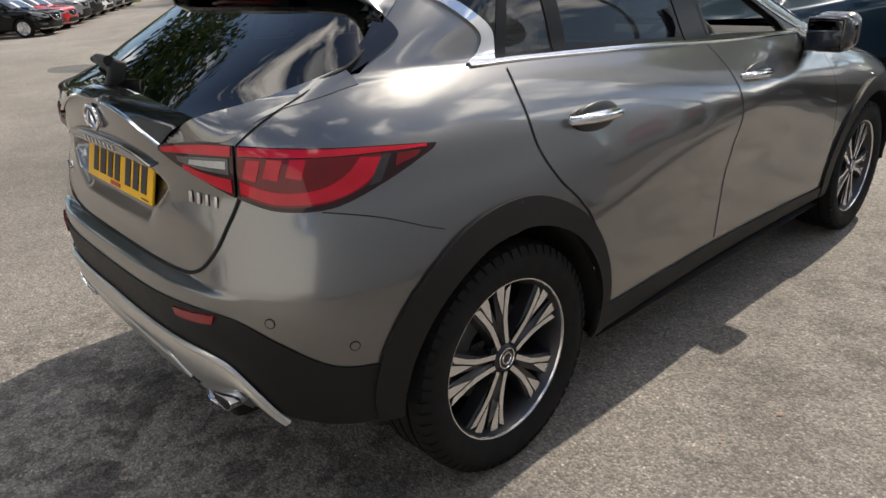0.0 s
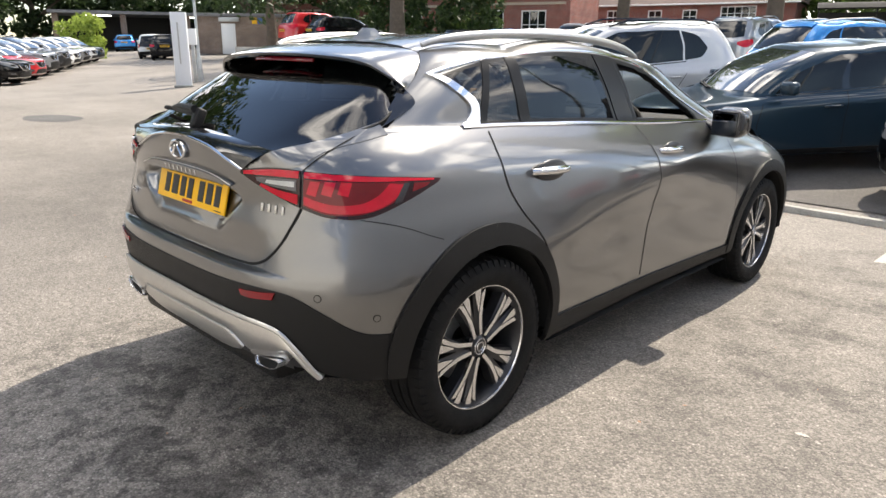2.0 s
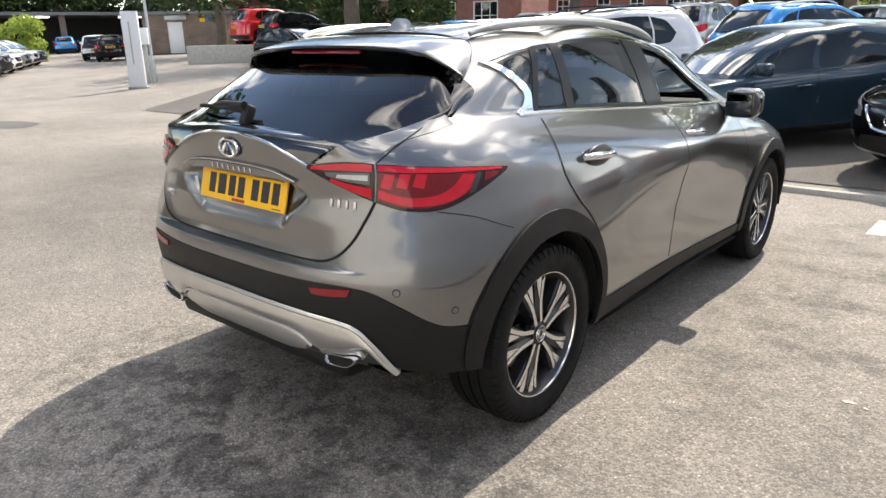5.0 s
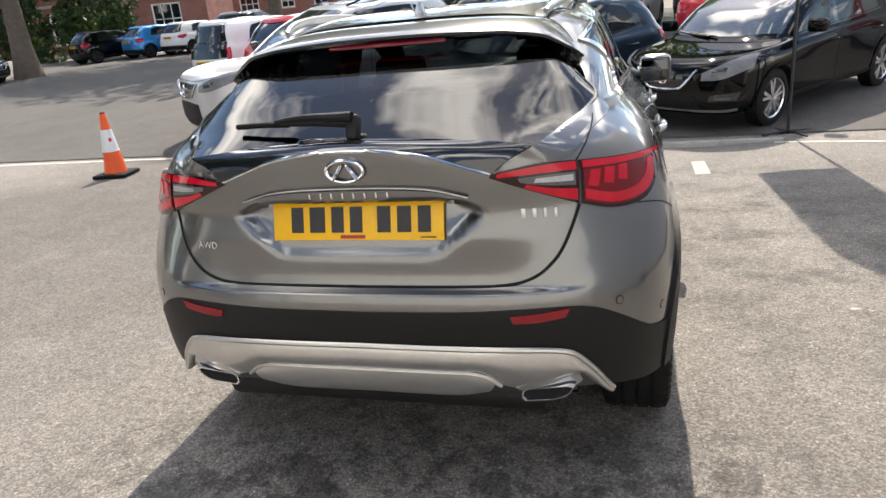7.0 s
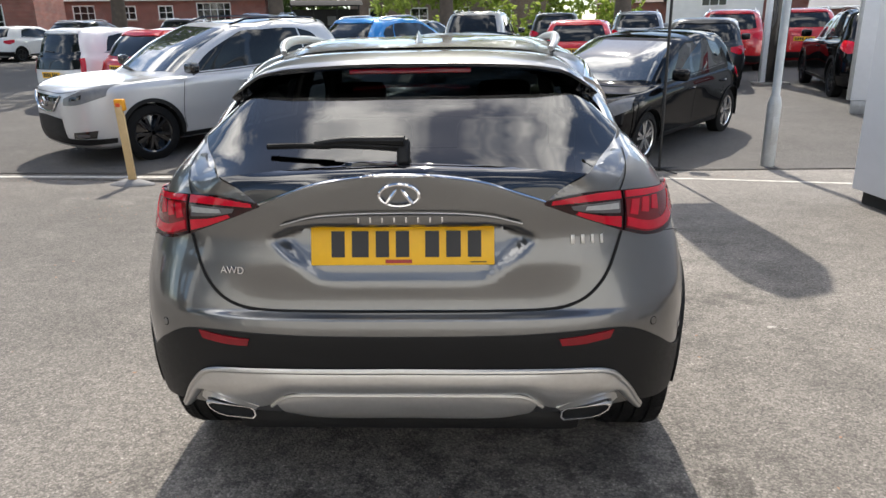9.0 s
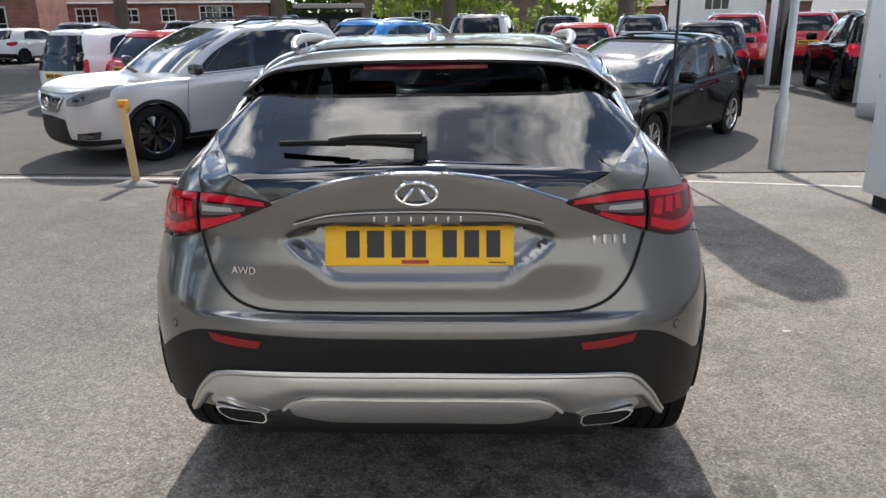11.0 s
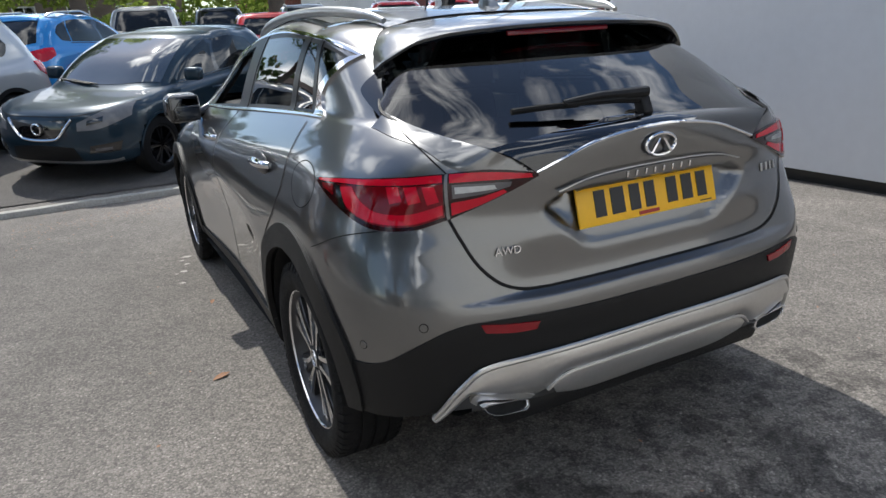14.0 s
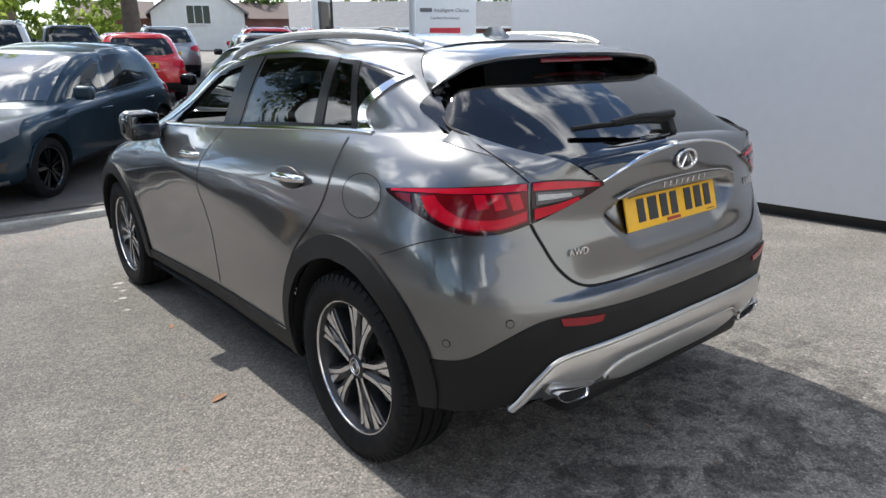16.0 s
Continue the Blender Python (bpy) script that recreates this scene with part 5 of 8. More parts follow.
        mesh_part("exhaust_inside", [(sgn * (mid[0] + (q[0] - mid[0]) * 0.86), 0.156, mid[1] + (q[1] - mid[1]) * 0.74) for q in outline], [tuple(range(n))], M["under"], tip, "black opening")
        # roof rail
        rail = smooth_line(m([(0.482, 0.885, 1.424), (0.502, 0.96, 1.446), (0.528, 1.15, 1.468), (0.546, 1.4, 1.482), (0.55, 1.75, 1.484), (0.54, 2.1, 1.464), (0.525, 2.32, 1.430), (0.515, 2.42, 1.402)]), 40)
        v, f = tube(rail, [0.010 + 0.008 * min(1, k / 4, (39 - k) / 4) for k in range(40)], 10)
        mesh_part("roof_rail", v, f, M["satin"], car, "satin silver roof rail")
        mesh_part("roof_seam", *s.trim(m([(0.500, 0.85, 1.41), (0.495, 0.90, 1.425), (0.525, 1.3, 1.45), (0.53, 1.8, 1.455), (0.50, 2.3, 1.42)]), 0.006, 0.001, 50, 0.001, 2), M["gap"], car)
        # black fin beside the rear window
        fin = s.panel("window_fin", m([(0.535, 0.690, 1.300), (0.563, 0.680, 1.255), (0.586, 0.660, 1.222), (0.612, 0.600, 1.193), (0.632, 0.545, 1.172), (0.640, 0.490, 1.152)]), m([(0.618, 0.682, 1.290), (0.650, 0.692, 1.256), (0.666, 0.680, 1.228), (0.671, 0.600, 1.192), (0.667, 0.525, 1.163), (0.648, 0.475, 1.150)]), M["gloss_black"], car, "gloss black fin beside the rear window", 0.005, 0.008, 30, 8)
        # sensors
        for p in ((0.731, 0.21, 0.652), (0.862, 0.349, 0.582)):
            m_seat = s.seat(p[0] * sgn, p[1], p[2])
            bm = bmesh.new()
            bmesh.ops.create_cone(bm, cap_ends=True, segments=20, radius1=0.0115, radius2=0.0100, depth=0.004, matrix=m_seat)
            sensor = from_bm("parking_sensor", bm, grey, car)
            bm = bmesh.new()
            bmesh.ops.create_cone(bm, cap_ends=True, segments=20, radius1=0.0130, radius2=0.0128, depth=0.0016, matrix=m_seat)
            from_bm("sensor_ring", bm, M["gap"], sensor)
        # wheels and wells
        for y in AXLES:
            w = wheel_parts(car, TYRE, 0.225, 0.240, "split", 0.55 if y < 2 else 1.1, sgn)
            w.location = (sgn * 0.775, y, TYRE)
            v, f = lathe([(0.42, 0.405), (0.880, 0.405)], 40, "x", (-5, 172))
            mesh_part("wheel_well", [(x * sgn, b + y, c + TYRE) for x, b, c in v], f, M["under"], car)
            mesh_part("wheel_well_wall", [(0.42 * sgn, y + 0.41 * math.cos(radians(a)), TYRE + 0.41 * math.sin(radians(a))) for a in range(-15, 200, 10)], [tuple(range(22))], M["under"], car)
        # door mirror
        mir = bmesh.new()
        bmesh.ops.create_cube(mir, size=1.0, matrix=pose(sgn * 0.908, 2.80, 1.075, 0, 0, -8 * sgn) @ Matrix.Diagonal((0.180, 0.13, 0.152, 1)))
        bmesh.ops.bevel(mir, geom=mir.edges[:], offset=0.050, segments=6, affect="EDGES", profile=0.5)
        shell = from_bm("door_mirror", mir, M["gloss_black"], car, "gloss black door mirror with a grey cap")
        cap = bmesh.new()
        bmesh.ops.create_cube(cap, size=1.0, matrix=pose(sgn * 0.911, 2.836, 1.083, 0, 0, -8 * sgn) @ Matrix.Diagonal((0.182, 0.090, 0.150, 1)))
        bmesh.ops.bevel(cap, geom=cap.edges[:], offset=0.044, segments=6, affect="EDGES", profile=0.5)
        from_bm("mirror_cap", cap, grey, shell, "grey mirror cap")
        box("mirror_frame", (0.162, 0.02, 0.136), (sgn * 0.906, 2.738, 1.076), M["gloss_black"], shell, "", 0.0095, (0, 0, -8 * sgn), 3)
        box("mirror_glass", (0.132, 0.006, 0.104), (sgn * 0.906, 2.7275, 1.078), M["mirror"], shell, "mirror glass", 0.002, (0, 0, -8 * sgn))
        v, f = tube(smooth_line([(sgn * 0.77, 2.83, 1.055), (sgn * 0.81, 2.81, 1.045), (sgn * 0.86, 2.80, 1.04)], 8), [0.034, 0.032, 0.03, 0.028, 0.028, 0.028, 0.028, 0.028], 12)
        mesh_part("mirror_arm", v, f, M["gloss_black"], shell)
    # fuel flap
    ring = [(-0.86, 0.765 + 0.105 * math.cos(w), 0.972 + 0.080 * math.sin(w)) for w in np.linspace(0, 2 * math.pi, 33)]
    mesh_part("fuel_flap", *s.trim(ring, 0.0035, 0.0006, 120, 0.001, 2), M["gap"], car, "round fuel flap outline")
    # windscreen
    low = both([(0, 3.42, 1.055), (0.35, 3.36, 1.058), (0.60, 3.20, 1.068), (0.70, 2.98, 1.085)])
    high = both([(0, 2.72, 1.370), (0.30, 2.69, 1.370), (0.50, 2.58, 1.365), (0.585, 2.44, 1.358)])
    holes.append(s.window("windscreen", low, high, M["glass_clear"], M["gloss_black"], car, "clear windscreen", 0.003, 40, 18, (2, 2)))
    arches = [(y, TYRE, 0.425) for y in AXLES]
    mesh_part("body", *s.skin((90, 130, 50), 8, holes, arches, 0.0, lambda c: under_tail(c) | beside_pane(c) | ((c[:, 2] > 1.30) & (c[:, 1] < 0.655 + (c[:, 2] - 1.28) * 1.0)) | (c[:, 2] < 0.245) | ((c[:, 1] < 0.50) & (c[:, 2] < 0.385))), grey, car, "grey metallic body", angle=50)
    mesh_part("cabin_lining", *s.skin((90, 130, 50), 6, holes, arches, -0.028, lambda c: under_tail(c) | beside_pane(c) | ((c[:, 2] > 1.30) & (c[:, 1] < 0.655 + (c[:, 2] - 1.28) * 1.0)) | (c[:, 2] < 0.245) | ((c[:, 1] < 0.50) & (c[:, 2] < 0.39))), M["cabin"], car, "dark cabin lining")
    # roof panel: one smooth crowned sheet fitted over the skin
    near = s.gp[(s.gp[:, 2] > 1.38) & (s.gp[:, 0] < 0.56) & (s.gp[:, 1] > 0.78) & (s.gp[:, 1] < 2.5)]
    terms = lambda x, y: np.stack([y**i * x ** (2 * j) for i in range(4) for j in range(3)], -1)
    crown = np.linalg.lstsq(terms(near[:, 0], near[:, 1] - 1.6), near[:, 2], rcond=None)[0]
    nx, ny = 33, 49
    px, py = [a.ravel() for a in np.meshgrid(np.linspace(-0.512, 0.512, nx), np.linspace(0.0, 1.0, ny))]
    py = 0.842 + 0.012 * (px / 0.5) ** 2 + py * (1.60 - 0.25 * (px / 0.5) ** 2)
    pz = terms(px, py - 1.6) @ crown + 0.010 - 0.030 * np.clip((np.abs(px) - 0.40) / 0.11, 0, 1) ** 2
    mesh_part("roof_panel", list(zip(px, py, pz)), grid(ny, nx), grey, car, "smooth grey roof panel")
    # spoiler
    edge = [(0, 0.578, 1.390), (0.20, 0.582, 1.387), (0.378, 0.597, 1.378), (0.435, 0.604, 1.371), (0.497, 0.618, 1.359), (0.543, 0.636, 1.336), (0.585, 0.658, 1.310), (0.618, 0.678, 1.282)]
    root = [(0, 0.83, 1.422), (0.25, 0.835, 1.420), (0.42, 0.845, 1.414), (0.500, 0.85, 1.405), (0.55, 0.81, 1.372), (0.585, 0.76, 1.335), (0.607, 0.715, 1.304), (0.619, 0.682, 1.284)]
    rim = [(0, 0.70, 1.380), (0.22, 0.705, 1.377), (0.40, 0.70, 1.357), (0.47, 0.694, 1.335), (0.515, 0.688, 1.312), (0.545, 0.682, 1.290), (0.560, 0.680, 1.275), (0.575, 0.676, 1.250)]
    e, r, g = smooth_line(both(edge), 61), smooth_line(both(root), 61), smooth_line(both(rim), 61)
    ruv = s.find(r)
    r = s.lift(ruv[:, 0], ruv[:, 1], np.full(61, 0.003))
    rows = [r + (e - r) * t + np.array([0, 0, 0.010]) * math.sin(math.pi * t) * np.minimum(1, np.linalg.norm(e - r, axis=1) / 0.2)[:, None] for t in (0, 0.15, 0.3, 0.5, 0.7, 0.85, 0.96)]
    drop = np.minimum(1, np.linalg.norm(e - r, axis=1) / 0.1)[:, None]
    rows += [e + np.array([0, -0.003, -0.004]) * drop, e + np.array([0, 0.002, -0.013]) * drop]
    under = [rows[-1], rows[-1] + np.array([0, 0.008, -0.006]) * drop, e * 0.6 + g * 0.4 + np.array([0, 0, -0.006]) * drop, g]
    grid = lambda n: [(k * 61 + i, k * 61 + i + 1, (k + 1) * 61 + i + 1, (k + 1) * 61 + i) for k in range(n - 1) for i in range(60)]
    sp = mesh_part("roof_spoiler", [tuple(p) for row in rows for p in row], grid(len(rows)), grey, car, "grey roof spoiler")
    mesh_part("spoiler_underside", [tuple(p) for row in under for p in row], grid(4), M["gloss_black"], sp, "gloss black underside")
    v, f = tube(r[4:-4] + np.array([0, 0, -0.0005]), 0.0022, 6)
    mesh_part("spoiler_joint", v, f, M["gap"], sp)
    box("brake_light", (0.395, 0.012, 0.022), (0, 0.603, 1.364), M["lamp_deep"], sp, "slim dark red high brake light", 0.004, (-20, 0, 0))
    # chrome arcs, emblem, plate
    mesh_part("chrome_arc", *s.trim(arc, 0.010, 0.006, 70, 0.002), M["chrome"], car, "chrome arc under the black strip")
    garnish = both([(0, 0.152, 0.996), (0.15, 0.158, 0.994), (0.25, 0.165, 0.985), (0.335, 0.175, 0.962)])
    s.panel("tailgate_handle", both([(0, 0.17, 0.966), (0.15, 0.17, 0.966), (0.25, 0.17, 0.964), (0.33, 0.176, 0.958)]), both([(0, 0.155, 0.990), (0.15, 0.158, 0.988), (0.25, 0.165, 0.980), (0.335, 0.175, 0.962)]), grey, car, "grey grip bar over the number plate", 0.012, 0.02, 50, 6)
    mesh_part("grip_edge", *s.trim(garnish, 0.004, 0.002, 60, 0.011), M["satin"], car)
    ring = [(0.054 * math.cos(a), 0.143, 1.045 + 0.030 * math.sin(a)) for a in np.linspace(0, 2 * math.pi, 36, endpoint=False)]
    v, f = tube(ring, 0.0055, 8, True)
    emblem = mesh_part("emblem", v, f, M["chrome"], car, "oval chrome emblem")
    for e in (-1, 1):
        v, f = tube([(e * 0.036, 0.141, 1.022), (e * 0.012, 0.140, 1.055), (e * 0.006, 0.140, 1.062)], [0.006, 0.005, 0.002], 6)
        mesh_part("emblem_stroke", v, f, M["chrome"], emblem)
    for k in range(8):
        bar = bmesh.new()
        add_box(bar, (0.006, 0.017, 0.003), s.seat(-0.115 + k * 0.033, 0.16, 0.978, 0.014), 0.0015)
        from_bm("badge_bar", bar, M["chrome"], car, "chrome badge stroke")
    for k, w in enumerate((0.027, 0.026, 0.020, 0.021)):
        bar = bmesh.new()
        add_box(bar, (w * 0.42, 0.026, 0.003), s.seat(0.476 + k * 0.030, 0.2, 0.905, 0.003), 0.0012)
        from_bm("badge_bar", bar, M["satin"], car, "chrome badge stroke")
    lettering("AWD", 0.030, M["chrome"], car, s.seat(-0.486, 0.2, 0.822, 0.005), "chrome drive badge", 0.002)
    tilt = 14.0
    plate = pose(0, 0.183, 0.893, -tilt)
    bm = bmesh.new()
    add_box(bm, (0.52, 0.008, 0.111), plate, 0.003)
    yellow = from_bm("number_plate", bm, M["plate_yellow"], car, "yellow number plate")
    x = -0.205
    for k, w in enumerate((0.046, 0.058, 0.046, 0.046, 0.0, 0.048, 0.050, 0.046)):
        if not w:
            x += 0.026
            continue
        bm = bmesh.new()
        add_box(bm, (w * 0.82, 0.002, 0.074), plate @ pose(x + w / 2, -0.005, 0.004), 0.0)
        from_bm("plate_bar", bm, M["ink"], yellow, "black bar")
        x += w + 0.011
    bm = bmesh.new()
    add_box(bm, (0.075, 0.002, 0.010), plate @ pose(-0.01, -0.005, -0.045))
    from_bm("dealer_strip", bm, M["ink_red"], yellow, "small dark red strip")
    bm = bmesh.new()
    add_box(bm, (0.045, 0.002, 0.003), plate @ pose(0.215, -0.005, -0.047))
    from_bm("plate_bar", bm, M["ink"], yellow)
    box("plate_lamp", (0.03, 0.02, 0.012), (-0.03, 0.178, 0.962), M["gloss_black"], car, "", 0.004)
    # wiper
    wiper = box("wiper", (0.036, 0.040, 0.075), (0.008, 0.226, 1.150), M["clad"], car, "black rear wiper with a plastic arm", 0.010, (-24, 0, 0), 3)
    ring = [(-0.075 + 0.09 * math.cos(a), 0.210 + 0.016 * math.sin(a)) for a in np.linspace(0, 2 * math.pi, 28, endpoint=False)]
    mesh_part("wiper_boot", [(x, y, 1.118) for x, y in ring] + [(-0.075 + (x + 0.075) * 0.85, y, 1.126) for x, y in ring], [tuple(range(28, 56))] + [(i, (i + 1) % 28, 28 + (i + 1) % 28, 28 + i) for i in range(28)], M["gloss_black"], wiper)
    arm = smooth_line([(0.012, 0.214, 1.184), (-0.06, 0.222, 1.184), (-0.15, 0.234, 1.184), (-0.245, 0.256, 1.173)], 14)
    v, f = tube(arm, [0.015 - 0.0005 * k for k in range(14)], 8)
    mesh_part("wiper_arm", v, f, M["clad"], wiper)
    brace = smooth_line([(0.0, 0.226, 1.164), (-0.10, 0.230, 1.170), (-0.24, 0.254, 1.170)], 10)
    v, f = tube(brace, [0.013 - 0.0005 * k for k in range(10)], 8)
    mesh_part("wiper_brace", v, f, M["clad"], wiper)
    v, f = tube(smooth_line([(-0.20, 0.250, 1.166), (-0.30, 0.268, 1.166), (-0.392, 0.290, 1.162)], 10), 0.0085, 8)
    mesh_part("wiper_blade", v, f, M["rubber"], wiper)
    # aerial fin
    verts = []
    for k, (y0, y1, w, z) in enumerate(((0.945, 1.08, 0.021, 1.452), (0.965, 1.07, 0.014, 1.472), (0.99, 1.05, 0.006, 1.490), (0.998, 1.035, 0.002, 1.497))):
        verts += [(-w, (y0 + y1) / 2, z), (0, y0, z), (w, (y0 + y1) / 2, z), (0, y1 + 0.03, z)]
    faces = [(r * 4 + i, r * 4 + (i + 1) % 4, r * 4 + 4 + (i + 1) % 4, r * 4 + 4 + i) for r in range(3) for i in range(4)] + [(12, 13, 14, 15)]
    mesh_part("aerial", verts, faces, grey, car, "grey shark fin aerial")
    # underside and cabin
    verts = [(x, y, z) for y, x0, z in ((0.30, 0.60, 0.31), (0.44, 0.60, 0.26), (1.28, 0.60, 0.24), (1.281, 0.86, 0.24), (3.12, 0.86, 0.24), (3.121, 0.60, 0.24), (4.2, 0.6, 0.26)) for x in (-x0, x0)]
    mesh_part("underbody", verts, [(2 * i, 2 * i + 1, 2 * i + 3, 2 * i + 2) for i in range(6)], M["under"], car)
    box("valance", (1.05, 0.30, 0.09), (0, 0.33, 0.345), M["clad"], car, "black lower valance", 0.03)
    s.pillow("skid_lip", both([(0, 0.16, 0.375), (0.25, 0.165, 0.375), (0.36, 0.17, 0.395)]), both([(0, 0.125, 0.458), (0.25, 0.132, 0.458), (0.39, 0.145, 0.44)]), M["satin"], car, "satin silver lower lip", 0.006, 0.006, 40, 10)
    mesh_part("trim_edge", *s.trim(both([(0, 0.125, 0.462), (0.28, 0.135, 0.462), (0.355, 0.14, 0.45), (0.40, 0.145, 0.415)]), 0.012, 0.007, 50, 0.010), M["satin"], car)
    for x in (-0.36, 0.36):
        box("front_seat", (0.48, 0.16, 0.62), (x, 1.95, 0.78), M["cabin"], car, "dark front seat", 0.06, (-14, 0, 0), 4)
        box("headrest", (0.26, 0.10, 0.17), (x, 1.83, 1.20), M["cabin"], car, "", 0.04, (-10, 0, 0), 4)
        box("seat_cushion", (0.50, 0.5, 0.16), (x, 2.22, 0.50), M["cabin"], car, "", 0.06, (4, 0, 0), 4)
        box("rear_headrest", (0.26, 0.09, 0.14), (x, 1.02, 1.09), M["cabin"], car, "", 0.04, (-12, 0, 0), 4)
    box("rear_seat", (1.24, 0.18, 0.60), (0, 1.10, 0.74), M["cabin"], car, "dark rear bench", 0.06, (-14, 0, 0), 4)
    box("dashboard", (1.30, 0.42, 0.20), (0, 2.86, 0.94), M["cabin_light"], car, "pale and dark dashboard", 0.07, (0, 0, 0), 4)
    box("dashboard_top", (1.28, 0.5, 0.05), (0, 2.93, 1.045), M["cabin"], car, "", 0.02, (0, 0, 0), 4)
    box("cabin_floor", (1.4, 2.6, 0.06), (0, 1.9, 0.34), M["cabin"], car, "", 0.01)
    wheel = [(0.36 + 0.185 * math.cos(a), 2.50 + 0.185 * math.sin(a) * 0.42, 0.98 + 0.185 * math.sin(a) * 0.9) for a in np.linspace(0, 2 * math.pi, 32, endpoint=False)]
    v, f = tube(wheel, 0.016, 8, True)
    sw = mesh_part("steering_wheel", v, f, M["cabin"], car, "dark steering wheel")
    box("steering_boss", (0.16, 0.06, 0.12), (0.36, 2.52, 0.97), M["cabin"], sw, "", 0.03, (-25, 0, 0), 3)
    for sgn in (-1, 1):
        box("door_card", (0.04, 0.9, 0.26), (sgn * 0.725, 2.40, 0.91), M["cabin_light"], car, "pale inner door card", 0.015)


def lettering(text, size, mat, parent, m, label, depth=0.0015):
    cu = bpy.data.curves.new("lettering", "FONT")
    cu.body, cu.size, cu.extrude, cu.align_x, cu.align_y = text, size, depth, "CENTER", "CENTER"
    cu.materials.append(mat)
    ob = new("lettering", cu)
    ob.parent = parent
    ob.matrix_basis = m
    if label:
        tagged(ob, label)
    return ob


build_hero()


# ---------------------------------------------------------------- other cars
STYLES = {
    # length, width, height, wheelbase, front overhang, tyre radius, belt height, bonnet lead height, tail slope, cowl distance from the nose
    "hatch": (3.99, 1.74, 1.455, 2.525, 0.81, 0.312, 0.93, 0.75, 0.42, 0.90),
    "suv": (4.62, 1.82, 1.69, 2.705, 0.93, 0.358, 1.06, 0.92, 0.42, 1.17),
    "crossover": (4.38, 1.80, 1.60, 2.645, 0.88, 0.345, 1.03, 0.86, 0.50, 1.20),
    "city": (3.54, 1.64, 1.48, 2.42, 0.58, 0.300, 0.95, 0.78, 0.20, 0.75),
}
CAR_DATA, CAR_MESHES, WHEEL_MESHES = {}, {}, {}


def roof_front(style):
    """Where the roof meets the windscreen."""
    L, W, H, wb, fo, rt, belt, nose, tail, cowl = STYLES[style]
    return L - cowl - (0.92 if style != "city" else 0.75) * (H - belt) / 0.55


def style_shell(style):
    L, W, H, wb, fo, rt, belt, nose, tail, cowl = STYLES[style]
    h, d = W / 2, H - belt
    yc, roof_f = L - cowl, roof_front(style)
    return Shell([
        (0.30, 0.20, 0.5, h * 0.86, 0.20, h * 0.86, 0.22, h * 0.86, 0.22, 0.55, L - 0.20, 0.20, 3.4, 3.2),
        (0.09, 0.30, 0.6, h * 0.96, 0.28, h * 0.945, 0.28, h * 0.955, 0.28, 0.70, L - 0.06, 0.26, 3.4, 2.8),
        (0.03, 0.48, 0.6, h * 1.0, 0.46, h * 0.96, 0.46, h * 0.995, 0.46, 0.75, L, 0.44, 3.4, 2.7),
        (0.04, 0.68, 0.62, h * 1.0, 0.66, h * 0.975, 0.66, h * 1.0, 0.64, 0.78, L - 0.005, nose - 0.16, 3.4, 2.7),
        (0.07, belt - 0.13, 0.64, h * 0.985, belt - 0.13, h * 0.99, belt - 0.14, h * 0.985, nose + 0.02, 0.80, L - 0.035, nose - 0.03, 3.4, 2.7),
        (0.09, belt - 0.05, 0.64, h * 0.96, belt - 0.045, h * 0.97, belt - 0.06, h * 0.945, nose + 0.09, 0.85, L - 0.15, nose + 0.045, 3.4, 2.8),
        (0.11, belt - 0.01, 0.62, h * 0.925, belt + 0.015, h * 0.94, belt - 0.02, h * 0.90, belt - 0.03, 0.80, yc + 0.10, belt - 0.04, 3.3, 3.6),
        (0.13 + tail * 0.06, belt + 0.03, 0.60, h * 0.905, belt + 0.06, h * 0.925, belt + 0.02, h * 0.885, belt + 0.0, 0.75, yc, belt - 0.005, 3.3, 4.0),
        (0.13 + tail * 0.45, belt + d * 0.5, 0.5, h * 0.835, belt + d * 0.52, h * 0.865, belt + d * 0.5, h * 0.825, belt + d * 0.47, 0.70, (yc + roof_f) / 2 + 0.03, belt + d * 0.52, 3.2, 4.0),
        (0.13 + tail * 0.85, H - 0.10, 0.5, h * 0.75, H - 0.10, h * 0.785, H - 0.085, h * 0.74, H - 0.10, 0.60, roof_f + 0.05, H - 0.092, 3.2, 3.8),
        (0.13 + tail * 0.95, H - 0.055, 0.5, h * 0.67, H - 0.06, h * 0.72, H - 0.042, h * 0.66, H - 0.062, 0.50, roof_f - 0.06, H - 0.052, 3.2, 3.4),
        (0.40 + tail, H - 0.02, 0.4, h * 0.40, H - 0.025, h * 0.45, H - 0.01, h * 0.40, H - 0.03, 0.4, roof_f - 0.25, H - 0.025, 3.0, 2.5),
        (0.60 + tail, H - 0.012, 0.2, 0.0, H - 0.012, 0.0, H, 0.0, H - 0.015, 0.2, roof_f - 0.5, H - 0.015, 2.0, 2.0),
    ])


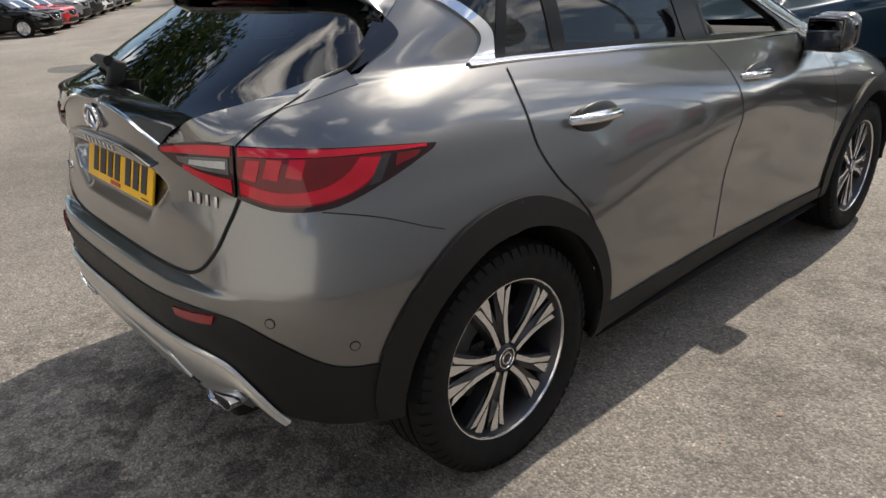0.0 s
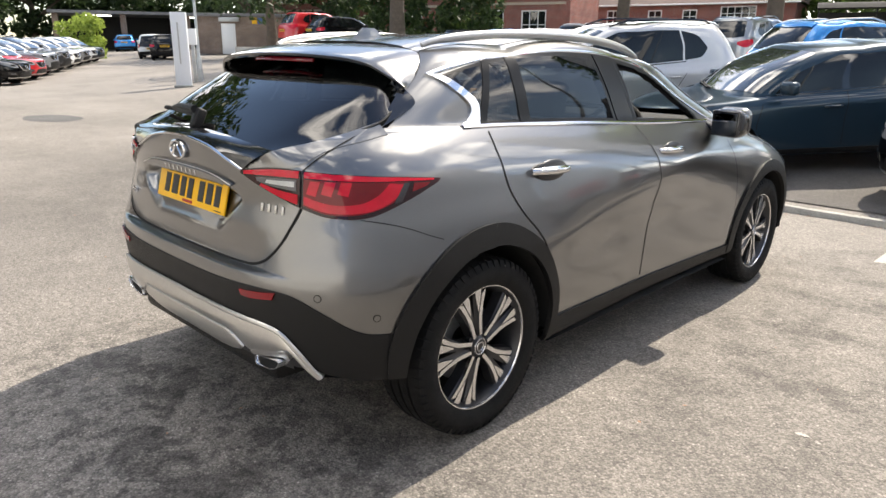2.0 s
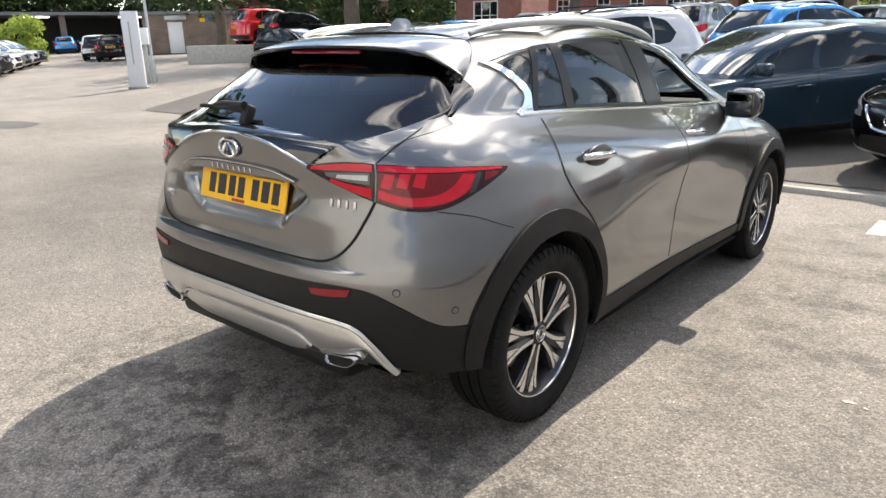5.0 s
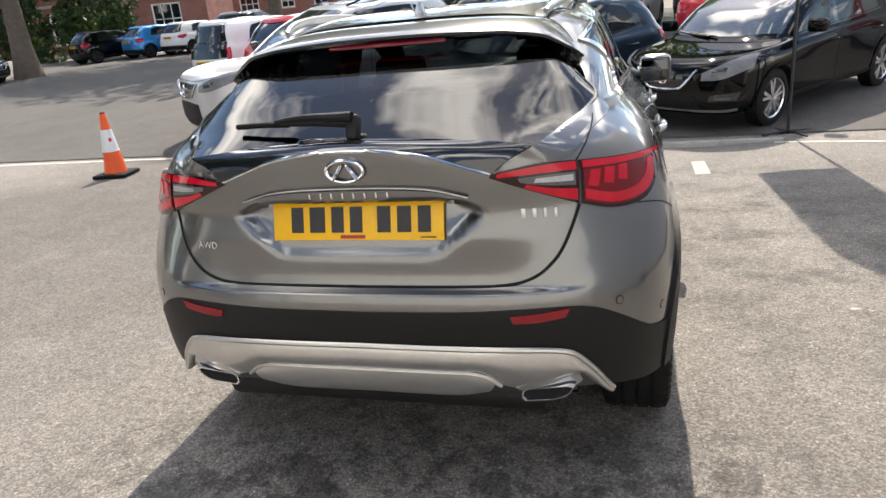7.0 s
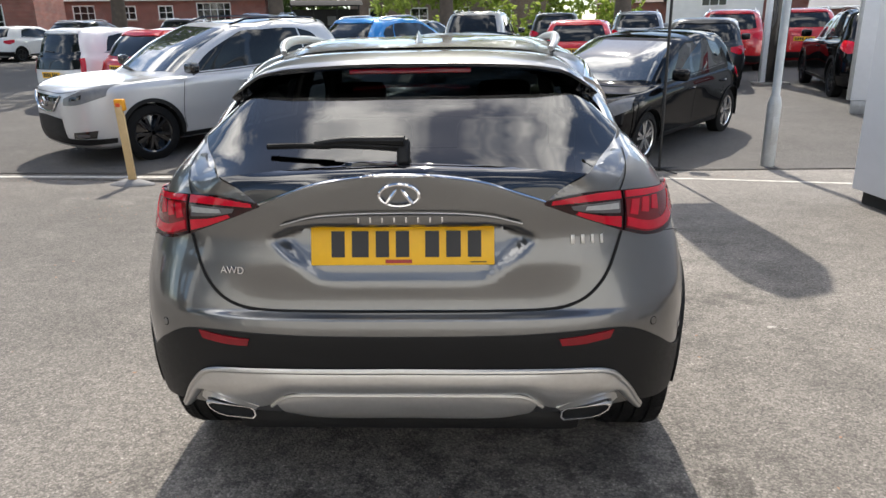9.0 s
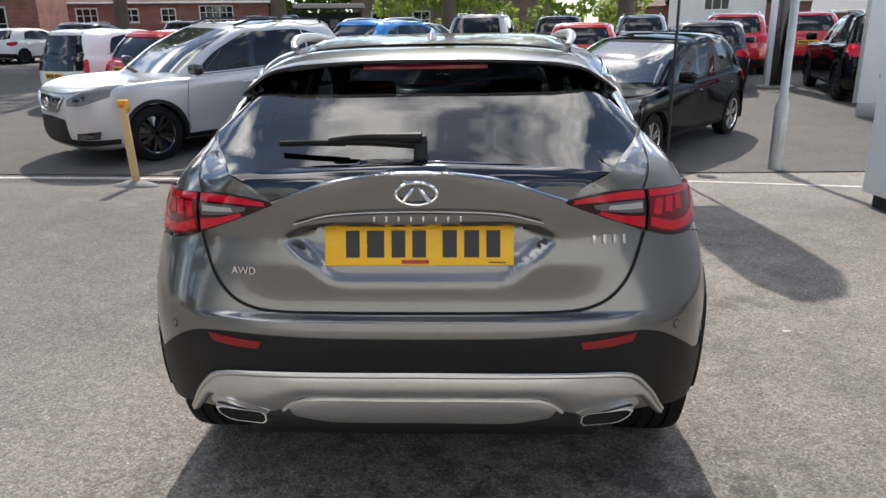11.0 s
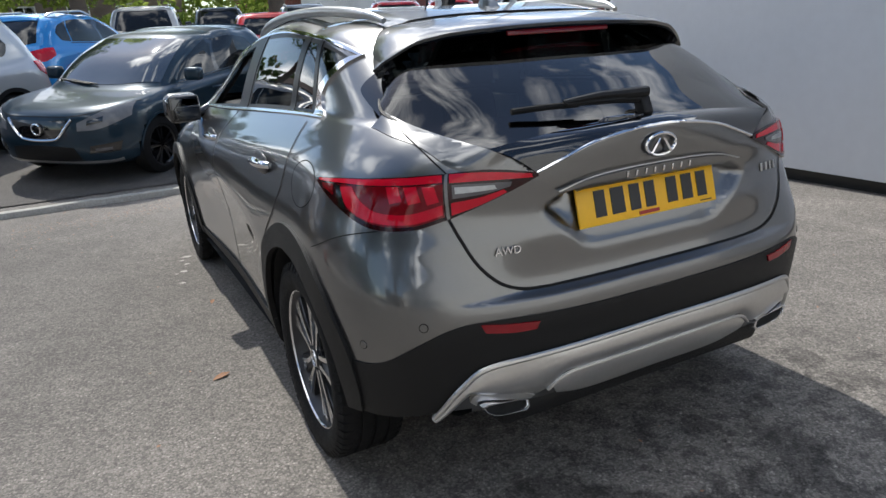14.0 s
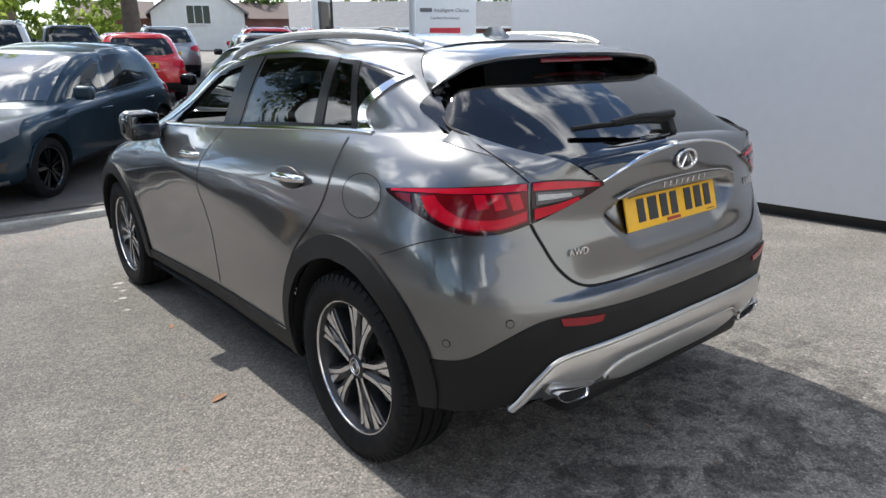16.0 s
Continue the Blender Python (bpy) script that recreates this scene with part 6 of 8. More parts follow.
def style_parts(style):
    """All parts of a kind of car: name, verts, faces, material, label, index of the parent part."""
    if style in CAR_DATA:
        return CAR_DATA[style]
    L, W, H, wb, fo, rt, belt, nose, tail, cowl = STYLES[style]
    s, h, out = style_shell(style), W / 2, []
    ro, yc = L - wb - fo, L - cowl
    roof_f = roof_front(style)
    tall_car = style in ("suv", "crossover")
    top = H - 0.115
    glass_z = belt + 0.05

    def put(name, vf, mat, label="", parent=None, angle=40):
        out.append((name, vf[0], vf[1], mat, label, parent, angle))
        return len(out) - 1

    def panel(name, low, high, mat, label="", off=0.004, thick=0.01, na=20, nb=8, parent=None):
        return put(name, s.plate(s.strip(low, high, na, nb), off, thick), mat, label, parent)

    put("body", s.skin((24, 64, 30), 6, (), [(y, rt, rt + 0.055) for y in (ro, ro + wb)]), "paint", "", None, 50)
    # glass
    rear_y = lambda z: 0.13 + tail * (z - belt) / (H - belt)
    panel("rear_window", both([(0, rear_y(glass_z + 0.02), glass_z + 0.02), (h * 0.45, rear_y(glass_z) + 0.03, glass_z + 0.02), (h * 0.72, rear_y(glass_z) + 0.14, glass_z + 0.05)]), both([(0, rear_y(top), top), (h * 0.40, rear_y(top) + 0.02, top), (h * 0.60, rear_y(top) + 0.10, top - 0.01)]), "glass_far", "dark rear window", na=28)
    if style == "city":
        panel("tailgate_glass", both([(0, 0.07, belt - 0.24), (h * 0.5, 0.09, belt - 0.24), (h * 0.82, 0.16, belt - 0.22)]), both([(0, rear_y(glass_z + 0.03), glass_z + 0.03), (h * 0.45, rear_y(glass_z) + 0.03, glass_z + 0.03), (h * 0.76, rear_y(glass_z) + 0.12, glass_z + 0.05)]), "glass_far", "black glass tailgate", 0.006, 0.01, 24, 8)
    panel("windscreen", both([(0, yc - 0.02, belt + 0.0), (h * 0.45, yc - 0.05, belt + 0.004), (h * 0.82, yc - 0.20, belt + 0.02)]), both([(0, roof_f + 0.05, top + 0.018), (h * 0.42, roof_f + 0.03, top + 0.014), (h * 0.68, roof_f - 0.05, top - 0.002)]), "glass_screen", "windscreen reflecting the sky", na=28, nb=12)
    if style == "suv":
        panel("sunroof", both([(0, roof_f - 0.16, H - 0.03), (h * 0.48, roof_f - 0.22, H - 0.04)]), both([(0, roof_f - 1.3, H), (h * 0.50, roof_f - 1.3, H - 0.02)]), "glass_far", "dark glass roof", 0.004, 0.006, 12, 10)
    y_mid = ro + wb * (0.42 if tall_car else 0.48)
    for sgn in (1, -1):
        m = (lambda p: list(p)) if sgn > 0 else flip
        g1 = yc - 0.42
        y_end = ro + 0.20
        panel("rear_side_window", m([(h * 0.91, y_end, glass_z + 0.035), (h * 0.92, (y_end + y_mid) / 2, glass_z + 0.005), (h * 0.92, y_mid - 0.05, glass_z - 0.015)]), m([(h * 0.79, y_end + (0.06 if tall_car else 0.16), top - (0.015 if tall_car else 0.06)), (h * 0.79, (y_end + y_mid) / 2 + 0.05, top - 0.005), (h * 0.80, y_mid - 0.06, top)]), "glass_far", "dark side window", nb=10)
        if tall_car:
            panel("rear_quarter_window", m([(h * 0.90, ro - 0.22 + tail * 0.2, glass_z + 0.13), (h * 0.90, ro - 0.06, glass_z + 0.07), (h * 0.91, y_end - 0.03, glass_z + 0.04)]), m([(h * 0.84, ro - 0.26 + tail * 0.2, glass_z + 0.20), (h * 0.80, ro - 0.02, top - 0.09), (h * 0.79, y_end + 0.03, top - 0.02)]), "glass_far", "dark rear quarter window", na=12)
        panel("front_side_window", m([(h * 0.92, y_mid + 0.04, glass_z - 0.018), (h * 0.91, (y_mid + g1) / 2, glass_z - 0.03), (h * 0.90, g1, glass_z - 0.04)]), m([(h * 0.80, y_mid + 0.03, top), (h * 0.80, max(roof_f - 0.22, y_mid + 0.10), top - 0.03), (h * 0.86, (roof_f + g1) / 2, (top + glass_z) / 2 - 0.02), (h * 0.90, g1 - 0.03, glass_z - 0.015)]), "glass_far", "dark side window", nb=10)
        panel("door_pillar", m([(h * 0.92, y_mid - 0.05, glass_z - 0.015), (h * 0.92, y_mid + 0.04, glass_z - 0.018)]), m([(h * 0.80, y_mid - 0.06, top), (h * 0.80, y_mid + 0.03, top)]), "gloss_black", "", 0.003, 0.006, 3, 10)
        put("window_sill", s.trim(m([(h * 0.93, y_end - 0.05, glass_z + 0.02), (h * 0.93, (y_end + y_mid) / 2, glass_z - 0.012), (h * 0.93, y_mid, glass_z - 0.032), (h * 0.92, g1, glass_z - 0.055)]), 0.014, 0.004, 24, 0.002), "gloss_black")
        put("shut_line", s.trim(m([(h, y_mid, 0.34), (h, y_mid + 0.01, 0.6), (h * 0.97, y_mid, belt - 0.08), (h * 0.9, y_mid - 0.01, belt + 0.02)]), 0.008, 0.001, 20, 0.003, 2), "gap")
        put("shut_line", s.trim(m([(h, yc - 0.22, 0.36), (h, yc - 0.20, 0.6), (h * 0.97, yc - 0.26, belt - 0.10)]), 0.008, 0.001, 16, 0.003, 2), "gap")
        put("shut_line", s.trim(m([(h, ro + rt + 0.12, 0.36), (h, ro + rt + 0.03, 0.6), (h * 0.97, ro + 0.16, belt - 0.10)]), 0.008, 0.001, 16, 0.003, 2), "gap")
        for hy in (y_end + 0.12, y_mid + 0.16):
            c = s.lift(*s.find([(sgn * h, hy, belt - 0.15)]).T, [0.022])[0]
            v, f = tube(smooth_line([c + (-sgn * 0.03, -0.10, 0), c + (0, -0.06, 0.004), c + (0, 0.06, 0.004), c + (-sgn * 0.03, 0.10, 0)], 8), 0.014, 6)
            put("door_handle", (v, f), "paint")
        # lamps
        if style in ("suv", "crossover"):
            lo = [(h * 0.62, 0.12, belt - 0.13), (h * 0.86, 0.22, belt - 0.20), (h * 0.965, 0.44, belt - 0.11)]
            hi = [(h * 0.62, 0.12, belt - 0.05), (h * 0.86, 0.22, belt + 0.05), (h * 0.925, 0.47, belt + 0.02)]
        elif style == "city":
            lo = [(h * 0.84, 0.15, belt - 0.30), (h * 0.93, 0.22, belt - 0.30)]
            hi = [(h * 0.84, 0.15, belt + 0.02), (h * 0.91, 0.24, belt + 0.02)]
        else:
            lo = [(h * 0.66, 0.12, belt - 0.14), (h * 0.86, 0.22, belt - 0.20), (h * 0.965, 0.42, belt - 0.12)]
            hi = [(h * 0.66, 0.12, belt - 0.05), (h * 0.84, 0.20, belt - 0.01), (h * 0.945, 0.44, belt - 0.01)]
        panel("tail_lamp", m(lo), m(hi), "lamp_red", "red tail lamp", 0.012, 0.02, 14, 6)
        fl = nose - 0.035
        head = panel("head_lamp", m([(h * 0.50, L - 0.06, fl - 0.12), (h * 0.72, L - 0.16, fl - 0.105), (h * 0.93, L - 0.42, fl - 0.01)]), m([(h * 0.50, L - 0.08, fl - 0.045), (h * 0.70, L - 0.20, fl + 0.035), (h * 0.90, L - 0.56, fl + 0.095)]), "lamp_clear", "clear head lamp", 0.008, 0.015, 16, 6)
        panel("lamp_core", m([(h * 0.60, L - 0.10, fl - 0.07), (h * 0.74, L - 0.19, fl - 0.045)]), m([(h * 0.60, L - 0.12, fl - 0.03), (h * 0.74, L - 0.21, fl + 0.005)]), "gloss_black", "", 0.011, 0.004, 6, 3, head)
        fog = panel("fog_lamp_recess", m([(h * 0.60, L - 0.06, 0.36), (h * 0.86, L - 0.25, 0.37)]), m([(h * 0.62, L - 0.06, 0.44), (h * 0.88, L - 0.28, 0.47)]), "gloss_black", "", 0.006, 0.01, 8, 4)
        panel("fog_lamp", m([(h * 0.66, L - 0.09, 0.385), (h * 0.80, L - 0.20, 0.39)]), m([(h * 0.66, L - 0.09, 0.415), (h * 0.80, L - 0.20, 0.42)]), "lamp_white", "", 0.010, 0.004, 6, 3, fog)
        # arch trims and mirrors
        for y in (ro, ro + wb):
            angles = np.linspace(-8, 188, 12)
            ring = lambda r: m([(h, y + r * math.cos(radians(a)), rt + r * math.sin(radians(a))) for a in angles])
            panel("wheel_arch", ring(rt + 0.035), ring(rt + (0.085 if style in ("suv", "crossover") else 0.058)), "clad" if style in ("suv", "crossover") else "paint", "", 0.012, 0.018, 36, 4)
            v, f = lathe([(h - 0.42, rt + 0.045), (h - 0.02, rt + 0.045)], 20, "x", (-15, 195))
            put("wheel_well", ([(a * sgn, b + y, c + rt) for a, b, c in v], f), "under")
        panel("sill_cladding", m([(h * 0.95, ro + rt + 0.05, 0.23), (h * 0.95, ro + wb - rt - 0.05, 0.23)]), m([(h * 0.97, ro + rt + 0.07, 0.31), (h * 0.97, ro + wb - rt - 0.07, 0.31)]), "clad", "", 0.008, 0.01, 12, 3)
        bm = bmesh.new()
        bmesh.ops.create_cube(bm, size=1.0, matrix=pose(sgn * (h + 0.085), L - fo - 0.57, belt + 0.075, 0, 0, -10 * sgn) @ Matrix.Diagonal((0.20, 0.13, 0.145, 1)))
        bmesh.ops.bevel(bm, geom=bm.edges[:], offset=0.05, segments=3, affect="EDGES", profile=0.6)
        put("door_mirror", ([v.co[:] for v in bm.verts], [[v.index for v in f.verts] for f in bm.faces]), "gloss_black" if style == "suv" else "paint")
        bm.free()
        if style in ("suv", "crossover"):
            rail = smooth_line(m([(h * 0.63, 0.30 + tail, H - 0.05), (h * 0.65, 0.5 + tail, H + 0.005), (h * 0.66, (ro + roof_f) / 2 + 0.2, H + 0.02), (h * 0.65, roof_f - 0.35, H), (h * 0.63, roof_f - 0.15, H - 0.055)]), 18)
            put("roof_rail", tube(rail, 0.017, 6), "gloss_black" if style == "suv" else "satin")
    # front: grille, lower intake, plate; rear: bumper insert, plate, wiper
    panel("grille", both([(0, L, nose - 0.25), (h * 0.18, L - 0.01, nose - 0.245), (h * 0.29, L - 0.03, nose - 0.22)]), both([(0, L - 0.02, nose - 0.05), (h * 0.25, L - 0.03, nose - 0.05), (h * 0.46, L - 0.07, nose - 0.055)]), "gloss_black", "black grille", 0.006, 0.01)
    put("grille_trim", s.trim([(-h * 0.44, L - 0.07, nose - 0.045), (-h * 0.36, L - 0.05, nose - 0.13), (-h * 0.27, L - 0.02, nose - 0.215), (-h * 0.20, L - 0.01, nose - 0.24), (0, L, nose - 0.25), (h * 0.20, L - 0.01, nose - 0.24), (h * 0.27, L - 0.02, nose - 0.215), (h * 0.36, L - 0.05, nose - 0.13), (h * 0.44, L - 0.07, nose - 0.045)], 0.030, 0.014, 48, 0.006), "chrome", "chrome grille surround")
    put("bonnet_edge", s.trim(both([(0, L - 0.05, nose - 0.022), (h * 0.45, L - 0.09, nose - 0.02), (h * 0.75, L - 0.26, nose + 0.03), (h * 0.93, L - 0.62, nose + 0.085)]), 0.008, 0.001, 40, 0.003, 2), "gap")
    disc = lathe([(0.0, 0.062), (0.012, 0.062), (0.016, 0.050), (0.010, 0.046)], 24, "z")
    tilt = Matrix.Rotation(radians(-90), 3, "X")
    put("emblem", ([tuple(tilt @ Vector(p) + Vector((0, L + 0.008, nose - 0.135))) for p in disc[0]], disc[1]), "chrome", "round chrome emblem")
    panel("lower_intake", both([(0, L, 0.26), (h * 0.5, L - 0.05, 0.27)]), both([(0, L, nose - 0.30), (h * 0.42, L - 0.04, nose - 0.32)]), "clad", "black lower intake", 0.005, 0.01)
    panel("front_lip", both([(0, L, 0.205), (h * 0.5, L - 0.07, 0.21), (h * 0.85, L - 0.30, 0.24)]), both([(0, L, 0.255), (h * 0.5, L - 0.05, 0.26), (h * 0.86, L - 0.28, 0.28)]), "satin" if style in ("suv", "hatch") else "clad", "", 0.008, 0.012)
    if tall_car:
        panel("front_cladding", both([(0, L, 0.262), (h * 0.5, L - 0.06, 0.268), (h * 0.86, L - 0.28, 0.285), (h * 0.97, L - 0.46, 0.29)]), both([(0, L, 0.36), (h * 0.45, L - 0.04, 0.36), (h * 0.84, L - 0.22, 0.355), (h * 0.98, L - 0.46, 0.36)]), "clad", "black lower front bumper", 0.007, 0.012, 36, 5)
    panel("bumper_insert", both([(0, 0.09, 0.27), (h * 0.6, 0.15, 0.27), (h * 0.92, 0.40, 0.28)]), both([(0, 0.03, 0.45), (h * 0.6, 0.09, 0.45), (h * 0.94, 0.36, 0.44)]), "clad", "black lower rear bumper", 0.006, 0.01, 24)
    for name, y, z, mat, sgn in (("rear_plate", 0.0, 0.80 if style != "city" else 0.62, "plate_yellow", -1),):
        bm = bmesh.new()
        add_box(bm, (0.52, 0.012, 0.111), pose(0, y + (0.02 if sgn < 0 and style != "city" else 0), z), 0.003, 1)
        k = put(name, ([v.co[:] for v in bm.verts], [[v.index for v in f.verts] for f in bm.faces]), mat, "number plate")
        bm.free()
        for b in range(7):
            bm = bmesh.new()
            add_box(bm, (0.040, 0.003, 0.072), pose(-0.20 + b * 0.058 + (0.03 if b > 3 else 0), y + sgn * 0.0075 + (0.02 if sgn < 0 and style != "city" else 0), z))
            put("plate_bar", ([v.co[:] for v in bm.verts], [[v.index for v in f.verts] for f in bm.faces]), "ink", "", k)
            bm.free()
    for sgn in (-1, 1):
        v, f = tube(smooth_line([(sgn * 0.05 + 0.0, yc + 0.01, belt + 0.012), (sgn * 0.05 + 0.3, yc - 0.05, belt + 0.035), (sgn * 0.05 + 0.5, yc - 0.12, belt + 0.05)], 6), 0.010, 5)
        put("wiper", (v, f), "clad")
    v, f = tube([(0, rear_y(glass_z + 0.05) - 0.015, glass_z + 0.04), (-0.16, rear_y(glass_z + 0.05) - 0.01, glass_z + 0.05), (-0.30, rear_y(glass_z + 0.05) + 0.005, glass_z + 0.045)], 0.011, 5)
    put("rear_wiper", (v, f), "clad")
    panel("spoiler", both([(0, rear_y(top) - 0.02, top + 0.015), (h * 0.6, rear_y(top) + 0.06, top + 0.01)]), both([(0, rear_y(top) + 0.20, H - 0.03), (h * 0.55, rear_y(top) + 0.22, H - 0.045)]), "paint", "", 0.022, 0.035, 20, 5)
    verts = [(x, y, 0.25) for y in (0.2, L - 0.25) for x in (-h * 0.8, h * 0.8)]
    put("underbody", (verts, [(0, 1, 3, 2)]), "under")
    CAR_DATA[style] = out
    return out


def far_wheel(style_rim, rt):
    """A light wheel for cars further off, in three parts."""
    key = (style_rim, rt)
    if key in WHEEL_MESHES:
        return WHEEL_MESHES[key]
    rim, h = rt * 0.68, 0.10
    tyre = lathe([(-h, rim - 0.02), (-h, rim + 0.02), (-h * 0.95, rt - 0.03), (-h * 0.75, rt), (h * 0.75, rt), (h * 0.95, rt - 0.03), (h, rim + 0.02), (h * 0.85, rim)], 36)
    verts, faces = [list(a) for a in lathe([(h * 0.2, 0.02), (-h * 0.1, rim * 0.9), (h * 0.8, rim - 0.012), (h * 0.88, rim + 0.004)], 36)]
    for k in range(5):
        for e in (-1, 1):
            leg = [polar(0.03, 72 * k + e * 4 - 30), polar(rim - 0.012, 72 * k + e * 11 - 5), polar(rim - 0.012, 72 * k + e * 11 + 5), polar(0.03, 72 * k + e * 4 + 30)]
            v, f = prism(leg, h * 0.2, h * 0.75, 0.1)
            base = len(verts)
            verts += v
            faces += [tuple(i + base for i in q) for q in f]
    made = []
    for name, (v, f), mat in (("tyre", tyre, "rubber"), ("rim", (verts, faces), style_rim)):
        me = bpy.data.meshes.new(name)
        me.from_pydata([tuple(map(float, p)) for p in v], [], [tuple(q) for q in f])
        me.materials.append(M[mat])
        me.polygons.foreach_set("use_smooth", [True] * len(me.polygons))
        me.set_sharp_from_angle(angle=radians(35))
        made.append(me)
    WHEEL_MESHES[key] = made
    return made


def parked_car(style, paint, x, y, turn, label, rim="alloy_dark", anchor="rear", z=None, group="parked cars"):
    """A parked car. anchor: which of its places lies at x, y: the middle of its rear or front, or its front left hub."""
    L, W, H, wb, fo, rt = STYLES[style][:6]
    local = {"rear": (0, 0), "front": (0, L), "hub": (-W / 2, L - fo)}[anchor]
    c, s_ = math.cos(radians(turn)), math.sin(radians(turn))
    bx, by = x - (c * local[0] - s_ * local[1]), y - (s_ * local[0] + c * local[1])
    mx, my = bx - s_ * L / 2, by + c * L / 2
    e = 1.2
    gx, gy = (height(mx + e, my) - height(mx - e, my)) / (2 * e), (height(mx, my + e) - height(mx, my - e)) / (2 * e)
    if z is not None:
        gx = gy = 0.0
    zg = height(mx, my) if z is None else z
    along, across = gx * -s_ + gy * c, gx * c + gy * s_
    m = Matrix.Translation((mx, my, zg)) @ Matrix.Rotation(radians(turn), 4, "Z") @ Matrix.Rotation(math.atan(along), 4, "X") @ Matrix.Rotation(-math.atan(across), 4, "Y") @ Matrix.Translation((0, -L / 2, 0))
    car = thing("car", m, label, "car", group)
    made = []
    for n, (name, v, f, mat, tag, parent, angle) in enumerate(style_parts(style)):
        key = (style, n, paint if mat == "paint" else mat)
        if key not in CAR_MESHES:
            me = bpy.data.meshes.new(name)
            me.from_pydata([tuple(map(float, p)) for p in v], [], [tuple(map(int, q)) for q in f])
            me.materials.append(M[paint if mat == "paint" else mat])
            me.polygons.foreach_set("use_smooth", [True] * len(me.polygons))
            me.set_sharp_from_angle(angle=radians(angle))
            CAR_MESHES[key] = me
        ob = new(name, CAR_MESHES[key])
        ob.parent = car if parent is None else made[parent]
        if tag:
            tagged(ob, tag)
        made.append(ob)
    ro = L - wb - fo
    for sgn in (1, -1):
        for yy in (ro, ro + wb):
            wheel = new("wheel")
            wheel.parent = car
            wheel.location = (sgn * (W / 2 - 0.125), yy, rt)
            wheel.rotation_euler = (0.3 * sgn + yy, 0, 0 if sgn > 0 else math.pi)
            for me in far_wheel(rim, rt):
                new(me.name, me).parent = wheel
    return car


# first row, facing the grey car
parked_car("suv", "paint_silver", -3.88, 7.05, 140.0, "silver sport utility car with black wheels and roof rails", "gloss_black", anchor="hub")
parked_car("hatch", "paint_navy", -0.66, 6.86, 137.0, "slate blue hatchback with black wheels behind the kerb", "gloss_black", anchor="hub")
parked_car("hatch", "paint_black", 2.32, 6.66, 140.0, "glossy black hatchback with two-tone wheels behind the kerb", "alloy", anchor="hub")
# second row and beyond
parked_car("crossover", "paint_blue", -2.6, 12.7, -34, "bright blue crossover seen from behind")
parked_car("city", "paint_white", -7.9, 11.6, -25, "small white city car with a black tailgate glass")
parked_car("hatch", "paint_red", -6.0, 10.5, -28, "red hatchback parked beside the white city car")
parked_car("crossover", "paint_darkgrey", -11.6, 26.0, -6, "dark grey crossover in a far row")
parked_car("suv", "paint_midgrey", -6.4, 19.6, -8, "pale grey sport utility car in the second row")
parked_car("hatch", "paint_white", -19.6, 26.9, -14, "white hatchback in the far row by the houses")
parked_car("crossover", "paint_darkgrey", -14.6, 23.3, -10, "dark crossover in the far row by the houses")
parked_car("hatch", "paint_blue", -21.6, 26.6, -22, "blue hatchback in the far row by the houses")
parked_car("hatch", "paint_black", -24.0, 25.9, -22, "black hatchback in the far row by the houses")
parked_car("hatch", "paint_midgrey", -2.6, 24.0, -30, "beige grey hatchback in a far row")
parked_car("suv", "paint_beige", 0.2, 17.0, -10, "pale beige sport utility car beside the blue one")
parked_car("crossover", "paint_darkgrey", 3.0, 22.2, -8, "dark grey crossover in a far row")
parked_car("hatch", "paint_red", 2.55, 14.2, -10, "red hatchback parked beyond the slate blue one")
parked_car("crossover", "paint_midgrey", 5.5, 21.2, -12, "pale grey crossover in a far row")
parked_car("hatch", "paint_darkgrey", 4.95, 13.2, -18, "dark grey hatchback beyond the black one")
parked_car("crossover", "paint_red", 7.0, 17.4, -20, "red crossover in a far row")
parked_car("crossover", "paint_red", 9.4, 18.4, -20, "red crossover beside the dark totem")
parked_car("crossover", "paint_black", 7.65, 10.9, -14, "black crossover with its tail to the pale wall")
parked_car("hatch", "paint_black", -20.6, 18.6, -80, "black hatchback at the lane's edge", anchor="front")
# cars along the lane
row = [("paint_black", "hatch"), ("paint_red", "hatch"), ("paint_midgrey", "crossover"), ("paint_darkgrey", "crossover"), ("paint_white", "hatch"), ("paint_midgrey", "hatch"), ("paint_white", "hatch"), ("paint_navy", "hatch")]
for k, (paint, style) in enumerate(row):
    parked_car(style, paint, -25.6 - 2.05 * k, 6.6 + 1.13 * k, -40, {"paint_black": "black", "paint_red": "red", "paint_midgrey": "pale grey", "paint_darkgrey": "dark grey", "paint_white": "white", "paint_navy": "dark blue"}[paint] + " car in the row along the lane", "alloy", anchor="front")
parked_car("hatch", "paint_black", -38.2, 17.4, 62, "black hatchback standing in the lane", anchor="rear")
parked_car("city", "paint_white", -41.5, 18.0, 62, "small white car standing in the lane", anchor="rear")
parked_car("hatch", "paint_blue", -62.0, 24.5, 65, "blue hatchback in an open garage")


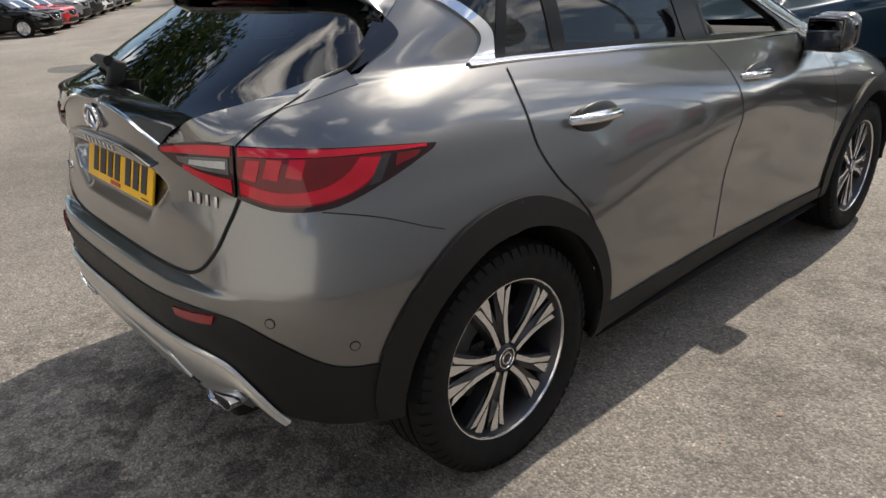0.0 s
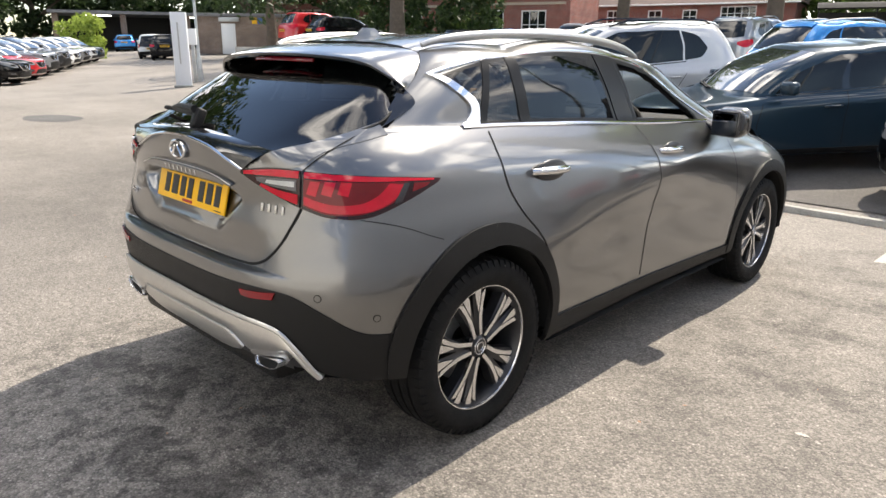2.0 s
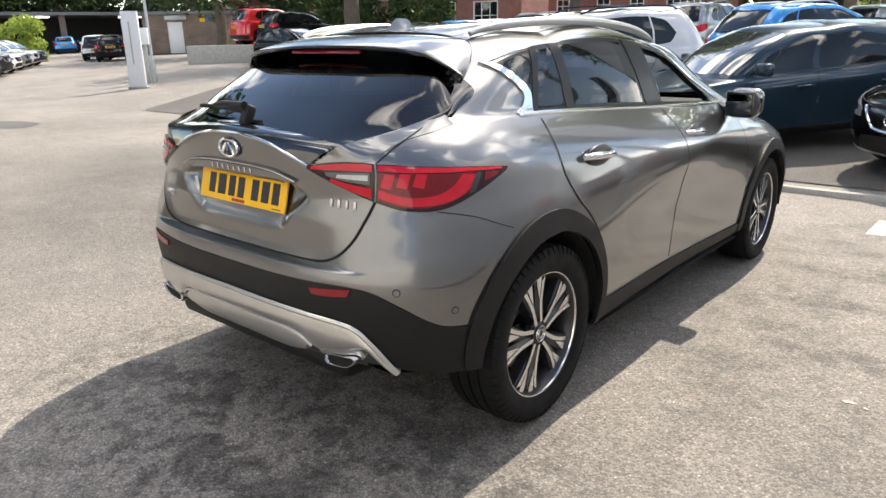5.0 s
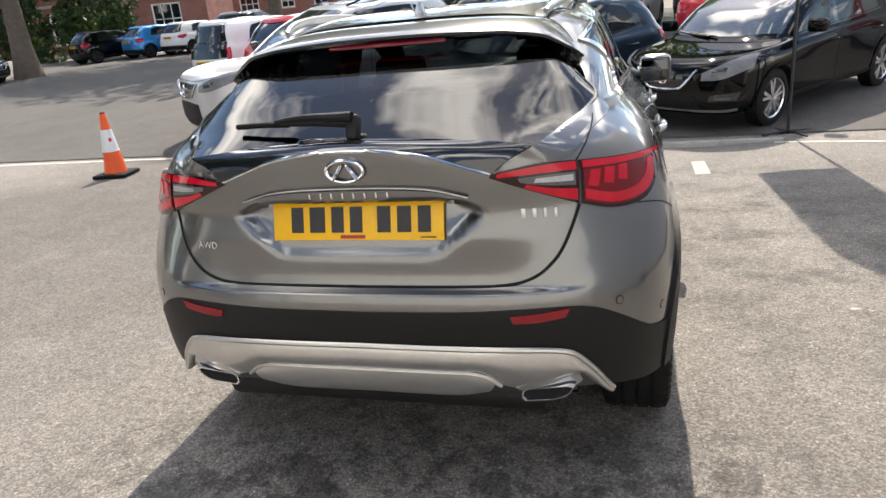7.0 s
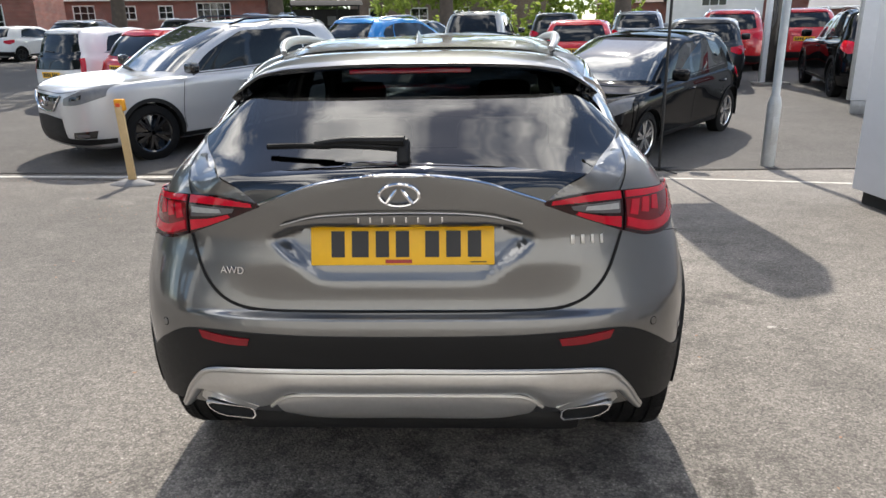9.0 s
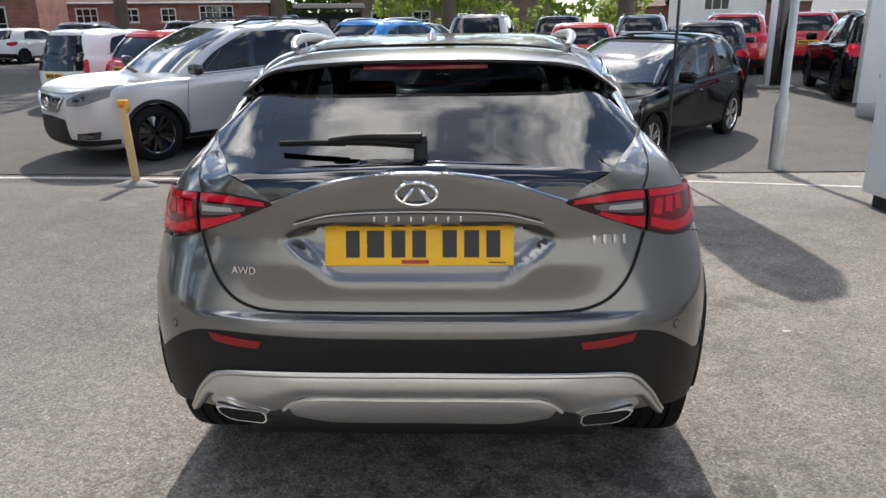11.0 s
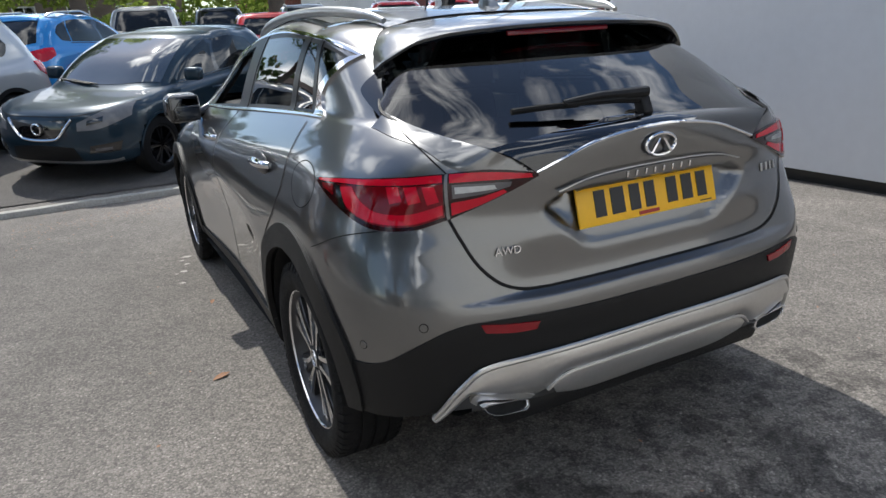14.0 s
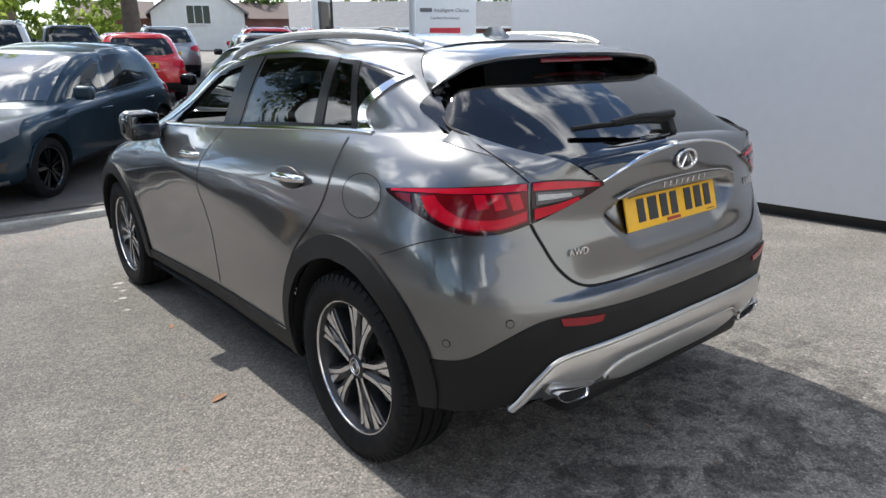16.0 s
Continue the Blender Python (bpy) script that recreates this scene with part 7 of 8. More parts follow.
# ---------------------------------------------------------------- fixtures near the bays
def build_lamp_pole(x, y, tall, base_r, label):
    pole = thing("lamp_post", pose(x, y, height(x, y)), label, "lamp post")
    v, f = lathe([(-0.02, base_r), (0.72, base_r), (0.78, base_r * 0.86), (0.83, base_r * 0.60), (tall, base_r * 0.46)], 24, "z")
    mesh_part("pole", v, f, M["steel"], pole)
    box("access_door", (0.07, 0.01, 0.32), (0, -base_r - 0.001, 0.42), M["steel"], pole, "flush access door", 0.003)
    v, f = tube([(0, 0, tall - 0.02), (0, -0.25, tall + 0.08), (0, -0.7, tall + 0.12)], 0.03, 8)
    mesh_part("arm", v, f, M["steel"], pole)
    box("lantern", (0.18, 0.42, 0.08), (0, -0.85, tall + 0.12), M["steel"], pole, "", 0.02)


build_lamp_pole(3.69, 6.47, 6.5, 0.077, "galvanised steel lamp post with a stout base")


def build_flag(x, y):
    flag = thing("feather_flag", pose(x, y, height(x, y)), "tall feather flag on a thin black pole", "flag")
    v, f = tube([(0, 0, 0), (0, 0, 3.6), (-0.05, 0, 4.5), (-0.25, 0, 5.05), (-0.55, 0, 5.2)], [0.017, 0.016, 0.012, 0.009, 0.006], 8)
    mesh_part("pole", v, f, M["black_steel"], flag, "thin black pole")
    edge = smooth_line([(-0.02, 0, 2.0), (-0.02, 0, 3.6), (-0.06, 0, 4.5), (-0.27, 0, 5.03), (-0.56, 0, 5.18)], 30)
    outer = smooth_line([(-0.66, 0, 2.05), (-0.68, 0, 3.0), (-0.70, 0, 4.0), (-0.70, 0, 4.7), (-0.60, 0, 5.15)], 30)
    verts = []
    for a, b in zip(edge, outer):
        for k in range(7):
            p = a + (b - a) * k / 6
            verts.append((p[0], 0.02 * math.sin(k * 1.2 + p[2] * 2), p[2]))
    faces = [(i * 7 + k, i * 7 + k + 1, i * 7 + k + 8, i * 7 + k + 7) for i in range(29) for k in range(6)]
    mesh_part("banner", verts, faces, M["sign_white"], flag, "white cloth banner")
    for a in (25, 115, 205, 295):
        v, f = tube([(0, 0, 0.03), (0.30 * math.cos(radians(a)), 0.30 * math.sin(radians(a)), 0.012)], [0.014, 0.01], 6)
        mesh_part("foot", v, f, M["black_steel"], flag)


build_flag(2.39, 6.32)


def build_bollard(x, y):
    b = thing("bollard", pose(x, y, height(x, y)), "pale timber post with an amber cap on a metal foot", "bollard")
    box("post", (0.085, 0.04, 0.86), (0, 0, 0.47), M["wood"], b, "pale timber post", 0.006, (2, -1.5, 0))
    box("cap", (0.115, 0.06, 0.13), (0.0, 0.0, 0.90), M["amber"], b, "amber plastic cap", 0.014, (2, -1.5, 0))
    box("reflector", (0.05, 0.012, 0.04), (-0.01, -0.034, 0.90), M["orange"], b, "", 0.004)
    verts, faces = [], []
    for k, (r, z) in enumerate(((0.27, 0.0), (0.26, 0.012), (0.16, 0.045), (0.10, 0.06))):
        for a in range(16):
            w = 2 * math.pi * a / 16
            verts.append((r * math.cos(w), 0.5 * r * math.sin(w), z))
    faces = [(r * 16 + a, r * 16 + (a + 1) % 16, (r + 1) * 16 + (a + 1) % 16, (r + 1) * 16 + a) for r in range(3) for a in range(16)] + [tuple(48 + a for a in range(16))]
    mesh_part("foot", verts, faces, M["roof_grey"], b, "grey metal foot")


build_bollard(-3.70, 5.90)


def build_cone(x, y, turn):
    cone = thing("traffic_cone", pose(x, y, height(x, y), 0, 0, turn), "orange traffic cone with a white sleeve", "traffic cone")
    bm = bmesh.new()
    add_box(bm, (0.40, 0.40, 0.045), pose(0, 0, 0.024), 0.015)
    from_bm("base", bm, M["rubber"], cone, "dark rubber base")
    r = lambda z: 0.135 - 0.105 * z / 0.75
    for name, z0, z1, mat, off in (("lower_body", 0.04, 0.30, "orange", 0), ("sleeve", 0.30, 0.56, "cone_white", 0.003), ("upper_body", 0.56, 0.745, "orange", 0)):
        v, f = lathe([(z0, r(z0) + off), (z1, r(z1) + off)] + ([(0.75, r(0.75) - 0.012)] if z1 > 0.7 else []), 28, "z")
        mesh_part(name, v, f, M[mat], cone)
    v, f = lathe([(0.735, 0.031), (0.757, 0.029), (0.757, 0.015), (0.70, 0.014)], 20, "z")
    mesh_part("tip", v, f, M["rubber"], cone)
    for a in (-60, 40, 130):
        v, f = lathe([(0.42, r(0.42) + 0.005), (0.46, r(0.46) + 0.005)], 5, "z", (a, a + 24))
        mesh_part("patch", v, f, M["sign_red"], cone, "red reflective patch")


build_cone(-5.2, 5.26, 12)


def build_sign(x, y, turn):
    z = height(x, y)
    sign = thing("totem_sign", pose(x, y, z, 0, 0, turn), "tall white sign panel with a red square and grey lettering", "sign")
    box("panel", (1.25, 0.16, 3.0), (0.62, 0, 1.72), M["sign_white"], sign, "white panel", 0.012)
    box("plinth", (1.22, 0.14, 0.22), (0.62, 0, 0.11), M["steel"], sign, "grey plinth", 0.006)
    box("edge_strip", (0.05, 0.17, 3.0), (-0.03, 0.01, 1.72), M["steel"], sign, "", 0.005)
    red = box("red_square", (0.62, 0.012, 0.86), (0.60, -0.086, 1.22), M["sign_red"], sign, "red square with a silver ring", 0.002)
    ring = [(0.60 + 0.20 * math.cos(a), -0.098, 1.22 + 0.20 * math.sin(a)) for a in np.linspace(0, 2 * math.pi, 40, endpoint=False)]
    v, f = tube(ring, 0.022, 8, True)
    mesh_part("ring", v, f, M["chrome"], red, "silver ring")
    box("ring_bar", (0.50, 0.02, 0.08), (0.60, -0.102, 1.22), M["chrome"], red, "plain silver bar", 0.006)
    dark = surface("grey_print", (0.12, 0.12, 0.13), 0.5)
    box("print_bar", (0.24, 0.003, 0.07), (0.22, -0.0825, 1.98), dark, sign, "plain grey bar", 0.0)
    lettering("Intelligent Choice", 0.10, dark, sign, pose(0.74, -0.083, 1.975, 90, 0, 0), "grey lettering")
    lettering("Certified Pre-Owned", 0.068, dark, sign, pose(0.60, -0.083, 1.83, 90, 0, 0), "grey lettering")
    lettering("Innovation That Excites", 0.075, dark, sign, pose(0.60, -0.083, 0.66, 90, 0, 0), "grey lettering")


build_sign(6.45, 10.05, -24)


def build_totem(x, y, turn):
    t = thing("totem_post", pose(x, y, height(x, y), 0, 0, turn), "tall black slab totem with a white edge", "totem")
    box("slab", (0.36, 0.22, 4.2), (0, 0, 2.1), M["gloss_black"], t, "black slab", 0.01)
    box("white_edge", (0.10, 0.24, 4.2), (-0.24, 0, 2.1), M["sign_white"], t, "white edge panel", 0.006)
    box("base_plate", (0.75, 0.42, 0.05), (-0.05, 0, 0.02), M["concrete"], t, "", 0.008)


build_totem(7.0, 14.4, -10)


def build_lane_sign():
    s = thing("totem_sign", pose(-18.4, 8.95, height(-18.4, 8.95), 0, 0, 48), "slim pale grey upright sign beside the lane", "sign")
    box("panel", (0.46, 0.14, 2.15), (0, 0, 1.12), M["panel"], s, "pale grey panel", 0.01)
    box("base", (0.54, 0.3, 0.06), (0, 0, 0.03), M["concrete"], s, "", 0.01)
    box("print_bar", (0.045, 0.004, 1.2), (-0.03, -0.073, 1.30), M["steel"], s, "faint upright lettering bar", 0.0)


build_lane_sign()
build_lamp_pole(-19.8, 10.2, 7.0, 0.08, "galvanised steel lamp post beside the lane")
c = thing("control_box", pose(-19.65, 9.95, height(-19.65, 9.95), 0, 0, 48), "pale control box fixed to the lane's lamp post", "control box")
box("cabinet", (0.30, 0.14, 0.50), (0, -0.05, 1.45), M["sign_white"], c, "", 0.01)
box("bracket", (0.10, 0.10, 1.2), (0, 0.0, 0.62), M["steel"], c, "", 0.005)


# ---------------------------------------------------------------- buildings
def window_unit(parent, x, z, w, h, panes=(2, 2), y=0.0, sill=True):
    """A white framed window in a wall whose face looks towards -y."""
    win = new("window")
    win.parent = parent
    win.location = (x, y, z)
    t = 0.09
    for name, size, at in (("frame", (w, 0.10, t), (0, -0.0, h / 2 - t / 2)), ("frame", (w, 0.10, t), (0, 0, -h / 2 + t / 2)), ("frame", (t, 0.10, h - 2 * t), (-w / 2 + t / 2, 0, 0)), ("frame", (t, 0.10, h - 2 * t), (w / 2 - t / 2, 0, 0))):
        box(name, size, at, M["white_frame"], win, "", 0.0)
    nx, nz = panes
    for i in range(1, nx):
        box("mullion", (0.05, 0.08, h - 2 * t), (-w / 2 + w * i / nx, 0, 0), M["white_frame"], win, "", 0.0)
    for j in range(1, nz):
        box("glazing_bar", (w - 2 * t, 0.07, 0.045), (0, 0, -h / 2 + h * j / nz), M["white_frame"], win, "", 0.0)
    box("pane", (w - 2 * t, 0.02, h - 2 * t), (0, 0.03, 0), M["glass_far"], win, "dark glass", 0.0)
    if sill:
        box("sill", (w + 0.16, 0.20, 0.09), (0, -0.06, -h / 2 - 0.045), M["stone_trim"], win, "", 0.0)
        box("lintel", (w + 0.16, 0.06, 0.16), (0, -0.035, h / 2 + 0.08), M["stone_trim"], win, "", 0.0)
    return win


def house_block(name, a, b, depth, eaves, label, wall, roof, windows, ridge=2.2, base_z=None):
    """A block with its front face from a to b, seen from the front."""
    a, b = Vector((*a, 0)), Vector((*b, 0))
    run = b - a
    turn = math.degrees(math.atan2(run.y, run.x))
    length = run.length
    z = min(height(a.x, a.y), height(b.x, b.y)) - 0.3 if base_z is None else base_z
    house = thing(name, pose(a.x, a.y, z, 0, 0, turn), label, "house")
    # walls with real openings at the windows
    cuts = sorted(windows, key=lambda w: w[0])
    edges = [0.0]
    for x, zz, w, h, panes in cuts:
        edges += [x - w / 2, x + w / 2]
    edges.append(length)
    th = 0.3
    for i in range(0, len(edges), 2):
        if edges[i + 1] - edges[i] > 0.02:
            box("wall", (edges[i + 1] - edges[i], th, eaves), ((edges[i] + edges[i + 1]) / 2, th / 2, eaves / 2), wall, house, "", 0.0)
    for x, zz, w, h, panes in cuts:
        lo, hi = zz - h / 2, zz + h / 2
        box("wall", (w, th, lo), (x, th / 2, lo / 2), wall, house, "", 0.0)
        box("wall", (w, th, eaves - hi), (x, th / 2, (eaves + hi) / 2), wall, house, "", 0.0)
        window_unit(house, x, zz, w, h, panes, 0.10)
    for x in (th / 2, length - th / 2):
        box("side_wall", (th, depth - th, eaves), (x, th + (depth - th) / 2, eaves / 2), wall, house, "", 0.0)
    box("back_wall", (length - 2 * th, th, eaves), (length / 2, depth - th / 2, eaves / 2), wall, house, "", 0.0)
    o = 0.35
    verts = [(-o, -o, eaves), (length + o, -o, eaves), (length + o, depth + o, eaves), (-o, depth + o, eaves), (-o, depth / 2, eaves + ridge), (length + o, depth / 2, eaves + ridge)]
    verts += [(x, y, zz - 0.14) for x, y, zz in verts]
    faces = [(0, 1, 5, 4), (2, 3, 4, 5), (0, 4, 3), (1, 2, 5), (7, 6, 10, 11), (9, 8, 11, 10), (6, 7, 1, 0), (8, 9, 3, 2)]
    mesh_part("roof", verts, faces, roof, house, "tiled roof", smooth=False)
    box("gutter", (length + 0.6, 0.12, 0.12), (length / 2, -0.40, eaves - 0.05), M["white_frame"], house, "", 0.02)
    return house


def spaced(start, step, count, z, w, h, panes=(2, 2)):
    return [(start + step * k, z, w, h, panes) for k in range(count)]


# long low brick range
rng = house_block("house", (-36.0, 54.0), (-16.9, 57.9), 8, 3.5, "long red brick building with white framed windows", M["brick"], M["roof_tile"], [
    (2.0, 2.4, 1.7, 1.2, (3, 2)), (5.2, 2.5, 1.7, 1.2, (3, 2)), (8.6, 2.5, 1.2, 1.1, (2, 2)), (11.5, 2.5, 1.2, 1.1, (2, 2)), (15.3, 2.4, 2.75, 1.7, (5, 3))], 2.6)
# terraced houses
for k in range(4):
    a = Vector((-52.0, 33.0)) + Vector((6.4, 2.1)) * k
    b = a + Vector((6.35, 2.08))
    house = house_block("house", a, b, 8, 6.2, "red brick terraced house with stone trimmed windows", M["brick"], M["roof_tile"], [(1.2, 1.9, 1.0, 2.3, (1, 2)), (4.0, 2.0, 1.9, 2.0, (3, 2))])
    window_unit(house, 1.6, 4.9, 1.1, 1.6, (1, 2), -0.06)
    window_unit(house, 4.3, 4.9, 1.1, 1.6, (1, 2), -0.06)
    box("band", (6.3, 0.06, 0.18), (3.2, -0.03, 3.45), M["stone_trim"], house, "pale stone band", 0.0)
# white gabled house
def gable_house():
    x, y = 17.4, 50.0
    z = height(x, y) - 0.3
    h = thing("house", pose(x, y, z, 0, 0, -18), "white gabled house with red brick sides", "house")
    w, e, r = 6.4, 3.0, 2.3
    verts = [(-w / 2, 0, 0), (w / 2, 0, 0), (w / 2, 0, e), (0, 0, e + r), (-w / 2, 0, e), (-w / 2, 8, 0), (w / 2, 8, 0), (w / 2, 8, e), (0, 8, e + r), (-w / 2, 8, e)]
    mesh_part("gable_wall", verts, [(0, 1, 2, 3, 4), (6, 5, 9, 8, 7), (0, 4, 9, 5), (1, 6, 7, 2)], M["white_wall"], h, "white gable wall", smooth=False)
    o = 0.3
    verts = [(-w / 2 - o, -o, e - 0.13), (0, -o, e + r + 0.12), (w / 2 + o, -o, e - 0.13), (-w / 2 - o, 8, e - 0.13), (0, 8, e + r + 0.12), (w / 2 + o, 8, e - 0.13)]
    verts += [(a, b, c - 0.16) for a, b, c in verts]
    mesh_part("roof", verts, [(0, 1, 4, 3), (1, 2, 5, 4), (6, 7, 1, 0), (7, 8, 2, 1), (9, 10, 7, 6)[::-1], (10, 11, 8, 7)[::-1]], M["roof_grey"], h, "grey roof", smooth=False)
    window_unit(h, 0, 2.75, 1.75, 1.4, (3, 1), -0.03, False)
    box("brick_wing", (5.2, 7, 2.5), (-5.7, 4.2, 1.25), M["brick"], h, "red brick wing", 0.0)
    box("brick_wing", (5.2, 7, 2.5), (5.7, 4.2, 1.25), M["brick"], h, "red brick wing", 0.0)
    for sx in (-5.7, 5.7):
        verts = [(sx - 2.8, 0.4, 2.5), (sx + 2.8, 0.4, 2.5), (sx + 2.8, 8, 2.5), (sx - 2.8, 8, 2.5), (sx - 2.8, 4.2, 3.9), (sx + 2.8, 4.2, 3.9)]
        mesh_part("wing_roof", verts, [(0, 1, 5, 4), (2, 3, 4, 5), (0, 4, 3), (1, 2, 5)], M["roof_tile"], h, "tiled roof", smooth=False)


gable_house()
low = house_block("house", (19.5, 39.5), (36.0, 31.0), 8, 2.2, "low building with a wide grey tiled roof", M["brick"], M["roof_grey"], spaced(2.5, 3.0, 5, 1.3, 1.3, 1.0), 1.9)
house_block("house", (-8.5, 50.0), (6.0, 50.0), 8, 3.6, "low brick bungalow behind the trees", M["brick_brown"], M["roof_tile"], spaced(2.0, 3.0, 4, 1.8, 1.3, 1.2), 1.9)


def build_shelter():
    x, y = -9.6, 47.0
    s = thing("bus_shelter", pose(x, y, height(x, y), 0, 0, 16), "dark shelter with a curved roof", "shelter")
    verts = []
    for xx in np.linspace(-2.4, 2.4, 3):
        for a in np.linspace(0, 1, 9):
            verts.append((xx, -0.8 + 1.7 * a, 2.25 + 0.35 * math.sin(a * math.pi)))
    mesh_part("roof", verts, [(i * 9 + k, i * 9 + k + 1, i * 9 + k + 10, i * 9 + k + 9) for i in range(2) for k in range(8)], M["dark_inside"], s, "curved dark roof")
    for xx in (-2.3, -0.8, 0.8, 2.3):
        box("post", (0.08, 0.08, 2.3), (xx, 0.8, 1.15), M["black_steel"], s, "", 0.0)
    box("back_panel", (4.5, 0.03, 1.7), (0, 0.84, 1.2), M["dark_inside"], s, "", 0.0)
    box("notice", (0.5, 0.03, 0.6), (-1.5, 0.80, 1.3), M["roof_grey"], s, "", 0.0)
    box("notice", (0.6, 0.03, 0.6), (0.4, 0.80, 1.3), M["roof_grey"], s, "", 0.0)


build_shelter()


def build_shed():
    x, y = -42.6, 25.2
    s = thing("shed", pose(x, y, height(x, y), 0, 0, 48), "low brown brick shed with a pale door", "shed")
    box("wall", (1.6, 0.25, 2.5), (-2.4, 0, 1.25), M["brick_brown"], s, "", 0.0)
    box("wall", (3.4, 0.25, 2.5), (1.1, 0, 1.25), M["brick_brown"], s, "", 0.0)
    box("wall", (1.0, 0.25, 0.45), (-1.1, 0, 2.275), M["brick_brown"], s, "", 0.0)
    box("side_wall", (0.25, 4.0, 2.5), (-3.08, 2.12, 1.25), M["brick_brown"], s, "", 0.0)
    box("door", (1.0, 0.06, 2.05), (-1.1, -0.05, 1.025), M["sign_white"], s, "pale flush door", 0.01)
    box("fascia", (6.4, 4.6, 0.22), (-0.1, 2.0, 2.62), M["roof_grey"], s, "grey flat roof", 0.02)
    box("shutter_box", (1.4, 0.12, 0.3), (-1.0, -0.16, 2.32), M["steel"], s, "", 0.01)
    box("notice", (0.34, 0.02, 0.42), (0.75, -0.14, 2.25), M["plate_yellow"], s, "yellow notice", 0.0)
    box("notice", (0.34, 0.02, 0.42), (1.15, -0.14, 2.25), M["screen_blue"], s, "blue notice", 0.0)


build_shed()


def build_garages():
    g = thing("garage_block", pose(-62, 30.5, height(-62, 30.5) - 0.2, 0, 0, 66), "dark open-fronted garage block with strip lights", "garage")
    w = 22.0
    box("back_wall", (w, 0.3, 3.2), (0, 7, 1.6), M["dark_inside"], g, "", 0.0)
    box("roof", (w + 1, 8, 0.25), (0, 3.4, 3.35), M["roof_grey"], g, "dark flat roof", 0.0)
    for k in range(5):
        box("pier", (0.5, 0.5, 3.2), (-w / 2 + w * k / 4, 0.2, 1.6), M["brick_brown"], g, "", 0.0)
    glow = bpy.data.materials.new("strip_light")
    glow.use_nodes = True
    glow.node_tree.nodes["Principled BSDF"].inputs["Emission Color"].default_value = (1, 0.98, 0.92, 1)
    glow.node_tree.nodes["Principled BSDF"].inputs["Emission Strength"].default_value = 4.0
    for xx in (-7.6, 0.2):
        box("strip_light", (2.2, 0.12, 0.10), (xx, 1.0, 3.1), glow, g, "lit fluorescent tube", 0.0)


build_garages()

# raised bay behind the lane sign with two cars on it
bay = thing("raised_bay", pose(-26.8, 20.4, 0.42, 0, 0, 30), "low raised concrete parking bay", "platform", kind="structure")
box("slab", (6.4, 6.0, 1.4), (0, 0, 0.25), M["concrete"], bay, "", 0.03)
parked_car("suv", "paint_red", -27.6, 18.5, -8, "red sport utility car on the raised bay", z=1.37)
parked_car("hatch", "paint_black", -25.5, 18.6, -8, "black hatchback on the raised bay", z=1.37)


# ---------------------------------------------------------------- trees and hedges
def leaf_cloud(name, centers, count, size, mat, parent, seed, spread=1.0):
    """Many small bent leaf clumps, scattered in uneven lumps."""
    rnd = np.random.default_rng(seed)
    verts, faces = [], []
    weights = np.array([r**2 for *_, r in centers])
    pick = rnd.choice(len(centers), count, p=weights / weights.sum())
    for n in range(count):
        cx, cy, cz, r = centers[pick[n]]
        d = rnd.normal(size=3)
        d /= np.linalg.norm(d)
        p = np.array((cx, cy, cz)) + d * r * (0.55 + 0.5 * rnd.random()) * np.array((1, 1, 0.8)) * spread
        a, b = rnd.normal(size=3), rnd.normal(size=3)
        a /= np.linalg.norm(a)
        b -= a * (a @ b)
        b /= np.linalg.norm(b)
        s = size * (0.5 + rnd.random())
        base = len(verts)
        up = np.cross(a, b) * s * 0.25
        verts += [p - a * s, p - b * s * 0.5 + up, p + a * s, p + b * s * 0.5 + up]
        faces += [(base, base + 1, base + 2), (base, base + 2, base + 3)]
    ob = mesh_part(name, verts, faces, mat, parent, smooth=False)
    return ob


def build_tree(x, y, tall, trunk_r, crown_r, mat, seed, label, clear=2.6, leaves=5200, size=0.16):
    rnd = random.Random(seed)
    z = height(x, y)
    tree = thing("tree", pose(x, y, z - 0.05), label, "tree")
    top = tall * 0.62
    line = smooth_line([(0, 0, 0), (rnd.uniform(-0.1, 0.1), rnd.uniform(-0.1, 0.1), clear * 0.6), (rnd.uniform(-0.25, 0.25), rnd.uniform(-0.25, 0.25), top)], 12)
    v, f = tube(line, [trunk_r * (1.35 if k == 0 else 1.08 if k == 1 else 1.0 - 0.06 * k) for k in range(12)], 14)
    mesh_part("trunk", v, f, M["bark"], tree, "rough brown trunk")
    centers = []
    for k in range(9):
        a = 2 * math.pi * k / 9 + rnd.uniform(-0.3, 0.3)
        zz = clear + (top - clear) * rnd.uniform(0.15, 0.95)
        start = line[min(11, int(zz / top * 11))]
        reach = crown_r * rnd.uniform(0.5, 0.9)
        end = (start[0] + reach * math.cos(a), start[1] + reach * math.sin(a), zz + rnd.uniform(0.4, 0.28 * tall))
        mid = [(s + e) / 2 + d for s, e, d in zip(start, end, (0, 0, 0.3))]
        v, f = tube(smooth_line([start, mid, end], 8), [trunk_r * 0.42 * (1 - 0.1 * i) for i in range(8)], 7)
        mesh_part("limb", v, f, M["bark"], tree)
        centers.append((*end, crown_r * rnd.uniform(0.35, 0.55)))
        centers.append((end[0] * 0.55, end[1] * 0.55, end[2] + rnd.uniform(0.2, 1.2), crown_r * rnd.uniform(0.3, 0.5)))
    centers.append((0, 0, tall * 0.85, crown_r * 0.55))
    leaf_cloud("crown", centers, leaves, size, mat, tree, seed)


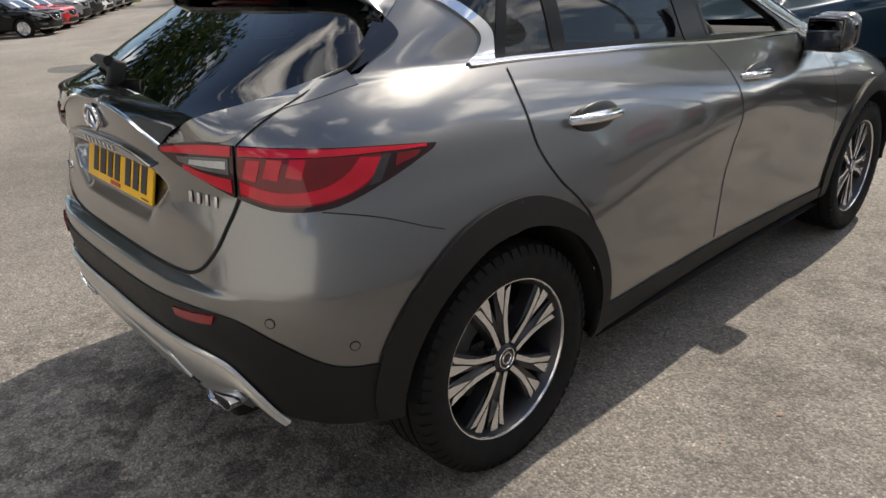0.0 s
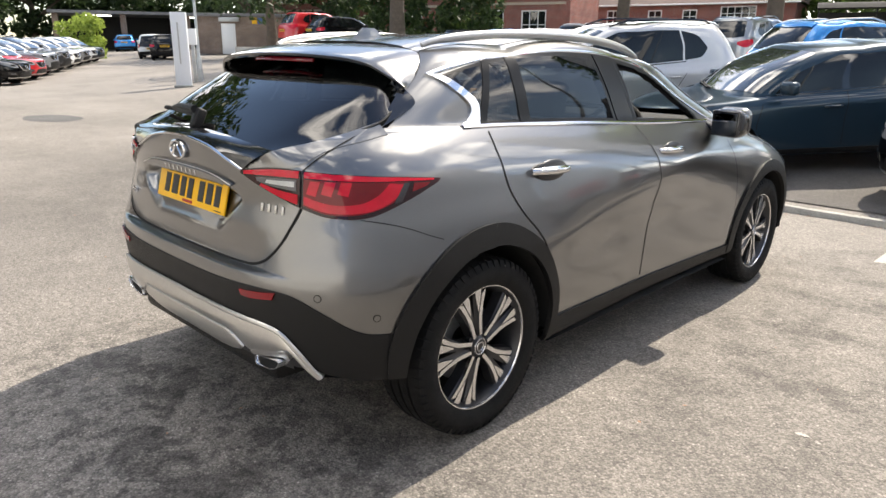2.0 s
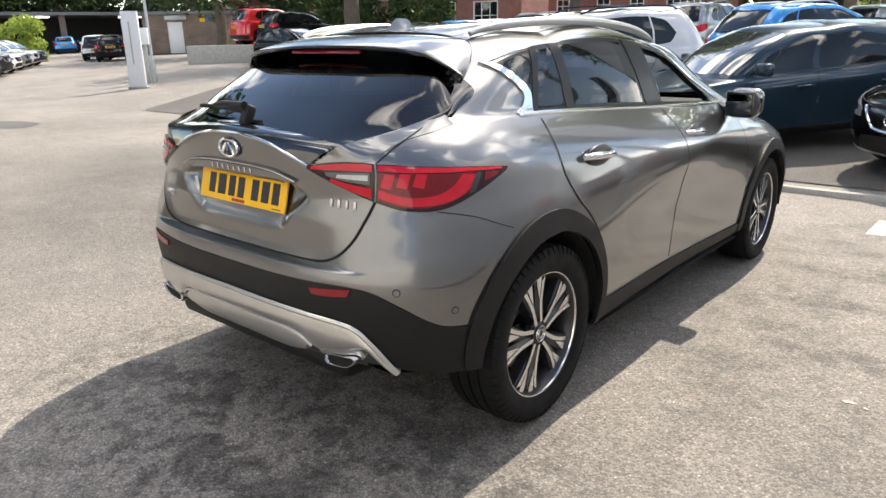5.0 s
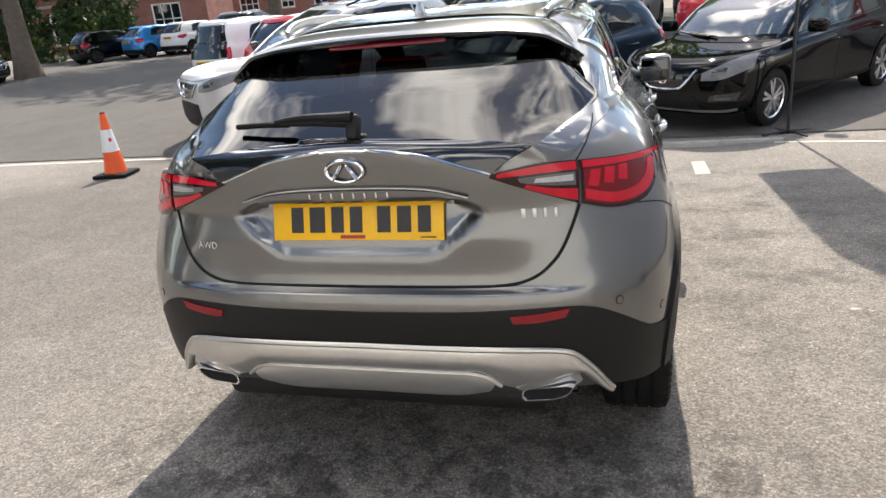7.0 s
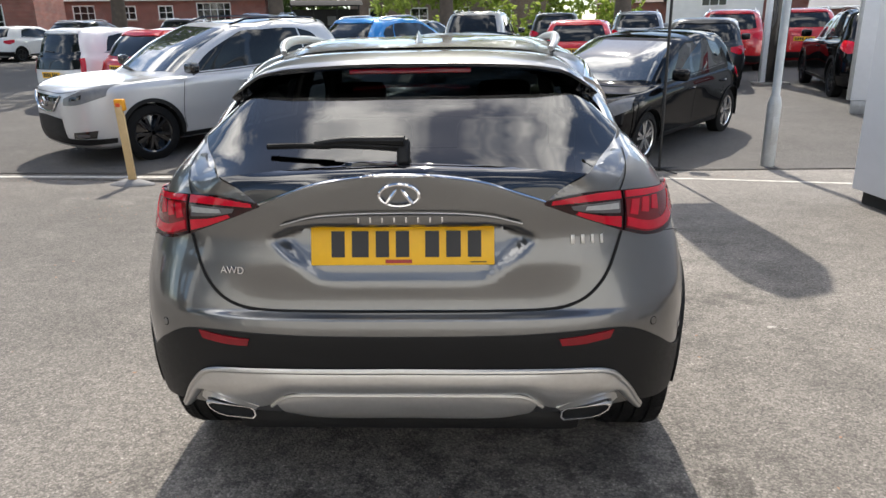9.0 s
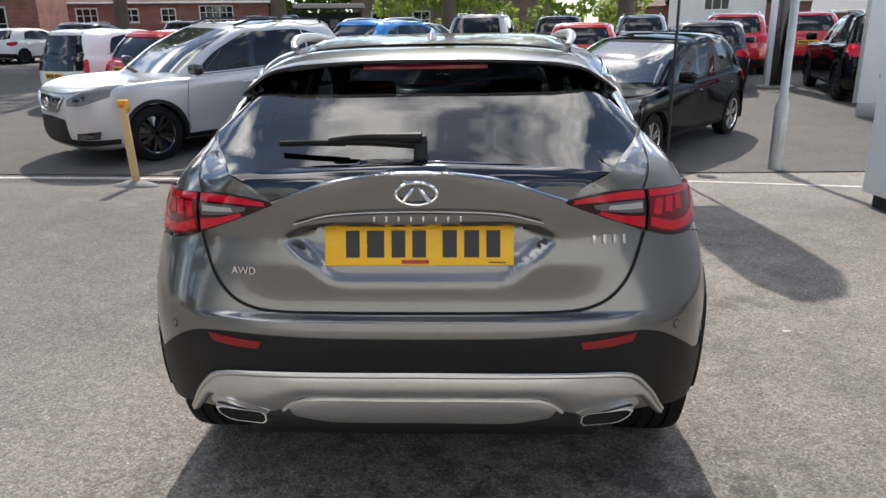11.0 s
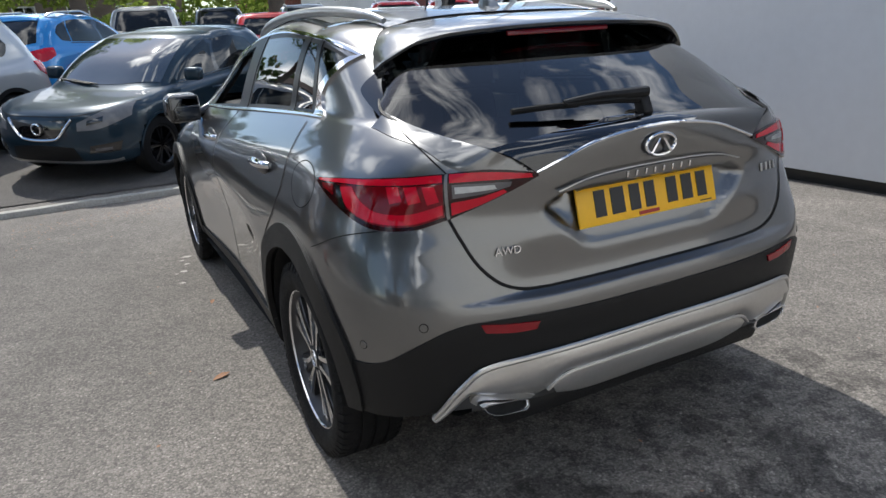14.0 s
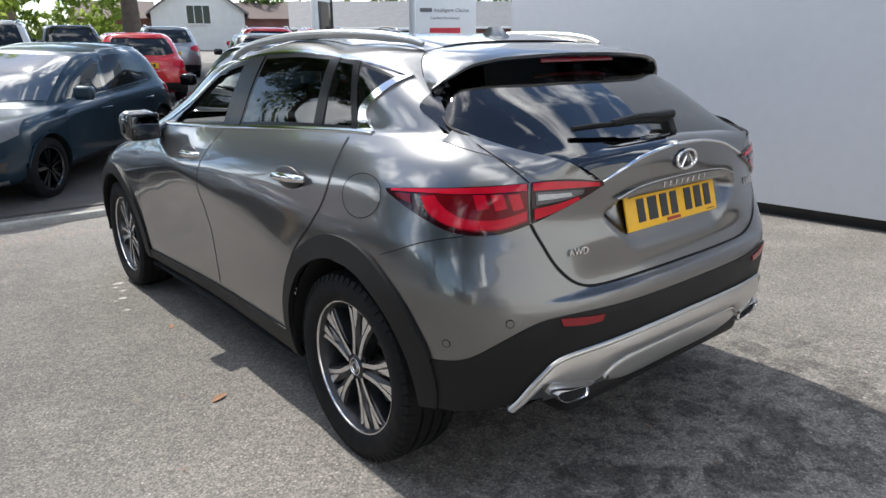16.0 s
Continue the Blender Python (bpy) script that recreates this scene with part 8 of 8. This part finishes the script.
build_tree(-21.5, 20.6, 11, 0.42, 4.6, M["leaf_dark"], 1, "large tree with a thick trunk by the lane", 3.4)
build_tree(-15.2, 29.0, 16, 0.34, 5.6, M["leaf"], 2, "tree with a tall trunk before the brick building", 5.6, 8500, 0.22)
build_tree(-7.9, 28.2, 16, 0.36, 5.6, M["leaf"], 3, "tree with a tall trunk before the brick building", 5.6, 8500, 0.22)
build_tree(-0.8, 29.4, 16, 0.34, 5.6, M["leaf_bright"], 4, "tree with bright spring leaves", 5.6, 8500, 0.22)
build_tree(6.5, 28.4, 16, 0.38, 5.6, M["leaf"], 5, "tree with a thick trunk beside the gabled house", 5.6, 8500, 0.22)
build_tree(-35.0, 22.5, 10, 0.36, 5.0, M["leaf_dark"], 6, "large dark tree behind the shed", 2.4)
build_tree(-50.0, 30.0, 12, 0.40, 6.0, M["leaf_dark"], 7, "large dark tree behind the garages", 2.6, 6500)
build_tree(-66.0, 36.0, 13, 0.40, 7.0, M["leaf_dark"], 8, "large dark tree behind the garages", 2.6, 6500, 0.22)
build_tree(-82.0, 34.0, 13, 0.40, 7.0, M["leaf_dark"], 9, "large dark tree behind the garages", 2.2, 6500, 0.22)
build_tree(-78.0, 22.0, 13, 0.40, 7.0, M["leaf_dark"], 11, "large dark tree beyond the parked row", 2.0, 6500, 0.24)
build_tree(-70.0, 12.0, 12, 0.40, 6.0, M["leaf_dark"], 12, "large dark tree beyond the parked row", 2.0, 6500, 0.22)
build_tree(-12.5, -4.5, 13, 0.40, 5.6, M["leaf_dark"], 10, "large tree beside the car park", 3.0, 9000, 0.16)
build_tree(-13.5, 1.5, 10, 0.30, 3.6, M["leaf_dark"], 15, "leafy tree beside the car park", 2.4, 6000, 0.14)


def build_hedge(name, a, b, tall, deep, mat, seed, label, count=5000, size=0.14):
    a, b = Vector(a), Vector(b)
    run = (b - a).length
    turn = math.atan2(b.y - a.y, b.x - a.x)
    hedge = thing(name, pose(a.x, a.y, height((a.x + b.x) / 2, (a.y + b.y) / 2) - 0.1, 0, 0, math.degrees(turn)), label, "hedge")
    rnd = random.Random(seed)
    centers = []
    n = max(4, int(run / 1.1))
    for k in range(n):
        for zz in np.arange(0.5, tall, 0.9):
            centers.append((run * (k + rnd.random()) / n, rnd.uniform(0, deep), zz * rnd.uniform(0.8, 1.15), rnd.uniform(0.5, 0.95)))
    v, f = tube([(0.3, deep / 2, 0.0), (0.3, deep / 2, tall * 0.7)], 0.06, 6)
    mesh_part("stem", v, f, M["bark"], hedge)
    leaf_cloud("leaves", centers, count, size, mat, hedge, seed)


build_hedge("hedge", (-95, 34), (-40, 33), 7.0, 3.0, M["leaf_dark"], 21, "tall dark belt of trees and shrubs behind the garages", 16000, 0.30)
build_hedge("hedge", (-84, -4), (-72, 32), 9.0, 3.0, M["leaf_dark"], 27, "tall dark belt of shrubs beyond the parked row", 17000, 0.32)
build_hedge("hedge", (-42, 31), (-24, 29.5), 5.2, 2.0, M["leaf_dark"], 22, "tall dark shrubs behind the shed", 9000, 0.2)
build_hedge("shrub", (-48.5, 14.8), (-45.5, 16.2), 2.6, 1.5, M["leaf_bright"], 23, "bright yellow green shrub behind the parked row", 2200, 0.14)
build_hedge("hedge", (-6, 44), (11, 42), 4.2, 2.0, M["leaf_bright"], 24, "bright green hedge before the far bungalow", 7000, 0.2)
build_hedge("hedge", (-21, 63), (2, 53), 7.5, 3.0, M["leaf"], 28, "tall green trees behind the brick building", 12000, 0.28)
build_hedge("hedge", (-32, 34.5), (-28.5, 35.5), 2.6, 1.0, M["leaf"], 25, "green shrubs by the terraced houses", 2200, 0.14)
build_hedge("hedge", (16, 54), (46, 46), 5.0, 2.0, M["leaf"], 26, "green trees behind the low building", 8000, 0.24)
on_ground_patch("grass_verge", [(-40, 31.0), (-26, 35.0), (-26, 36.4), (-40, 32.6)], M["grass"], "strip of grass before the terraced houses", 0.03, cell=2.0)

# shade of a darker, newer surface towards the houses, and small things on the ground
on_ground_patch("puddle", [(-12.7 + 0.85 * math.cos(k * math.pi / 8) * (1 + 0.06 * math.sin(3 * k)), 3.45 + 0.5 * math.sin(k * math.pi / 8) * (1 + 0.05 * math.cos(2 * k))) for k in range(16)], M["asphalt_dark"], "dark damp hollow in the asphalt", 0.004, cell=0.4)


def fallen_leaf(x, y, turn, size):
    pts = [(-1, 0, 0), (-0.4, 0.35, 0.12), (0.3, 0.4, 0.2), (1, 0.05, 0.1), (0.3, -0.35, 0.16), (-0.4, -0.3, 0.1), (0, 0, 0.02)]
    verts = [(a * size, b * size, c * size + 0.003) for a, b, c in pts]
    ob = mesh_part("fallen_leaf", verts, [(6, k, (k + 1) % 6) for k in range(6)], M["dry_leaf"])
    ob.matrix_basis = pose(x, y, height(x, y), 0, 0, turn)
    tagged(ob, "dry brown leaf lying on the asphalt", "leaf", "fallen leaves")


fallen_leaf(-1.08, 1.61, 20, 0.045)
fallen_leaf(-0.95, 2.6, 70, 0.03)


# plain render and brick walls, unseen, added to shape reflections on the cars
def reflection_wall(name, a, b, tall, mat, look_of):
    a, b = Vector((*a, 0)), Vector((*b, 0))
    run = b - a
    wall = thing(name, pose((a.x + b.x) / 2, (a.y + b.y) / 2, -0.1, 0, 0, math.degrees(math.atan2(run.y, run.x))), look_of + " wall added out of view to shape reflections", "wall", kind="structure")
    box("brickwork", (run.length, 0.3, tall), (0, 0, tall / 2), mat, wall, "", 0.0)
    box("coping", (run.length, 0.4, 0.12), (0, 0, tall + 0.06), M["concrete"], wall, "", 0.01)


reflection_wall("unseen_wall_south", (-20, -10.5), (16, -10.5), 5.5, M["white_wall"], "plain white rendered")
reflection_wall("unseen_wall_west", (-20, -10.3), (-20, -4), 4.0, M["brick_brown"], "plain brown brick")


def chalk(x, y, size, seed, mat, label):
    """A thin irregular splash of paint on the asphalt."""
    rnd = random.Random(seed)
    n = 14
    pts = [(x + size * math.cos(2 * math.pi * k / n) * rnd.uniform(0.35, 1.0), y + size * 0.7 * math.sin(2 * math.pi * k / n) * rnd.uniform(0.35, 1.0)) for k in range(n)]
    verts = [(a, b, height(a, b) + 0.0035) for a, b in pts] + [(x, y, height(x, y) + 0.004)]
    ob = mesh_part("paint_splash", verts, [(n, k, (k + 1) % n) for k in range(n)], mat, smooth=False)
    tagged(ob, label, "paint splash", "splashes on the asphalt")


for k, (x, y, r) in enumerate(((-0.95, 3.64, 0.05), (-0.99, 3.56, 0.025), (-0.97, 3.46, 0.035), (-1.01, 3.30, 0.04), (-1.06, 3.27, 0.02), (-1.05, 3.06, 0.03), (1.77, 1.72, 0.03), (1.83, 1.70, 0.015))):
    chalk(x, y, r, 40 + k, M["chalk"], "small white chalky splash on the asphalt")


def build_litter():
    """Small dry flakes blown against the kerb and over the bay."""
    rnd = random.Random(77)
    verts, faces = [], []
    spots = [(rnd.uniform(-6.0, 3.4), 6.03 - abs(rnd.gauss(0, 0.07))) for _ in range(420)]
    for cx, cy, rx, ry, count in ((-0.9, 5.5, 0.35, 0.14, 170), (-1.8, 5.35, 0.5, 0.16, 170), (-2.9, 4.6, 0.7, 0.3, 120)):
        spots += [(rnd.gauss(cx, rx), rnd.gauss(cy, ry)) for _ in range(count)]
    spots += [(rnd.uniform(-4, 3), rnd.uniform(-1, 5.8)) for _ in range(90)]
    for x, y in spots:
        r, a = rnd.uniform(0.004, 0.013), rnd.uniform(0, 6.28)
        z = height(x, min(y, 6.03)) + 0.003
        base = len(verts)
        for k in range(4):
            w = a + k * math.pi / 2
            verts.append((x + r * math.cos(w) * (1.0 if k % 2 else 0.5), min(y, 6.03) + r * math.sin(w) * (1.0 if k % 2 else 0.5), z + rnd.uniform(0, 0.004)))
        faces.append((base, base + 1, base + 2, base + 3))
    ob = mesh_part("litter", verts, faces, M["rust_spray"], smooth=False)
    tagged(ob, "small dry orange brown flakes scattered on the asphalt", "litter", kind="stuff")


build_litter()
